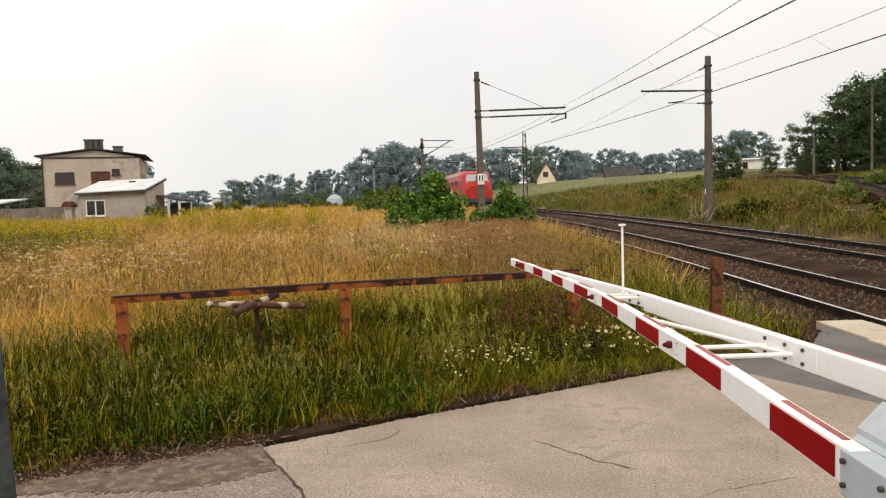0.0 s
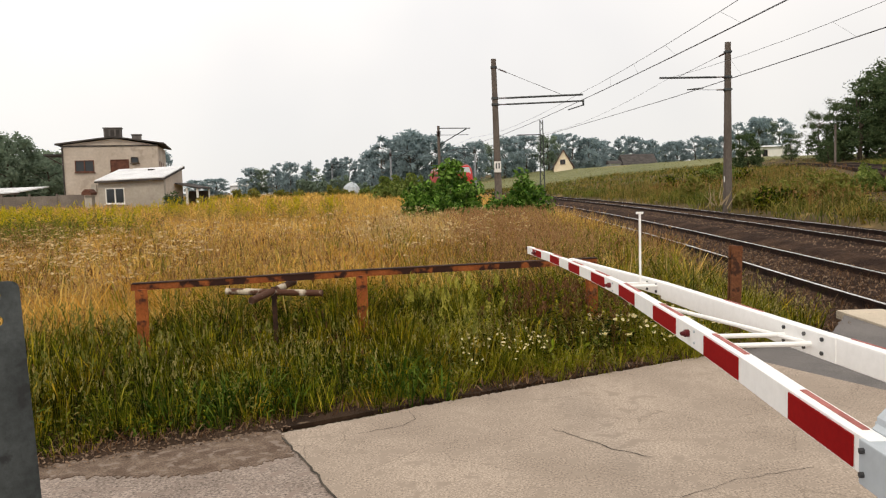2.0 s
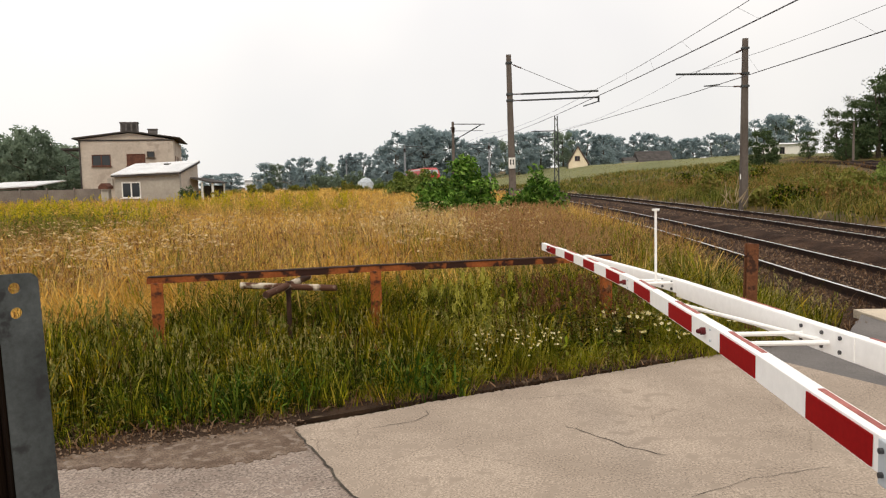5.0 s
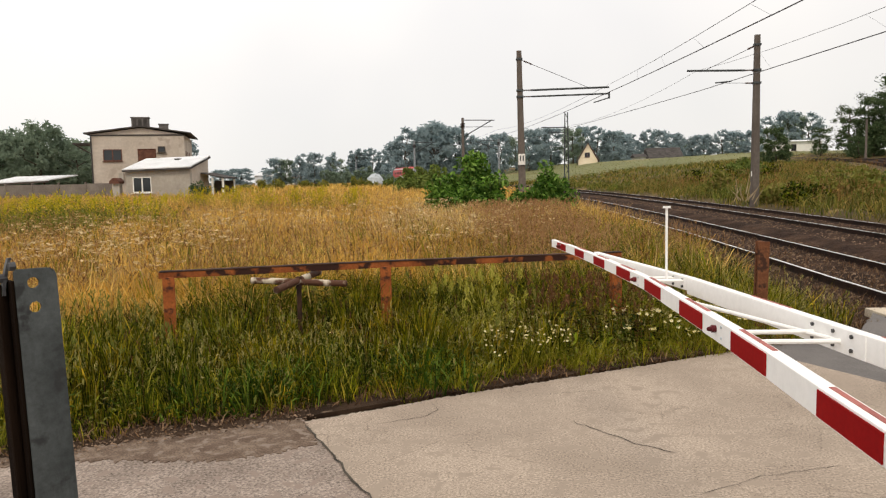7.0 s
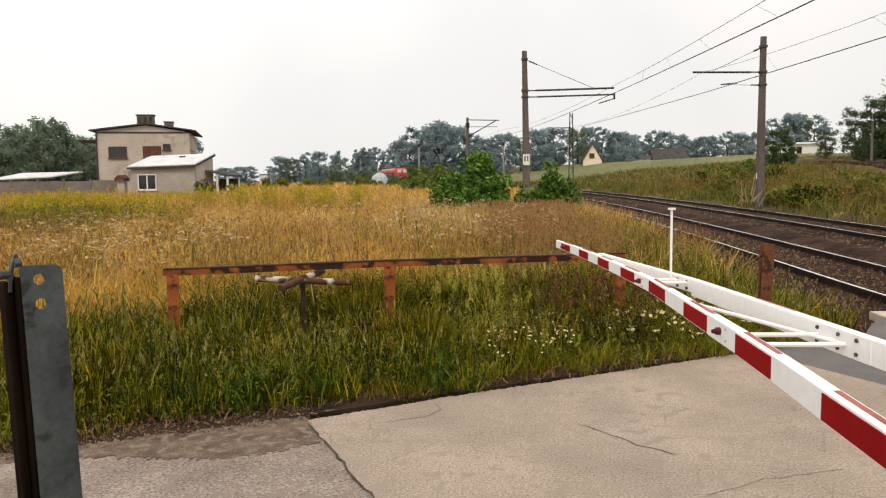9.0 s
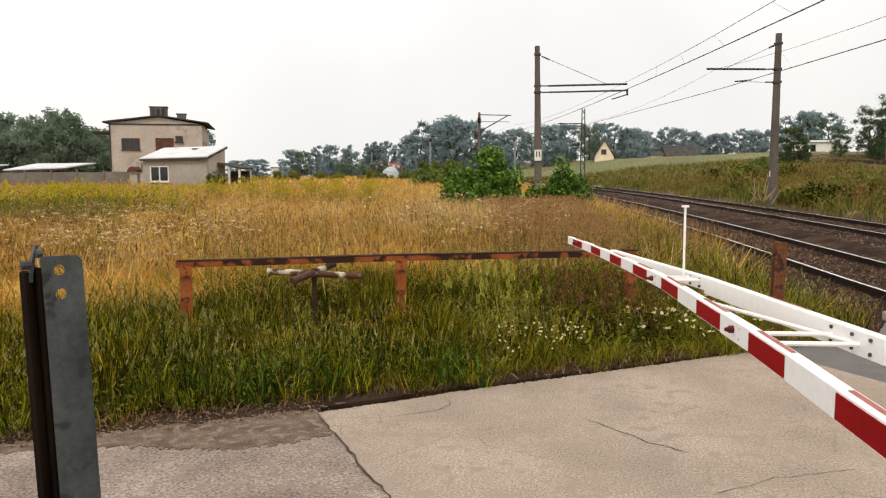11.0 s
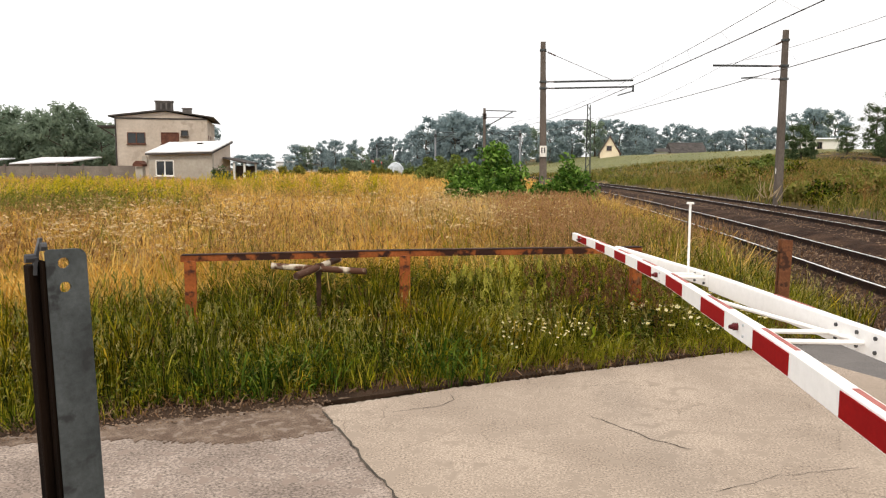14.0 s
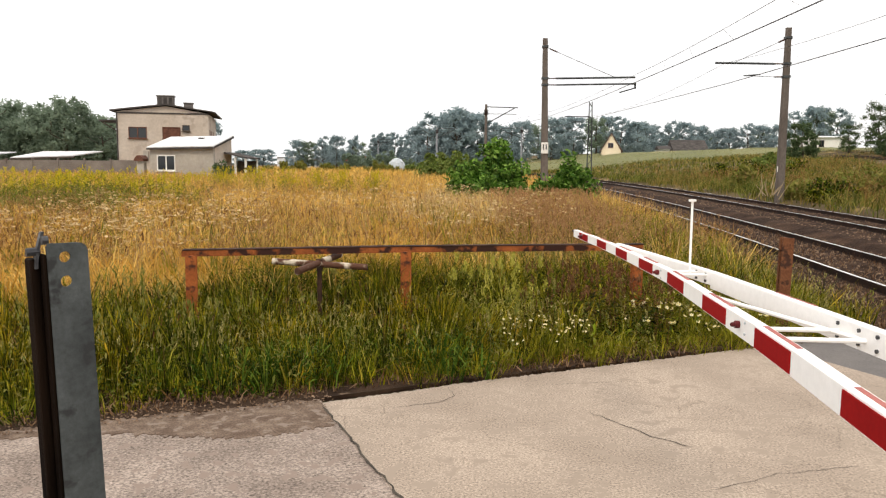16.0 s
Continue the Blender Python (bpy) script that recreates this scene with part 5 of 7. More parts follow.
# ---- trees ----
def leaf_cloud(rng, centres, radii, per, size, name, material, parent, core=0):
    """Many small leaves round clump centres: each a bent quad of its own."""
    n = len(centres) * per
    c = np.repeat(np.asarray(centres), per, 0)
    r = np.repeat(np.asarray(radii), per, 0)[:, None]
    d = rng.normal(size=(n, 3))
    d /= np.linalg.norm(d, axis=1)[:, None]
    p = c + d * r * (0.35 + 0.65 * rng.random((n, 1)) ** 0.5) * np.array([1, 1, 0.8])
    a = rng.normal(size=(n, 3))
    a += d * 0.4
    a /= np.linalg.norm(a, axis=1)[:, None]
    b = np.cross(a, rng.normal(size=(n, 3)))
    b /= np.linalg.norm(b, axis=1)[:, None] + 1e-9
    s = size * (0.6 + 0.8 * rng.random((n, 1)))
    if core:        # large leaves deep inside close the crown
        m_ = np.arange(n) % per < core
        p[m_] = (c + (p - c) * 0.45)[m_]
        s[m_] *= 1.7
    v = np.stack([p - a * s, p + b * s * 0.45, p + a * s, p - b * s * 0.45], 1).reshape(-1, 3)
    f = np.arange(n * 4).reshape(n, 4)
    return raw(name, v.tolist(), f.tolist(), material, parent)


def limb_tree(bm, rng, h, r, crown_low, crown_w, lean=0.0):
    """Trunk and limbs; returns the tips about which leaves grow."""
    tips = []
    top = Vector((lean * h, 0, h * 0.86))
    base = Vector((0, 0, -0.4))
    prev = base
    for i in range(1, 6):
        q = base.lerp(top, i / 5) + Vector((rng.normal() * 0.02 * h, rng.normal() * 0.02 * h, 0))
        tube(bm, prev, q, r * (1.05 - 0.19 * (i - 1)), r * (1.05 - 0.19 * i), 7)
        prev = q
    tips.append(prev)
    for i in range(11):
        t = crown_low + (0.95 - crown_low) * (i + rng.random()) / 11
        s = base.lerp(top, t)
        a = i * 2.4 + rng.random()
        w = crown_w * (0.55 + 0.6 * rng.random()) * (1.0 - 0.55 * max(0, t - 0.55) / 0.45)
        e_ = s + Vector((math.cos(a) * w, math.sin(a) * w, w * (0.25 + 0.5 * rng.random())))
        m_ = s.lerp(e_, 0.5) + Vector((0, 0, 0.08 * w))
        tube(bm, s, m_, r * 0.34, r * 0.24, 5)
        tube(bm, m_, e_, r * 0.24, r * 0.08, 5)
        tips += [e_, m_.lerp(e_, 0.4)]
    return tips


def tree(name, seed, h, width, crown_low, material, label, size=0.30, per=46, extra=26):
    rng = np.random.default_rng(seed)
    root = tagged(new(name), label, "tree")
    bm = bmesh.new()
    tips = limb_tree(bm, rng, h, 0.022 * h + 0.03, crown_low, width * 0.46)
    part("trunk", bm, M["bark"], root, "rough brown trunk with limbs")
    c = [list(t) for t in tips]
    for _ in range(extra):
        a, z = rng.random() * 6.28, crown_low + (0.98 - crown_low) * rng.random()
        w = width * 0.5 * math.sqrt(max(0.05, 1 - ((z - (1 + crown_low) / 2) / (0.56 * (1 - crown_low))) ** 2)) * (0.5 + 0.5 * rng.random())
        c.append([math.cos(a) * w, math.sin(a) * w, z * h])
    for _ in range(16):      # low boughs down to the ground
        a, q = rng.random() * 6.28, width * 0.46 * math.sqrt(0.1 + 0.9 * rng.random())
        c.append([math.cos(a) * q, math.sin(a) * q, h * (0.04 + 0.32 * rng.random())])
    rad = [width * (0.11 + 0.10 * rng.random()) for _ in c]
    leaf_cloud(rng, c, rad, per, size, "crown", material, root, core=per // 3)
    return root


def plant(proto, x, y, top, spread=1.0, turn=0.0):
    """A copy of a tree whose tip reaches the given height."""
    z = float(ground_z(x, y))
    s = (top - z) / proto["tall"]
    ob = copy_thing(proto, pose(x, y, z, 0, 0, turn))
    ob.scale = (s * spread, s * spread, s)
    return ob


protos = {}
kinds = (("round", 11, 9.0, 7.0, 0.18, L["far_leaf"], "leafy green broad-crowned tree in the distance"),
         ("full", 12, 10.0, 6.5, 0.12, L["haze_leaf"], "broad tree in the distance, haze put into its grey-green leaves"),
         ("slim", 13, 10.0, 3.8, 0.15, L["haze_leaf"], "slim tree in the distance, haze put into its grey-green leaves"),
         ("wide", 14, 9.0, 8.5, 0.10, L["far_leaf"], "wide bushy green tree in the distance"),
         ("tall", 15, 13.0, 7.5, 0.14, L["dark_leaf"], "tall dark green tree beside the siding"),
         ("uneven", 16, 11.0, 6.0, 0.10, L["haze_leaf"], "uneven tree in the distance, haze put into its grey-green leaves"),
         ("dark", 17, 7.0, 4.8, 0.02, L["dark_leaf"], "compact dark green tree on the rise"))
firsts = {"round": (-63.0, 107.0, 11.3), "full": (-12.0, 190.0, 15.8), "slim": (-41.0, 262.0, 13.2), "wide": (-70.0, 110.0, 10.8), "tall": (61.0, 116.0, 17.5), "uneven": (-7.0, 196.0, 14.4), "dark": (35.4, 95.0, 7.7)}
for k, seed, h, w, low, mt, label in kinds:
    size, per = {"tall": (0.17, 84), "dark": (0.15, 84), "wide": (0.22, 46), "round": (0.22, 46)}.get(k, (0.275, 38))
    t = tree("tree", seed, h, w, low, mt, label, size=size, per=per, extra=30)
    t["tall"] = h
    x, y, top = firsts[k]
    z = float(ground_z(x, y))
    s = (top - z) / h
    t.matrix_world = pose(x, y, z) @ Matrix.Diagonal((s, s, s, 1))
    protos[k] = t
rt = random.Random(4)


def row(kinds_, x0, x1, y, tops, n, spread=1.0, dy=8.0):
    for i in range(n):
        f = (i + 0.5 + rt.uniform(-0.3, 0.3)) / n
        g = f * (len(tops) - 1)
        j = min(int(g), len(tops) - 2)
        top = tops[j] + (tops[j + 1] - tops[j]) * (g - j) + rt.uniform(-0.7, 0.4)
        plant(protos[kinds_[i % len(kinds_)]], x0 + (x1 - x0) * f, y + rt.uniform(-dy, dy), top, spread * rt.uniform(0.9, 1.15), rt.uniform(0, 360))


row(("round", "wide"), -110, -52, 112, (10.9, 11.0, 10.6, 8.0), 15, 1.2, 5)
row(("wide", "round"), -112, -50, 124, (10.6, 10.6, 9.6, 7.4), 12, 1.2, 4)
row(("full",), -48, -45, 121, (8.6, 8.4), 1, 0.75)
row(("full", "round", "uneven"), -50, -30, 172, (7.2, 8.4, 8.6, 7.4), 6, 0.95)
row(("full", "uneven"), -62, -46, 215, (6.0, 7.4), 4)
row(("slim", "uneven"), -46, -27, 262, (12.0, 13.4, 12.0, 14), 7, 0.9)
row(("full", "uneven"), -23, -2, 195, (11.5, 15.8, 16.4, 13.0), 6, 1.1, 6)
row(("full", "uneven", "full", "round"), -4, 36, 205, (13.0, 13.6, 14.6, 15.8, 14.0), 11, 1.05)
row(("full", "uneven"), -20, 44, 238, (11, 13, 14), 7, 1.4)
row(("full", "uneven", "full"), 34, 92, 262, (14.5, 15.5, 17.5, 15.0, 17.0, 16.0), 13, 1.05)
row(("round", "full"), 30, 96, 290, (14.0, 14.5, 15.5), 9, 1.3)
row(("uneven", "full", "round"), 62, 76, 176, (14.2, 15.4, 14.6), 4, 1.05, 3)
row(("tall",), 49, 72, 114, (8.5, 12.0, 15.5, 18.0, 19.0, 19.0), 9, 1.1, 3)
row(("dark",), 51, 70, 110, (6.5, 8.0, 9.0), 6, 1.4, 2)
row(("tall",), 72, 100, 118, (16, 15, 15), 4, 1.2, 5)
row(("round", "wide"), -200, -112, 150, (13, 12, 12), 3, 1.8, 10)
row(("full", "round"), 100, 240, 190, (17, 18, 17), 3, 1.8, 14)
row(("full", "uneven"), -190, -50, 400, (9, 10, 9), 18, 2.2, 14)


# ---- bushes ----
def bush(name, lobes, seed, per, size, material, label):
    """A thicket: stems from the ground and leaves about many shoots."""
    rng = np.random.default_rng(seed)
    root = tagged(new(name), label, "bush")
    bm = bmesh.new()
    c, rad = [], []
    for x, y, w, top, n in lobes:
        z0 = float(ground_z(x, y))
        for _ in range(n):
            a, q = rng.random() * 6.283, rng.random() ** 0.6
            px_, py_ = x + math.cos(a) * q * w, y + math.sin(a) * q * w * 0.8
            zt = z0 + (top - z0) * (1 - 0.72 * q ** 2.2) * (0.55 + 0.45 * rng.random())
            tube(bm, (x + (px_ - x) * 0.4, y + (py_ - y) * 0.4, z0 - 0.1), (px_, py_, zt), 0.018, 0.006, 4)
            for f in (1.0, 0.78, 0.55, 0.33):
                c.append([x + (px_ - x) * (0.4 + 0.6 * f), y + (py_ - y) * (0.4 + 0.6 * f), z0 + (zt - z0) * f])
                rad.append(0.20 + 0.18 * rng.random())
    tagged(part("stem_thicket", bm, M["bark"], root, "thin woody stems"), kind="stuff")
    leaf_cloud(rng, c, rad, per, size, "leaves", material, root)
    return root


bush("bush", [(-1.05, 25.0, 0.95, 1.8, 50), (-0.2, 25.5, 0.62, 2.75, 44), (0.45, 25.2, 0.6, 1.95, 24), (-0.6, 24.2, 1.0, 1.35, 34), (1.2, 26.0, 0.55, 1.35, 14)], 21, 40, 0.085, L["bush"], "lush bright green leafy bush beside the track")
bush("bush", [(2.2, 26.5, 0.62, 2.2, 32), (1.75, 26.6, 0.35, 1.6, 10), (2.75, 26.8, 0.5, 1.6, 16)], 22, 40, 0.085, L["bush"], "smaller green leafy bush near the ballast")
bush("bush", [(-5.2, 62, 1.8, 2.2, 26), (-3.0, 62, 2.0, 2.6, 34), (-1.0, 63, 1.8, 2.5, 30), (0.4, 64, 1.5, 2.3, 24), (-4.4, 73, 1.8, 3.1, 28), (-6.0, 75, 1.8, 3.1, 30), (-7.3, 77, 1.5, 3.0, 28), (-9.2, 80, 1.5, 1.9, 16)], 23, 36, 0.15, L["thicket"], "low dull green thicket beyond the leafy bush")
rb = random.Random(8)
bush("bush", [(-30 + 1.75 * i + rb.uniform(-0.6, 0.6), 84 + rb.uniform(-5, 6), rb.uniform(0.9, 1.9), rb.uniform(1.55, 2.35), 9) for i in range(11)], 24, 24, 0.15, L["weed"], "low yellowish thicket in the far meadow")
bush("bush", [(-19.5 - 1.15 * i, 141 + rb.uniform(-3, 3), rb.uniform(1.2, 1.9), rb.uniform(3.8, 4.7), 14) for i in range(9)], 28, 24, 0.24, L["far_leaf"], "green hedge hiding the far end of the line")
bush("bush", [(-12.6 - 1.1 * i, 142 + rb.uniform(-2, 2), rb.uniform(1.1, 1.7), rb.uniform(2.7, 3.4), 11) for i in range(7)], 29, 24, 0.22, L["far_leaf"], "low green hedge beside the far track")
bush("bush", [(-20.3, 54.2, 0.9, 1.9, 22)], 25, 24, 0.10, L["dark_leaf"], "dark shrub against the outbuilding wall")
bush("bush", [(13.9, 37.0, 0.9, 1.3, 20), (15.8, 37.0, 1.0, 1.5, 20), (20.5, 44, 1.3, 2.3, 20), (14.5, 48, 1.2, 2.0, 18), (17.5, 36, 1.2, 1.9, 22)], 26, 24, 0.12, L["weed"], "weedy scrub on the bank across the tracks")
bush("bush", [(28, 84, 1.8, 3.4, 22), (24, 70, 1.6, 2.8, 18)], 27, 24, 0.15, L["thicket"], "scrub on the rise across the tracks")
for k, (n_, x0, x1, y0, y1, w_, top, leaf, label) in enumerate((
        (5, 13.5, 17.5, 30, 40, 0.7, 1.1, "herb", "dark green bramble shrub on the bank"),
        (6, 16.0, 30.0, 40, 62, 1.1, 1.3, "thicket", "dull green shrub on the bank"),
        (3, 15.5, 20.0, 34, 46, 0.5, 0.9, "rusty", "rust-brown withered shrub on the bank"),
        (4, 19.0, 26.0, 56, 76, 1.4, 1.5, "herb", "dark green shrub on the rise"))):
    for i in range(n_):
        x, y = rb.uniform(x0, x1), rb.uniform(y0, y1)
        if x < track_x(y) + FAR + 3.6:
            continue
        z = float(ground_z(x, y))
        bush("bush", [(x, y, w_ * rb.uniform(0.7, 1.2), z + top * rb.uniform(0.7, 1.15), 12)], 300 + 10 * k + i, 26, 0.10, L[leaf], label)
brush = tagged(new("dead_branches"), "pale dead branches leaning by the concrete pole", "branches")
for i in range(12):
    x, y, z = 12.15 + rt.uniform(-0.45, 0.35), 36.3 + rt.uniform(-0.3, 0.3), 0.5 + rt.uniform(0, 0.5)
    a = rt.uniform(-0.9, 0.9)
    part("branch", tb((x, y, z - 0.2), (x + a * 0.6, y + rt.uniform(-0.2, 0.2), z + 0.25 + 0.5 * rt.random()), 0.024, 0.008, 5), M["thresh"], brush)


# ---- grasses and flowers ----
def in_meadow(x, y):
    """Open ground: beyond the road's edge and off the ballast."""
    u = x - track_x(y)
    lim = np.where(y > 15, -1.45, -2.05) - 0.3 * np.sin(y * 1.3)
    side_x = np.interp(y, [28, 40, 50, 62, 75, 85, 95], [19, 24, 28.9, 32.7, 36.8, 39.3, 41])
    off = (u < lim) | (u > FAR + 2.75 + 0.3 * np.sin(y * 0.6))
    off &= ~((x > side_x - 3.4) & (x < side_x + 2.2) & (y > 30) & (y < 95))
    off &= edge_v(x, y) > 0.05 + 0.85 * smooth01((x - 3.6) / 0.9) - 0.2 * (x < 3.6)
    return (edge_v(x, y) > -0.03 + 0.06 * np.sin(x * 5.0) + 0.05 * np.sin(x * 13.0)) & off


def scatter(rng, n, x0, x1, y0, y1, fan=None, keep=None):
    """Random places in the meadow; fan widens the strip with distance."""
    y = y0 + (y1 - y0) * rng.random(n)
    if fan:
        c, k = fan
        x = (x0 + (x1 - x0) * rng.random(n)) * (y / c) ** k
    else:
        x = x0 + (x1 - x0) * rng.random(n)
    ok = in_meadow(x, y)
    if keep is not None:
        ok &= keep(x, y)
    x, y = x[ok], y[ok]
    return np.stack([x, y, ground_z(x, y) - 0.02], 1)


def patchy(x, y, s=1.0, seed=0.0):
    """A slow wave between 0 and 1, for clumping."""
    return 0.5 + 0.25 * (np.sin(x * 1.7 / s + 2.1 * np.sin(y * 0.9 / s + seed)) + np.sin(y * 2.3 / s + 1.7 * np.sin(x * 1.1 / s + 3 * seed)))


def blades(name, rng, p, h, w, bend, material, label, category="grass"):
    """Curved, tapering blades: five corners each."""
    n = len(p)
    h = h * (0.55 + 0.75 * rng.random(n))
    a = rng.random(n) * 6.283
    d = np.stack([np.cos(a), np.sin(a), np.zeros(n)], 1)
    t = rng.random(n) * 6.283
    s = np.stack([np.cos(t), np.sin(t), np.zeros(n)], 1) * (w * (0.6 + 0.8 * rng.random(n)))[:, None]
    k = (bend * rng.random(n) * h)[:, None]
    up = np.array([0, 0, 1.0])
    m_ = p + up * (h * 0.55)[:, None] + d * k * 0.3
    e_ = p + up * (h * (1 - 0.25 * bend * rng.random(n)))[:, None] + d * k
    v = np.stack([p - s, p + s, m_ + s * 0.75, m_ - s * 0.75, e_], 1).reshape(-1, 3)
    i = np.arange(n)[:, None] * 5
    f = (i + np.array([0, 1, 2, 3])).tolist() + (i + np.array([3, 2, 4])).tolist()
    ob = raw(name, v.tolist(), f, material)
    return tagged(ob, label, category, kind="stuff")


def heads(name, rng, p, h, size, material, label, n_leaf=5, stalk=0.0025, flat=False):
    """Stalks that end in a loose head of little flakes."""
    n = len(p)
    h = h * (0.7 + 0.5 * rng.random(n))
    lean_ = rng.normal(size=(n, 3)) * 0.10 * np.array([1, 1, 0])
    top = p + (np.array([0, 0, 1.0]) + lean_) * h[:, None]
    t = rng.random(n) * 6.283
    s = np.stack([np.cos(t), np.sin(t), np.zeros(n)], 1) * stalk
    v = [np.stack([p - s, p + s, top], 1).reshape(-1, 3)]
    f = (np.arange(n)[:, None] * 3 + np.array([0, 1, 2])).tolist()
    base = n * 3
    for j in range(n_leaf):
        if flat:
            c = top + rng.normal(size=(n, 3)) * size * np.array([1, 1, 0.25])
            a = rng.normal(size=(n, 3)) * np.array([1, 1, 0.3])
            b = np.cross(a, [0, 0, 1.0])
            r0, r1 = size * 0.55, size * 0.55
        else:
            c = top - np.array([0, 0, 1.0]) * (size * 3.2 * j / n_leaf) + rng.normal(size=(n, 3)) * size * 0.35 * np.array([1, 1, 0.5])
            a = rng.normal(size=(n, 3)) * 0.5 + np.array([0, 0, 1.0])
            b = np.cross(a, rng.normal(size=(n, 3)))
            r0, r1 = size * 0.9, size * 0.22
        a = a / (np.linalg.norm(a, axis=1)[:, None] + 1e-9) * r0
        b = b / (np.linalg.norm(b, axis=1)[:, None] + 1e-9) * r1
        v.append(np.stack([c - a, c + b, c + a, c - b], 1).reshape(-1, 3))
        f += (base + np.arange(n)[:, None] * 4 + np.array([0, 1, 2, 3])).tolist()
        base += n * 4
    ob = raw(name, np.concatenate(v).tolist(), f, material)
    return tagged(ob, label, "plants", kind="stuff")


def tufts(name, rng, p, h, per, w, spread, bend, material, label):
    """Grass in tufts: blades that spring from one root, arch outwards and droop at the tip."""
    n = len(p) * per
    tall = np.repeat(h * (0.65 + 0.7 * rng.random(len(p))), per) * (0.55 + 0.5 * rng.random(n))
    root = np.repeat(p, per, 0)
    d = rng.normal(size=(n, 3)) * np.array([1, 1, 0])
    o = d * spread
    d = d / (np.linalg.norm(d, axis=1)[:, None] + 1e-9)
    lean = np.repeat(rng.normal(size=(len(p), 3)) * np.array([0.16, 0.16, 0]), per, 0)
    k = (bend * (0.15 + 0.85 * rng.random(n)) * tall)[:, None]
    t = rng.random(n) * 6.283
    s_ = np.stack([np.cos(t), np.sin(t), np.zeros(n)], 1) * (w * (0.5 + 1.0 * rng.random(n)))[:, None]
    up = np.array([0, 0, 1.0])
    th = tall[:, None]
    a = root + o
    m1 = a + (up + lean) * th * 0.5 + d * k * 0.18
    m2 = a + (up + lean) * th * 0.88 + d * k * 0.55
    e_ = a + (up + lean) * th * (1.0 - 0.22 * bend * rng.random((n, 1))) + d * k
    v = np.stack([a - s_ * 0.7, a + s_ * 0.7, m1 + s_, m1 - s_, m2 + s_ * 0.7, m2 - s_ * 0.7, e_], 1).reshape(-1, 3)
    i = np.arange(n)[:, None] * 7
    f = (i + np.array([0, 1, 2, 3])).tolist() + (i + np.array([3, 2, 4, 5])).tolist() + (i + np.array([5, 4, 6])).tolist()
    return tagged(raw(name, v.tolist(), f, material), label, "grass", kind="stuff")


def clumps(rng, n, each, x0, x1, y0, y1, size, keep=None):
    """Places gathered in loose clumps."""
    c = scatter(rng, n, x0, x1, y0, y1, keep=keep)
    q = np.repeat(c, each, 0)
    q[:, :2] += rng.normal(size=(len(q), 2)) * size * np.array([1.3, 1.0])
    q = q[in_meadow(q[:, 0], q[:, 1])]
    q[:, 2] = ground_z(q[:, 0], q[:, 1]) - 0.02
    return q


def herbs(name, rng, p, h, leaf, material, label, n_leaf=9):
    """Leafy plants: a stem with leaves turned outwards all the way up."""
    n = len(p)
    h = h * (0.6 + 0.8 * rng.random(n))
    v, f, base = [], [], 0
    lean_ = rng.normal(size=(n, 3)) * 0.22 * np.array([1, 1, 0])
    for j in range(n_leaf):
        t = (j + rng.random(n)) / n_leaf
        a = rng.random(n) * 6.283
        d = np.stack([np.cos(a), np.sin(a), 0.5 - 1.2 * rng.random(n)], 1)
        c = p + (np.array([0, 0, 1.0]) + lean_) * (h * t)[:, None]
        s_ = (leaf * (0.6 + 0.8 * rng.random(n)) * (1.15 - 0.7 * t))[:, None]
        w = np.cross(d, np.array([0, 0, 1.0]))
        w /= np.linalg.norm(w, axis=1)[:, None] + 1e-9
        v.append(np.stack([c, c + d * s_ * 0.5 + w * s_ * 0.17, c + d * s_ - np.array([0, 0, 0.3]) * s_, c + d * s_ * 0.5 - w * s_ * 0.17], 1).reshape(-1, 3))
        f += (base + np.arange(n)[:, None] * 4 + np.array([0, 1, 2, 3])).tolist()
        base += n * 4
    ob = raw(name, np.concatenate(v).tolist(), f, material)
    return tagged(ob, label, "plants", kind="stuff")


def drift(x, y):
    """Above 0 inside the drift of goldenrod."""
    return 1 - ((x + 14.6 + 0.55 * (y - 25)) / 4.9) ** 2 - ((y - 25.5) / 7.5) ** 2 + 0.5 * (patchy(x, y, 1.6, 2.5) - 0.5)


rg = np.random.default_rng(33)
# verge between road and fence
p = scatter(rg, 30000, -7, 5.2, 3.0, 11.5, keep=lambda x, y: (edge_v(x, y) < 2.8) & (rg.random(len(x)) < 0.30 + 0.9 * patchy(x, y, 0.6)) & (rg.random(len(x)) > 0.6 * smooth01((x - 0.2) / 1.2)))
hh = 0.14 + 0.30 * smooth01((edge_v(p[:, 0], p[:, 1]) - 0.05) / 1.1)
hh *= 0.65 + 0.7 * patchy(p[:, 0], p[:, 1], 0.45, 2.0)
hh *= 1 - 0.45 * smooth01((p[:, 0] - 0.5) / 2.5)
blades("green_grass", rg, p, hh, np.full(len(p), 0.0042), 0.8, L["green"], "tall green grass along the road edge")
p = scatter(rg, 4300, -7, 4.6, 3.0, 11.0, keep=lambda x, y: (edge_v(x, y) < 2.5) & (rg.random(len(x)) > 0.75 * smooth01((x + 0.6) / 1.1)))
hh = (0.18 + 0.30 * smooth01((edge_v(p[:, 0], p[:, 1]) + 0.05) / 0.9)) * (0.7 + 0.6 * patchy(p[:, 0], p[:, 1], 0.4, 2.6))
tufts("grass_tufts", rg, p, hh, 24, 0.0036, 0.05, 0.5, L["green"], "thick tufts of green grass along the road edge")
p = scatter(rg, 3000, -1.4, 4.6, 5.6, 11.0, keep=lambda x, y: (edge_v(x, y) < 3.0) & (rg.random(len(x)) < smooth01((x + 1.2) / 1.2)))
hh = (0.14 + 0.24 * smooth01(edge_v(p[:, 0], p[:, 1]) / 1.2)) * (0.7 + 0.6 * patchy(p[:, 0], p[:, 1], 0.4, 1.6))
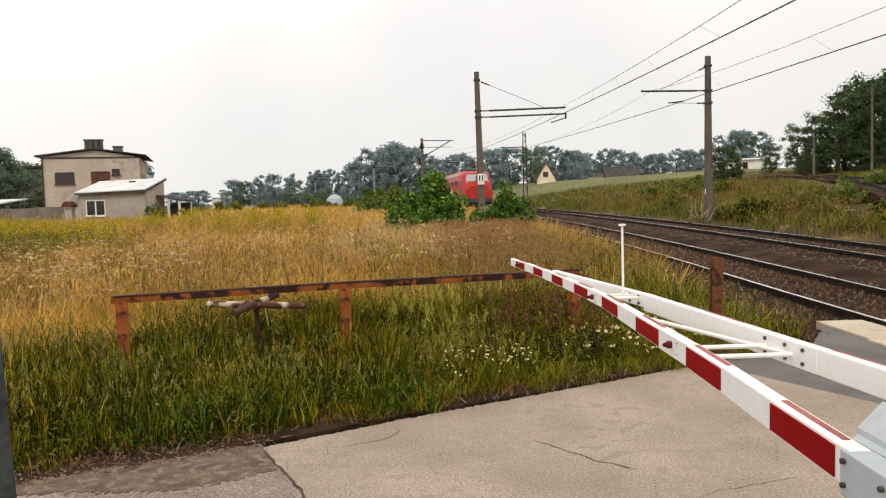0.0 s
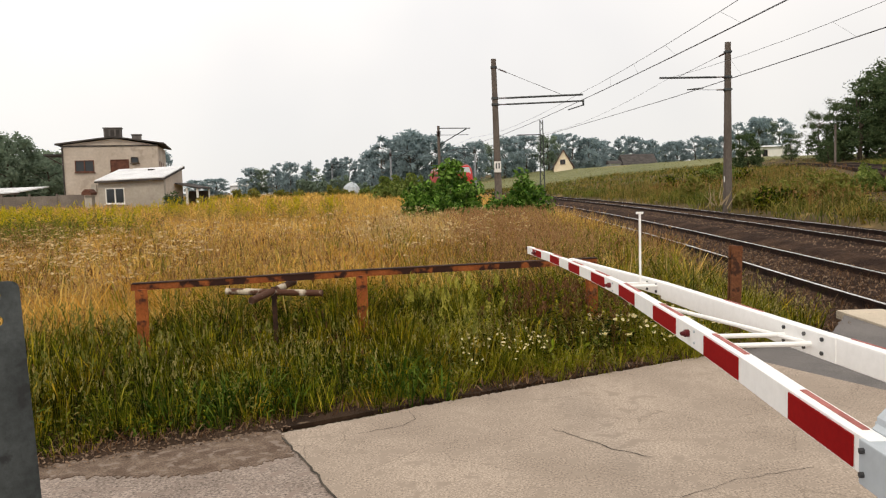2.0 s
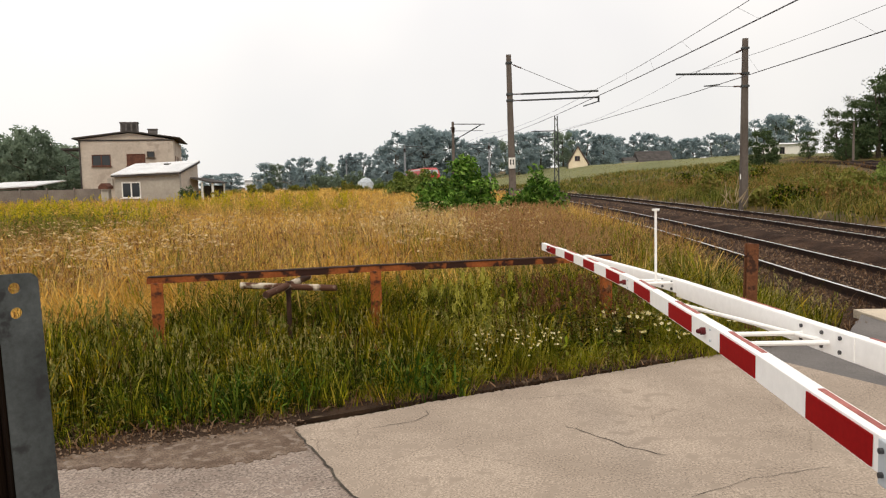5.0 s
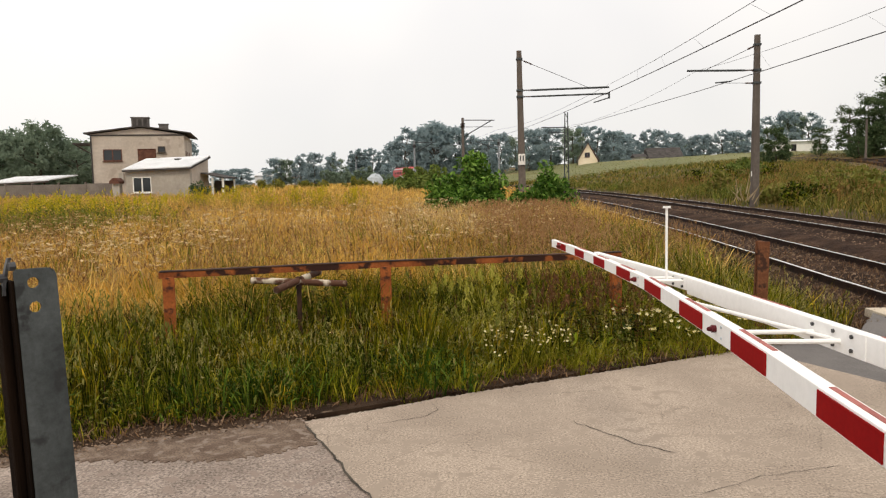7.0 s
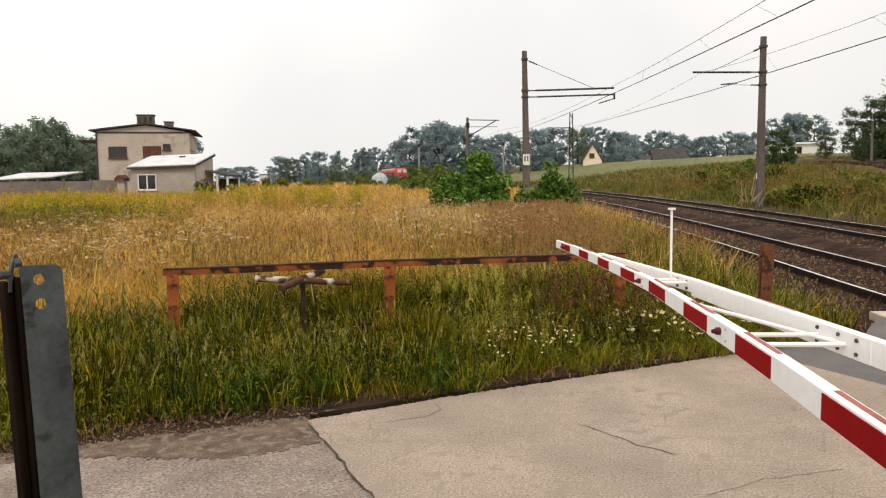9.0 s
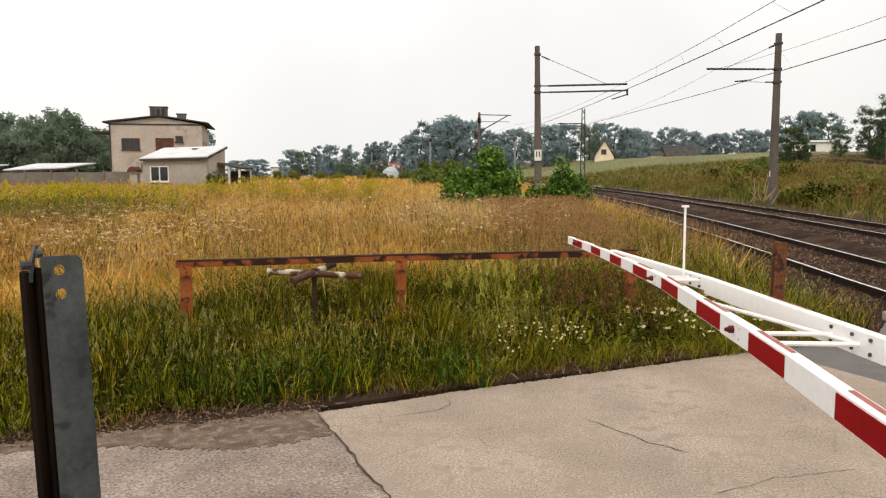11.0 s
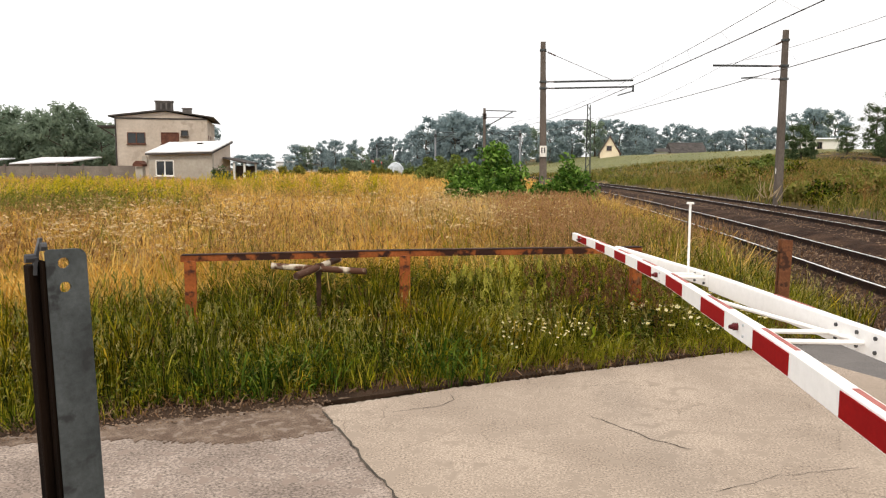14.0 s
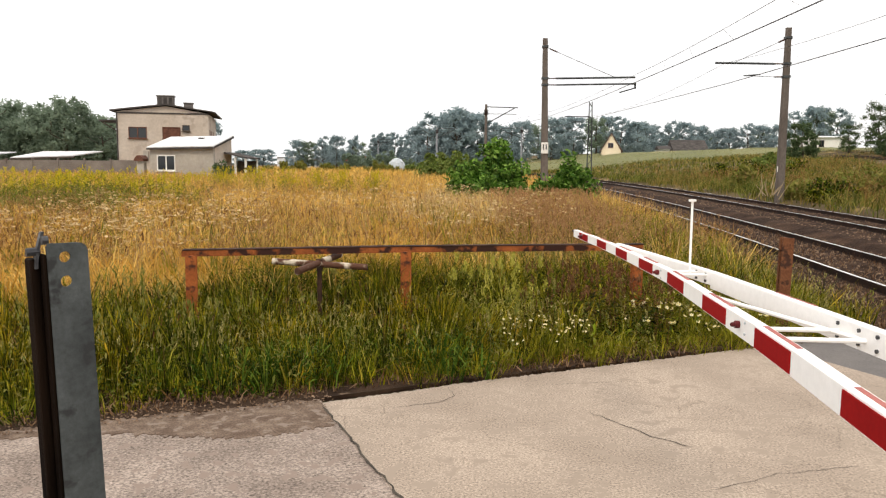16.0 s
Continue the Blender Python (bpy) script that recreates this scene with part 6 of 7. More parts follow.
tufts("olive_tufts", rg, p, hh, 24, 0.0036, 0.05, 0.7, L["olive"], "yellowish green tufts of grass near the barrier")
p = np.concatenate([scatter(rg, 900, -7, 5.2, 3.0, 10.5, keep=lambda x, y: (edge_v(x, y) < 2.4) & (patchy(x, y, 0.28, 4.0) > 0.60)), clumps(rg, 24, 5, -2.6, 0.1, 5.0, 6.8, 0.14, keep=lambda x, y: edge_v(x, y) < 0.9)])
tufts("broad_grass", rg, p, np.full(len(p), 0.30) * (1 - 0.3 * smooth01((p[:, 0] - 0.5) / 2.5)), 11, 0.0060, 0.05, 1.1, L["lush"], "broad-bladed lush green grass")

p = scatter(rg, 24000, -7, 5.2, 3.0, 11.0, keep=lambda x, y: (edge_v(x, y) < 2.6) & (rg.random(len(x)) < 0.3 + patchy(x, y, 0.4, 9.0)) & (rg.random(len(x)) > 0.7 * smooth01((x + 0.6) / 1.0)))
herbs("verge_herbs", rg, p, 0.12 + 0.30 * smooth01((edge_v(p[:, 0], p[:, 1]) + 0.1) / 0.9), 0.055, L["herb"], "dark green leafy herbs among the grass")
p = clumps(rg, 34, 7, -2.8, 0.2, 4.8, 6.8, 0.16, keep=lambda x, y: edge_v(x, y) < 0.9)
herbs("lush_herbs", rg, p, np.full(len(p), 0.26), 0.075, L["lush"], "bright green leafy weeds near the road edge", 12)
p = scatter(rg, 4200, -6.0, 3.6, 4.5, 10.0, keep=lambda x, y: (edge_v(x, y) < 2.4) & (patchy(x, y, 0.3, 1.5) > 0.60))
herbs("pale_herbs", rg, p, np.full(len(p), 0.46), 0.06, L["weed"], "pale yellow-green leafy weeds", 12)
p = scatter(rg, 13000, -7, 5, 3.0, 10.5, keep=lambda x, y: (edge_v(x, y) < 0.45))
blades("dry_edge_grass", rg, p, np.full(len(p), 0.15), np.full(len(p), 0.005), 1.6, L["rusty"], "dry trampled grass at the road edge")
p = scatter(rg, 11000, -7, 5, 3.5, 11.5, keep=lambda x, y: (edge_v(x, y) > 0.3) & (edge_v(x, y) < 3.5))
heads("seed_grass", rg, p, 0.28 + 0.22 * patchy(p[:, 0], p[:, 1], 0.35, 4.1), 0.013, L["tan"], "greenish seed heads above the green grass", 8, 0.0016)
p = scatter(rg, 2600, -7, 5, 3.5, 11.5, keep=lambda x, y: (edge_v(x, y) > 0.5) & (edge_v(x, y) < 3.5) & (patchy(x, y, 0.5, 7) > 0.55))
heads("tall_weeds", rg, p, np.full(len(p), 0.55), 0.035, L["weed"], "yellow-green leafy weeds by the fence", 9, 0.003)
# meadow behind the fence
p = scatter(rg, 42000, -9, 3.6, 7.0, 19.0, (9.0, 0.75), keep=lambda x, y: (edge_v(x, y) > 2.2) & (rg.random(len(x)) < 0.3 + patchy(x, y, 1.6, 1.0)) & (drift(x, y) < 0.1) & (rg.random(len(x)) > 0.7 * smooth01((x + 1.2) / 1.4)))
blades("dry_grass", rg, p, np.full(len(p), 0.60), np.full(len(p), 0.0050), 0.95, L["straw"], "dry straw-coloured meadow grass")
p = scatter(rg, 5600, -9, 3.2, 7.2, 24.0, (9.0, 0.8), keep=lambda x, y: (edge_v(x, y) > 2.1) & (rg.random(len(x)) < 0.25 + patchy(x, y, 1.2, 2.7)) & (drift(x, y) < 0.1) & (rg.random(len(x)) > 0.8 * smooth01((x + 1.2) / 1.4)))
tufts("dry_tufts", rg, p, 0.42 + 0.34 * patchy(p[:, 0], p[:, 1], 0.7, 5.2), 13, 0.0062, 0.07, 1.0, L["straw"], "arching tufts of dry straw-coloured grass")
p = scatter(rg, 34000, -9, 3.6, 6.8, 26.0, (9.0, 0.85), keep=lambda x, y: (edge_v(x, y) > 1.9) & (rg.random(len(x)) > 0.6 * smooth01((x + 1.2) / 1.4)))
blades("matted_thatch", rg, p, np.full(len(p), 0.30), np.full(len(p), 0.009), 2.3, L["straw"], "flattened dry thatch under the meadow grass")
p = scatter(rg, 26000, -9, 0.6, 6.6, 13.0, (9.0, 0.75), keep=lambda x, y: (edge_v(x, y) > 1.8) & (rg.random(len(x)) < 1.4 - smooth01((y - 6.6) / 4.5 - 0.25 * patchy(x, y, 0.8, 1.2)) * 1.25 - 0.5 * patchy(x, y, 0.9, 5.0)))
blades("mixed_green_grass", rg, p, 0.42 + 0.10 * smooth01((p[:, 1] - 8.0) / 2.0), np.full(len(p), 0.0055), 0.9, L["green"], "green grass thinning out into the meadow")
p = scatter(rg, 14000, -0.9, 4.0, 8.6, 24.0, keep=lambda x, y: (edge_v(x, y) > 2.0) & (rg.random(len(x)) < 0.25 + patchy(x, y, 0.8, 3.9)))
blades("rank_grass", rg, p, np.full(len(p), 0.52), np.full(len(p), 0.0065), 0.9, L["bank"], "olive-brown rank grass towards the track")
p = scatter(rg, 16000, -10, 0.0, 9.0, 30.0, (9.0, 0.8), keep=lambda x, y: (patchy(x, y, 2.1, 4.8) > 0.58) & (rg.random(len(x)) < 0.25 + patchy(x, y, 0.5, 1.8)))
blades("olive_meadow_grass", rg, p, np.full(len(p), 0.60), np.full(len(p), 0.0070), 0.8, L["weed"], "patches of olive green grass in the dry meadow")
p = scatter(rg, 9000, -10, 0.0, 8.6, 26.0, (9.0, 0.8), keep=lambda x, y: (edge_v(x, y) > 2.2) & (patchy(x, y, 1.7, 7.7) > 0.60))
heads("brown_haze_grass", rg, p, np.full(len(p), 0.68), 0.020, L["rusty"], "rust-brown haze of bent grass in the meadow", 7, 0.0014)
p = scatter(rg, 26000, -3.4, 1.9, 6.8, 9.6, keep=lambda x, y: (y > 7.72 + 0.27 * x) & (y < 8.9 + 0.27 * x + 0.5 * patchy(x, y, 0.5, 1.0)) & (rg.random(len(x)) < (0.25 + patchy(x, y, 0.5, 3.3)) * smooth01((x + 3.4) / 1.6)))
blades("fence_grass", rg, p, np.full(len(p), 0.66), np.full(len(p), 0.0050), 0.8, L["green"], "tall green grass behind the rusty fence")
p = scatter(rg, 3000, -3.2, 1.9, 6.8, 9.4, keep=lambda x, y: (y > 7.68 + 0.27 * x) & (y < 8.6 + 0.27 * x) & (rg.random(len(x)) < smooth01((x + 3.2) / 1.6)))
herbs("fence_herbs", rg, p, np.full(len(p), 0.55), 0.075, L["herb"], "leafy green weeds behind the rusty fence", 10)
p = clumps(rg, 70, 7, -9.0, 3.2, 8.5, 22.0, 0.22, keep=lambda x, y: edge_v(x, y) > 2.4)
tufts("green_meadow_tufts", rg, p, np.full(len(p), 0.66), 14, 0.0065, 0.05, 0.6, L["olive"], "green tufts standing in the dry meadow")
p = scatter(rg, 11000, -10, 3.8, 8.0, 24.0, (9.0, 0.8), keep=lambda x, y: (edge_v(x, y) > 2.4) & (patchy(x, y, 1.3, 3.0) > 0.40))
heads("meadow_seed_heads", rg, p, np.full(len(p), 0.80), 0.022, L["seed"], "reddish brown seed heads of meadow grass", 6, 0.0016)
p = scatter(rg, 6000, -3, 4.2, 10.0, 23.0, keep=lambda x, y: (x > 0.2 - 0.06 * (y - 10)) & (x < 1.9 + 0.03 * (y - 10)))
heads("reed_grass", rg, p, np.full(len(p), 0.82), 0.028, L["seed"], "tall brownish reed grass near the track", 8, 0.002)
p = scatter(rg, 17000, 1.2, 5.2, 8.5, 26.0, keep=lambda x, y: (rg.random(len(x)) < 0.4 + patchy(x, y, 0.6, 2.2)))
blades("track_side_grass", rg, p, np.full(len(p), 0.62), np.full(len(p), 0.007), 0.9, L["green"], "rank green grass beside the ballast")
p = scatter(rg, 5000, -2.6, 0.2, 17.0, 27.0, keep=lambda x, y: np.abs(x + 1.3) < 1.4)
blades("bleached_grass", rg, p, np.full(len(p), 0.8), np.full(len(p), 0.008), 0.5, L["pale"], "bleached tall grass before the bush")
# middle and far meadow
p = scatter(rg, 56000, -16, 4.0, 18.0, 48.0, (18.0, 0.95), keep=lambda x, y: rg.random(len(x)) < (0.35 + patchy(x, y, 3.0, 1.0)) * np.where(drift(x, y) > 0, 0.03, 1.0))
blades("dry_meadow", rg, p, np.full(len(p), 0.75), 0.0100 + 0.00042 * (p[:, 1] - 18), 0.7, L["straw"], "dry orange-brown meadow grass")
p = scatter(rg, 11000, -16, 4.0, 20.0, 52.0, (18.0, 0.95), keep=lambda x, y: (patchy(x, y, 2.2, 6.0) > 0.42) & (drift(x, y) < 0))
heads("meadow_seed_heads", rg, p, np.full(len(p), 0.82), 0.036, L["seed"], "reddish brown seed heads of meadow grass", 4, 0.003)
p = scatter(rg, 40000, -28, 9.0, 46.0, 112.0, (40.0, 0.95), keep=lambda x, y: (x < track_x(y) - 2.5) & (rg.random(len(x)) < 0.3 + patchy(x, y, 6.0, 1.0)))
blades("far_dry_meadow", rg, p, np.full(len(p), 0.75), np.full(len(p), 0.045), 0.7, L["straw"], "dry meadow grass farther out")
p = scatter(rg, 13000, -28, 4.0, 30.0, 110.0, (40.0, 0.95), keep=lambda x, y: (x < track_x(y) - 2.5) & (patchy(x, y, 5.0, 9.0) > 0.62))
blades("far_green_meadow", rg, p, np.full(len(p), 0.65), np.full(len(p), 0.030), 0.7, L["weed"], "green tufts in the far meadow")
# goldenrod: a wide drift before the yard wall and single clumps
p = scatter(rg, 5200, -34, -6.0, 16.0, 40.0, keep=lambda x, y: (drift(x, y) > 0.12) & (rg.random(len(x)) < 0.12 + smooth01((y - 21) / 7)) & (patchy(x, y, 0.9, 5.5) > 0.42))
heads("goldenrod", rg, p, 0.85 + 0.45 * patchy(p[:, 0], p[:, 1], 0.9, 3.1), 0.08, L["gold"], "yellow goldenrod before the yard wall", 8, 0.005)
p = scatter(rg, 15000, -34, -6.0, 16.0, 40.0, keep=lambda x, y: drift(x, y) > 0.0)
herbs("goldenrod_leaves", rg, p, 0.62 + 0.5 * patchy(p[:, 0], p[:, 1], 0.9, 3.1), 0.13, L["goldleaf"], "yellow-green goldenrod foliage", 10)
p = scatter(rg, 2500, -36, -14.5, 38.0, 47.0, keep=lambda x, y: patchy(x, y, 2.2, 2.5) > 0.55)
heads("goldenrod", rg, p, 0.45 + 0.5 * patchy(p[:, 0], p[:, 1], 0.9, 3.1), 0.075, L["gold"], "yellow goldenrod along the yard wall", 8, 0.006)
for cx, cy, wd in ((-10.1, 31.0, 0.55), (-8.1, 28.3, 0.5), (-7.6, 31.0, 0.4), (-6.1, 28.6, 0.45), (-4.8, 28.4, 0.4), (-12.3, 33.0, 0.5)):
    k = 130
    px_, py_ = rg.normal(cx, wd * 0.45, k), rg.normal(cy, wd * 0.9, k)
    p = np.stack([px_, py_, ground_z(px_, py_)], 1)
    hc = np.exp(-((px_ - cx) / wd) ** 2)
    stem = herbs("goldenrod_leaves", rg, p, 0.70 + 0.40 * hc, 0.13, L["weed"], "leafy clump of goldenrod in the dry meadow", 9)
    few = k // 2
    heads("goldenrod", rg, p[:few], (0.80 + 0.40 * hc)[:few], 0.055, L["gold"], "clump of yellow-green goldenrod", 8, 0.004)
# green upright tufts and reddish haze grass in the near meadow
p = scatter(rg, 3500, -9.0, 2.0, 9.5, 20.0, (11.0, 0.7), keep=lambda x, y: patchy(x, y, 0.55, 8.2) > 0.66)
blades("upright_tufts", rg, p, np.full(len(p), 0.84), np.full(len(p), 0.009), 0.35, L["bank"], "upright olive tufts in the dry meadow")
p = scatter(rg, 9000, -8.0, 3.0, 8.0, 16.0, (9.0, 0.7), keep=lambda x, y: (edge_v(x, y) > 2.0) & (patchy(x, y, 1.1, 4.4) > 0.56))
heads("haze_grass", rg, p, np.full(len(p), 0.78), 0.018, L["rusty"], "fine rust-brown haze of bent grass", 7, 0.0014)
# bank across the tracks
p = scatter(rg, 50000, 9.0, 46.0, 16.0, 75.0, keep=lambda x, y: (x > track_x(y) + FAR + 2.6) & (rg.random(len(x)) < 0.3 + patchy(x, y, 3.0, 2.0)))
blades("bank_grass", rg, p, 0.40 + 0.45 * patchy(p[:, 0], p[:, 1], 1.8, 5.5), np.full(len(p), 0.016), 1.4, L["bank"], "dry brown grass on the bank")
p = scatter(rg, 44000, 9.0, 46.0, 16.0, 80.0, keep=lambda x, y: (x > track_x(y) + FAR + 2.6) & (patchy(x, y, 2.6, 8.0) > 0.45))
blades("bank_weeds", rg, p, 0.35 + 0.5 * patchy(p[:, 0], p[:, 1], 1.3, 1.5), np.full(len(p), 0.018), 1.5, L["bank"], "green and ochre weeds on the bank")
p = scatter(rg, 34000, -4.0, 75.0, 68.0, 126.0, keep=lambda x, y: (x > track_x(y) + FAR + 2.6) & (rg.random(len(x)) < 0.2 + patchy(x, y, 4.0, 3.0)))
blades("upper_bank_grass", rg, p, (0.35 + 0.5 * patchy(p[:, 0], p[:, 1], 3.1, 2.5)) * (1 - 0.7 * smooth01((p[:, 0] / p[:, 1] - 0.34) / 0.08)), np.full(len(p), 0.040), 1.6, L["bank"], "rank brown and green grass on the upper bank")
p = scatter(rg, 5000, 9.0, 46.0, 16.0, 70.0, keep=lambda x, y: (x > track_x(y) + FAR + 2.8) & (patchy(x, y, 2.0, 5.0) > 0.5))
heads("bank_seed_heads", rg, p, np.full(len(p), 0.95), 0.05, L["seed"], "brown seed heads on the bank", 5, 0.004)
fu, fv = np.meshgrid(np.linspace(14, 120, 70), np.linspace(122, 216, 60))
fx_, fy_ = track_x(fv) + fu, fv
sheet = np.stack([fx_, fy_, ground_z(fx_, fy_) + 0.05], -1).reshape(-1, 3)
fi = np.arange(60 * 70).reshape(60, 70)
field = raw("field", sheet.tolist(), np.stack([fi[:-1, :-1], fi[:-1, 1:], fi[1:, 1:], fi[1:, :-1]], -1).reshape(-1, 4).tolist(), M["turf"])
field.data.polygons.foreach_set("use_smooth", [True] * len(field.data.polygons))
tagged(field, "pale green mown field rising to the houses", "field", kind="structure")
p = scatter(rg, 20000, -10.0, 110.0, 118.0, 215.0, keep=lambda x, y: x > track_x(y) + FAR + 4)
blades("far_field", rg, p, np.full(len(p), 0.26), np.full(len(p), 0.05), 2.4, L["field"], "short pale green grass on the rising field")
# flowers
def daisies(name, p, h, r, label):
    n = len(p)
    top = p + np.array([0, 0, 1.0]) * (h * (0.6 + 0.6 * rg.random(n)))[:, None] + rg.normal(size=(n, 3)) * 0.02
    v, f = [], []
    v2, f2 = [], []
    ang = np.arange(10) * 0.6283
    for c in top:
        nrm = Vector((rg.normal() * 0.5, -0.5 + rg.normal() * 0.4, 1.0)).normalized()
        a = nrm.orthogonal().normalized()
        b = nrm.cross(a)
        c = Vector(c)
        i = len(v)
        for k, t in enumerate(ang):
            q = r * (1.0 if k % 2 else 0.72)
            v.append(c + a * math.cos(t) * q + b * math.sin(t) * q)
        f.append(list(range(i, i + 10)))
        j = len(v2)
        for t in ang[::2]:
            v2.append(c + nrm * 0.002 + a * math.cos(t) * r * 0.3 + b * math.sin(t) * r * 0.3)
        v2.append(c + nrm * 0.006)
        f2 += [[j + k, j + (k + 1) % 5, j + 5] for k in range(5)]
    ob = raw(name, v, f, L["petal"])
    tagged(ob, label, "flowers", kind="stuff")
    raw("flower_hearts", v2, f2, L["yolk"], ob)


p = np.concatenate([scatter(rg, 90, 0.0, 0.75, 6.15, 7.0), scatter(rg, 60, 1.3, 2.9, 7.0, 8.6), scatter(rg, 60, 0.4, 3.0, 6.6, 8.8), scatter(rg, 26, -3.5, 0.0, 5.4, 7.6)])
daisies("daisies", p, 0.32, 0.0125, "small white daisies in the green grass")
p = scatter(rg, 110, 1.25, 2.7, 7.0, 8.3)
daisies("daisies", p, 0.34, 0.021, "large white daisies by the road edge")
p = np.concatenate([clumps(rg, n_, 16, x0, x1, y0, y1, sz) for n_, x0, x1, y0, y1, sz in ((15, -6.4, -3.4, 8.6, 11.5, 0.24), (11, -5.6, -2.0, 12.5, 17.0, 0.34), (11, -3.4, -0.4, 14.0, 21.0, 0.42), (8, -9.0, -6.5, 12.0, 18.0, 0.4), (6, -2.5, 0.6, 9.8, 13, 0.25), (3, 0.3, 1.2, 12, 16, 0.3))])
heads("dried_umbels", rg, p, np.full(len(p), 0.98), 0.042, L["umbel"], "dried tan umbels standing in the meadow", 8, 0.003, flat=True)
p = scatter(rg, 4200, -9, 3.0, 9.0, 22.0, (9.0, 0.7), keep=lambda x, y: patchy(x, y, 1.0, 11.0) > 0.60)
herbs("meadow_weeds", rg, p, np.full(len(p), 0.62), 0.07, L["weed"], "green weeds scattered in the dry meadow", 8)
p = scatter(rg, 3000, -26, 3.0, 22.0, 60.0, keep=lambda x, y: patchy(x, y, 2.6, 12.0) > 0.62)
herbs("far_meadow_weeds", rg, p, np.full(len(p), 0.75), 0.16, L["weed"], "green weeds farther out in the dry meadow", 7)
p = scatter(rg, 5200, 9.5, 40.0, 18.0, 60.0, keep=lambda x, y: (x > track_x(y) + FAR + 3) & (patchy(x, y, 2.0, 3.3) > 0.56))
herbs("bank_herbs", rg, p, np.full(len(p), 0.95), 0.15, L["weed"], "leafy green weeds on the bank", 10)
p = scatter(rg, 8000, -9, 3.0, 9.0, 24.0, (9.0, 0.75), keep=lambda x, y: patchy(x, y, 0.8, 14.0) > 0.66)
blades("bleached_tufts", rg, p, np.full(len(p), 0.74), np.full(len(p), 0.007), 0.8, L["pale"], "bleached tufts standing out of the meadow")
p = scatter(rg, 420, -9, 3.0, 8.5, 24.0, (9.0, 0.75))
heads("dock_stalks", rg, p, np.full(len(p), 0.85), 0.028, L["dock"], "dark brown dock stalks in the meadow", 8, 0.003)
p = scatter(rg, 1500, -6.5, 4.5, 4.0, 10.5, keep=lambda x, y: (edge_v(x, y) > 0.3) & (edge_v(x, y) < 3))
heads("brown_stalks", rg, p, np.full(len(p), 0.5), 0.016, L["dock"], "brown seed stalks among the green grass", 6, 0.002)
px_, py_ = -0.52 + 0.75 * rg.random(22), 7.05 + 0.35 * rg.random(22)
p = np.stack([px_, py_, ground_z(px_, py_)], 1)
herbs("tall_yellow_weeds", rg, p, np.full(len(p), 0.62), 0.050, L["yellow_weed"], "tall pale yellow-green weeds before the fence", 60)
heads("weed_spires", rg, p, np.full(len(p), 0.72), 0.030, L["yellow_weed"], "fuzzy pale tops of the tall weeds", 26, 0.004)
px_, py_ = rg.normal(1.0, 0.40, 170), rg.normal(7.45, 0.20, 170)
p = np.stack([px_, py_, ground_z(px_, py_)], 1)
heads("dock_clump", rg, p, np.full(len(p), 0.66), 0.024, L["dock"], "dark brown seeding dock by the fence", 12, 0.003)
herbs("dock_leaves", rg, p, np.full(len(p), 0.50), 0.09, L["herb"], "dark green dock leaves by the fence", 10)
# ragged weeds on the shoulder of the ballast and rust-brown drifts on the bank
n_ = 6500
y_ = 6.8 + 15 * rg.random(n_)
x_ = track_x(y_) - 1.55 - 1.2 * rg.random(n_) ** 0.8
ok = (rg.random(n_) < 0.15 + 1.1 * patchy(x_, y_, 0.4, 3.7)) & (edge_v(x_, y_) > 0.75) & (x_ < track_x(y_) - 1.6)
p = np.stack([x_, y_, ground_z(x_, y_) - 0.01], 1)[ok]
blades("shoulder_grass", rg, p, 0.20 + 0.25 * patchy(p[:, 0], p[:, 1], 0.5, 1.2), np.full(len(p), 0.006), 1.0, L["green"], "ragged green grass on the ballast shoulder")
k = len(p) // 7
herbs("shoulder_weeds", rg, p[:k], np.full(k, 0.34), 0.07, L["herb"], "leafy weeds on the ballast shoulder", 10)
heads("shoulder_stalks", rg, p[k:2 * k], np.full(k, 0.5), 0.02, L["tan"], "seeding weeds beside the track", 7, 0.002)
p = scatter(rg, 8000, 9.0, 44.0, 16.0, 66.0, keep=lambda x, y: (x > track_x(y) + FAR + 2.8) & (patchy(x, y, 1.7, 6.6) > 0.58))
heads("bank_dock", rg, p, np.full(len(p), 1.0), 0.045, L["rusty"], "rust-brown dock and bent grass on the bank", 8, 0.004)
p = scatter(rg, 3000, 9.0, 40.0, 18.0, 60.0, keep=lambda x, y: (x > track_x(y) + FAR + 3) & (patchy(x, y, 1.5, 2.1) > 0.60))
herbs("bank_bramble", rg, p, np.full(len(p), 1.0), 0.16, L["herb"], "dark green brambles on the bank", 12)
p = scatter(rg, 2600, -0.6, 3.0, 14.5, 22.0, keep=lambda x, y: (x > 0.1 + 0.04 * (y - 15)) & (patchy(x, y, 0.5, 9.3) > 0.45))
heads("tall_reed_grass", rg, p, (0.72 + 0.22 * patchy(p[:, 0], p[:, 1], 0.5, 0.8)) * (1 - 0.3 * smooth01((p[:, 0] - 1.6) / 1.2)), 0.026, L["seed"], "tall reddish reed grass before the leafy bush", 8, 0.003)
p = scatter(rg, 3600, -0.6, 4.0, 12.0, 23.0, keep=lambda x, y: (x > 0.1 + 0.04 * (y - 15)) & (x < track_x(y) - 1.9) & (patchy(x, y, 0.5, 2.3) > 0.40))
blades("tall_reed_leaves", rg, p, np.full(len(p), 0.66), np.full(len(p), 0.009), 0.7, L["green"], "green leaves of the tall reed grass")
p = scatter(rg, 900, 0.2, 3.4, 6.2, 9.6, keep=lambda x, y: (edge_v(x, y) > 0.3) & (patchy(x, y, 0.3, 5.1) > 0.56))
herbs("pale_herbs", rg, p, np.full(len(p), 0.40), 0.055, L["weed"], "pale yellow-green leafy weeds near the barrier", 14)


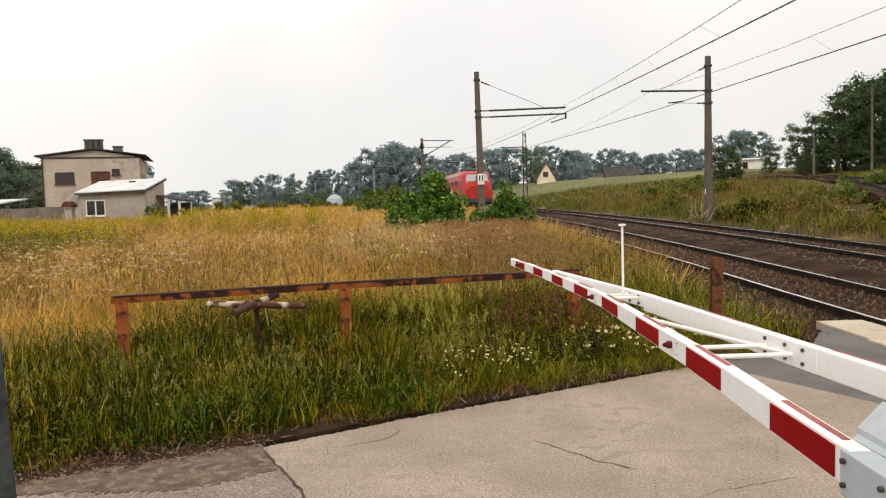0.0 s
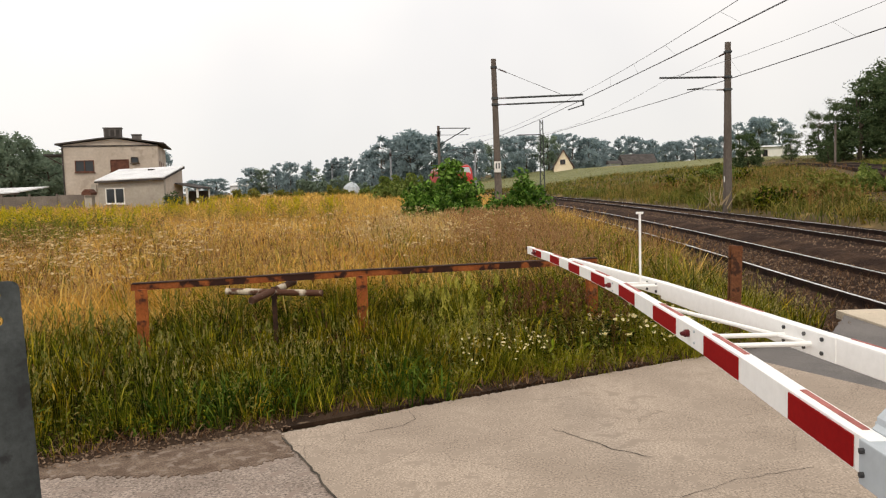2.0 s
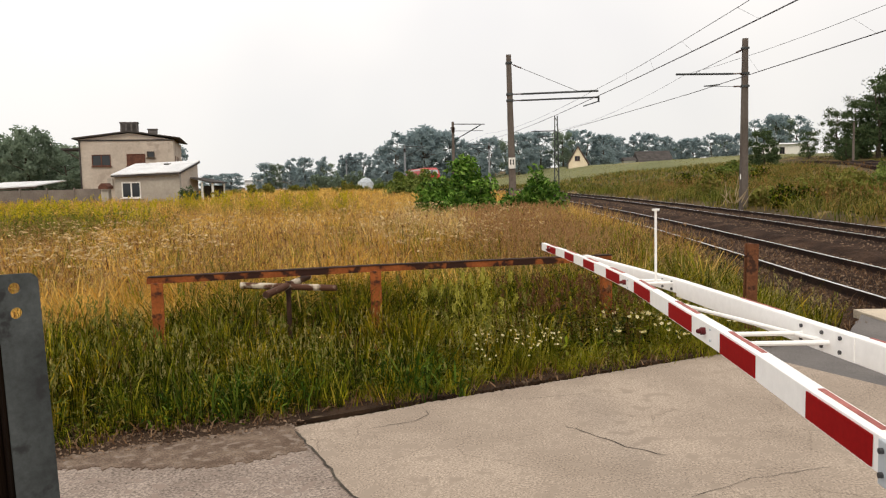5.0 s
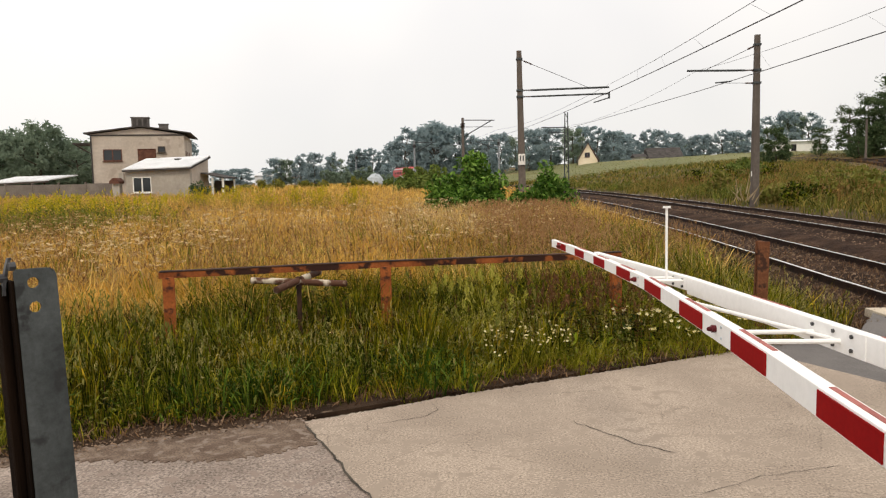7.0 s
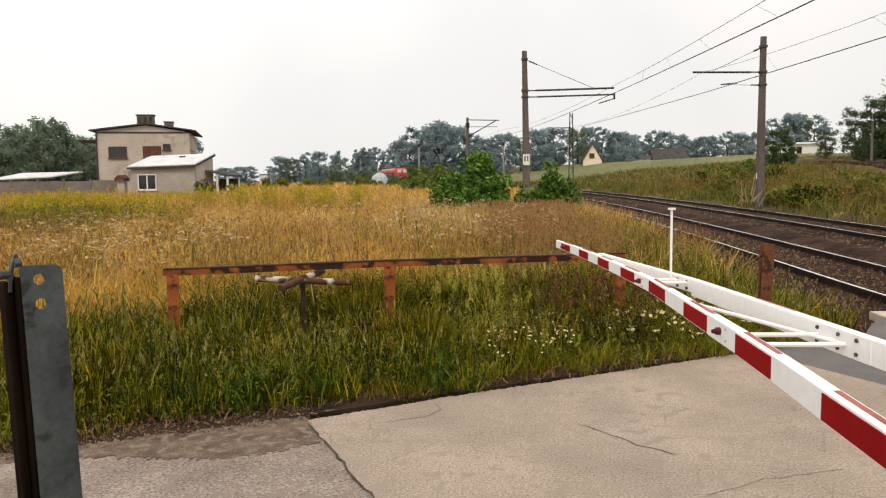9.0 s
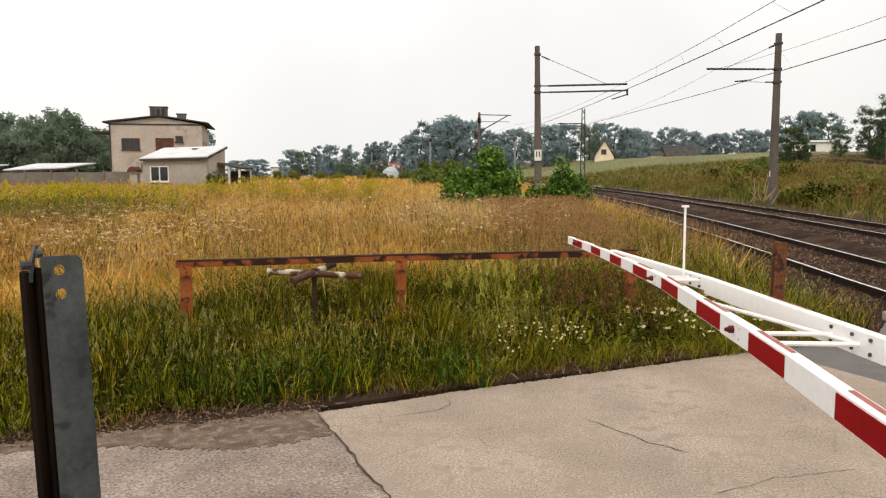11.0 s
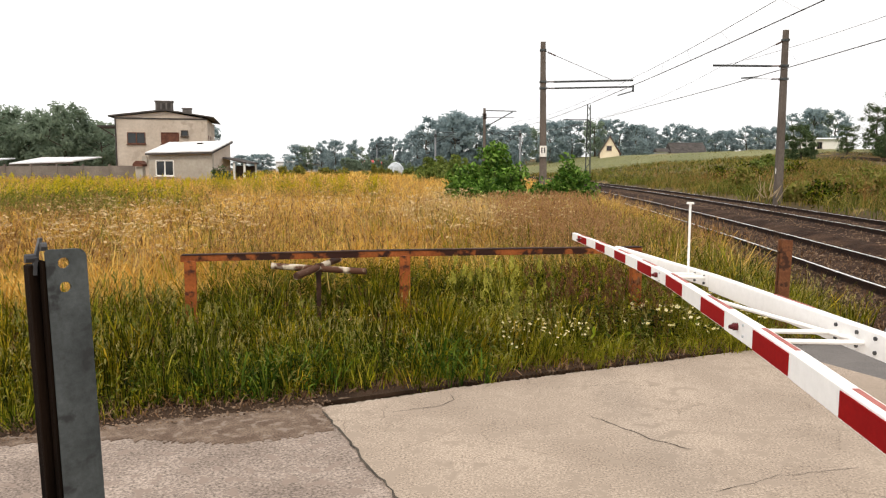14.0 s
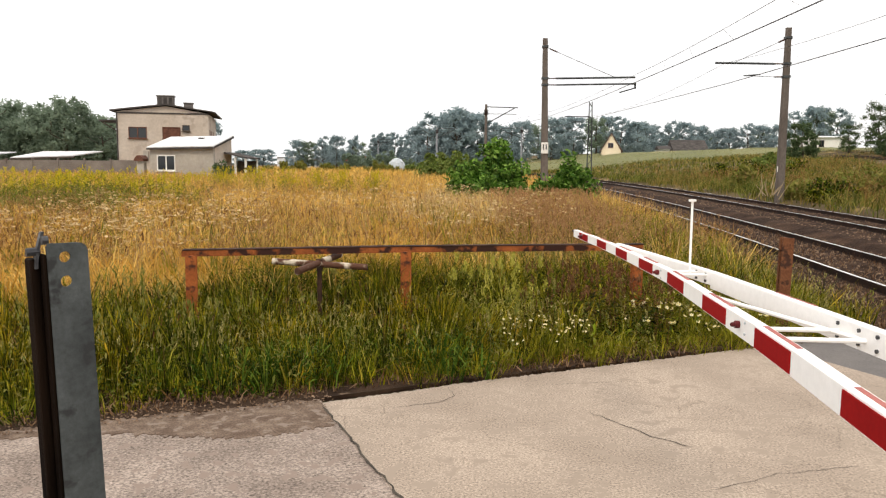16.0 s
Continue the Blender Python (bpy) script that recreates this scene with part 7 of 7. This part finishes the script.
# ---- small pieces of the railway and road ----
sm = sleeper_mesh()
for bed, off, dz in tracks:
    far_v, far_f = [], []
    for i in range(int((300 + 20) / 0.62)):
        y = -20 + i * 0.62
        if 1.8 < y < 9.3 and off == 0:
            continue
        s = -(y - 25) / 440.0
        nrm = Vector((1, -s, 0)).normalized()
        c = Vector((track_x(y), y, float(rail_z(y)) + dz - 0.135)) + nrm * off
        if 5 < y < 75:
            ob = new("sleeper", sm)
            ob.parent = bed
            ob.matrix_world = pose(c.x, c.y, c.z, 0, 0, math.degrees(math.atan2(nrm.y, nrm.x)))
        else:
            t = Vector((-nrm.y, nrm.x, 0))
            k = len(far_v)
            far_v += [c + nrm * (1.3 * a) + t * (0.12 * b) for a, b in ((-1, -1), (1, -1), (1, 1), (-1, 1))]
            far_f.append((k, k + 1, k + 2, k + 3))
    tagged(raw("far_sleepers", far_v, far_f, M["sleeper"], bed), kind="stuff")

# crossing panels between and beside the rails
for a, b in ((-1.42, -0.86), (-0.62, 0.62), (0.86, 1.42)):
    for i in range(6):
        y0 = 9.40 - 1.22 * (i + 1)
        part("crossing_panel", bx(track_x(y0 + 0.6) + a, track_x(y0 + 0.6) + b, y0 + 0.008, y0 + 1.212, -0.14, 0.020, bevel=0.008), M["panel"], tracks[0][0], "tan concrete crossing panel")

# loose ballast stones
rs = np.random.default_rng(55)
n = 15000
y = 8.5 + 46 * rs.random(n) ** 1.35
u = np.where(rs.random(n) < 0.55, -2.3 + 4.4 * rs.random(n), FAR - 2.2 + 4.4 * rs.random(n))
keep = np.abs(np.abs(u) - 0.755) > 0.07
y, u = y[keep], u[keep]
x = track_x(y) + u
w_ = np.where(u < FAR / 2, u, u - FAR)
zz = rail_z(y) + np.where(u < FAR / 2, 0, 0.12) - np.interp(np.abs(w_), [0, 1.35, 1.75, 3.3], [0.115, 0.115, 0.145, 0.44])
octa = np.array([[1, 0, 0], [0, 1, 0], [-1, 0, 0], [0, -1, 0], [0, 0, 0.8], [0, 0, -0.5]], float)
of = np.array([[0, 1, 4], [1, 2, 4], [2, 3, 4], [3, 0, 4], [1, 0, 5], [2, 1, 5], [3, 2, 5], [0, 3, 5]])
v = octa[None] * (0.013 + 0.019 * rs.random((len(x), 1, 1))) * (0.6 + 0.8 * rs.random((len(x), 6, 1)))
v = v + np.stack([x, y, zz], 1)[:, None]
f = (np.arange(len(x))[:, None, None] * 6 + of[None]).reshape(-1, 3)
st = raw("ballast_stones", v.reshape(-1, 3).tolist(), f.tolist(), M["stone"])
tagged(st, "loose brown ballast stones between the rails", "stones", kind="stuff")
# dry litter on ballast and at the road edge
lv = np.concatenate([np.stack([track_x(yy) + uu, yy, rail_z(yy) - 0.125 - 0.18 * np.clip(np.abs(uu) - 1.8, 0, 2)], 1) for yy, uu in ((8.6 + 22 * rs.random(5000) ** 1.6, -2.6 + 3.4 * rs.random(5000)),)])
blades("dry_litter", rs, lv, np.full(len(lv), 0.10), np.full(len(lv), 0.006), 2.2, L["litter"], "dry stalks littering the ballast", "litter")
q = rs.random((3600, 2))
lp = np.array([list(lane(-6 + 11 * a, -0.20 + 0.05 * a + 0.55 * b ** 0.8)) for a, b in q])
lp[:, 2] = 0.012
blades("edge_litter", rs, lp, np.full(len(lp), 0.06), np.full(len(lp), 0.005), 2.4, L["litter"], "dry bits along the road edge", "litter")
# gravel on the old asphalt and along its edge
n = 2600
uu, vv = -7 + 7.1 * rs.random(n), -0.30 + 0.45 * rs.random(n) ** 1.3
base = np.array([list(lane(a, b)) for a, b in zip(uu, vv)])
v = octa[None] * (0.004 + 0.010 * rs.random((n, 1, 1)) ** 2) * (0.6 + 0.8 * rs.random((n, 6, 1))) + base[:, None] + np.array([0, 0, 0.012])
f = (np.arange(n)[:, None, None] * 6 + of[None]).reshape(-1, 3)
tagged(raw("road_gravel", v.reshape(-1, 3).tolist(), f.tolist(), M["stone"]), "loose gravel along the road edge", "gravel", kind="stuff")

# siding on the rise: two rails on a ballast strip
side = [Vector((41.5, 97, 3.45)), Vector((39.3, 85, 3.03)), Vector((36.8, 75, 2.80)), Vector((32.7, 62, 2.27)), Vector((28.9, 50, 1.87)), Vector((24, 40, 1.55)), Vector((19, 28, 0.9))]
fine = []
for a, b in zip(side[:-1], side[1:]):
    for i in range(6):
        q_ = a.lerp(b, i / 6)
        q_.z = max(q_.z - 0.15, float(ground_z(q_.x, q_.y)) + 0.10)
        fine.append(q_)
side = fine
siding = tagged(new("siding_track"), "old siding track curving on the rise", "railway track", kind="structure")
bm = bmesh.new()
for a, b in zip(side[:-1], side[1:]):
    beam(bm, a, b, 3.0, 0.6)
part("ballast_bed", bm, M["ballast"], siding)
for s in (-0.75, 0.75):
    bm = bmesh.new()
    for a, b in zip(side[:-1], side[1:]):
        d = (b - a).normalized()
        o = Vector((d.y, -d.x, 0)) * s + Vector((0, 0, 0.16))
        beam(bm, a + o, b + o, 0.07, 0.16)
    part("rail", bm, M["rail_rust_shade"], siding, "rusty rail")


def motions():
    # the locomotive's rear end along the near track, in seconds and metres
    stations = [(0.0, 74.0), (1.5, 90.0), (3.5, 114.0), (5.0, 132.0), (7.0, 155.0), (9.0, 173.5), (11.5, 195.0), (14.0, 215.0), (16.0, 230.0)]
    rows = []
    for t, y in stations:
        x, z = track_x(y), float(rail_z(y))
        slope = -(y + 9 - 25) / 440.0
        rows.append((t, pose(x, y, z, 0, 0, -math.degrees(math.atan(slope)))))
    walk(engine, rows)


motions()
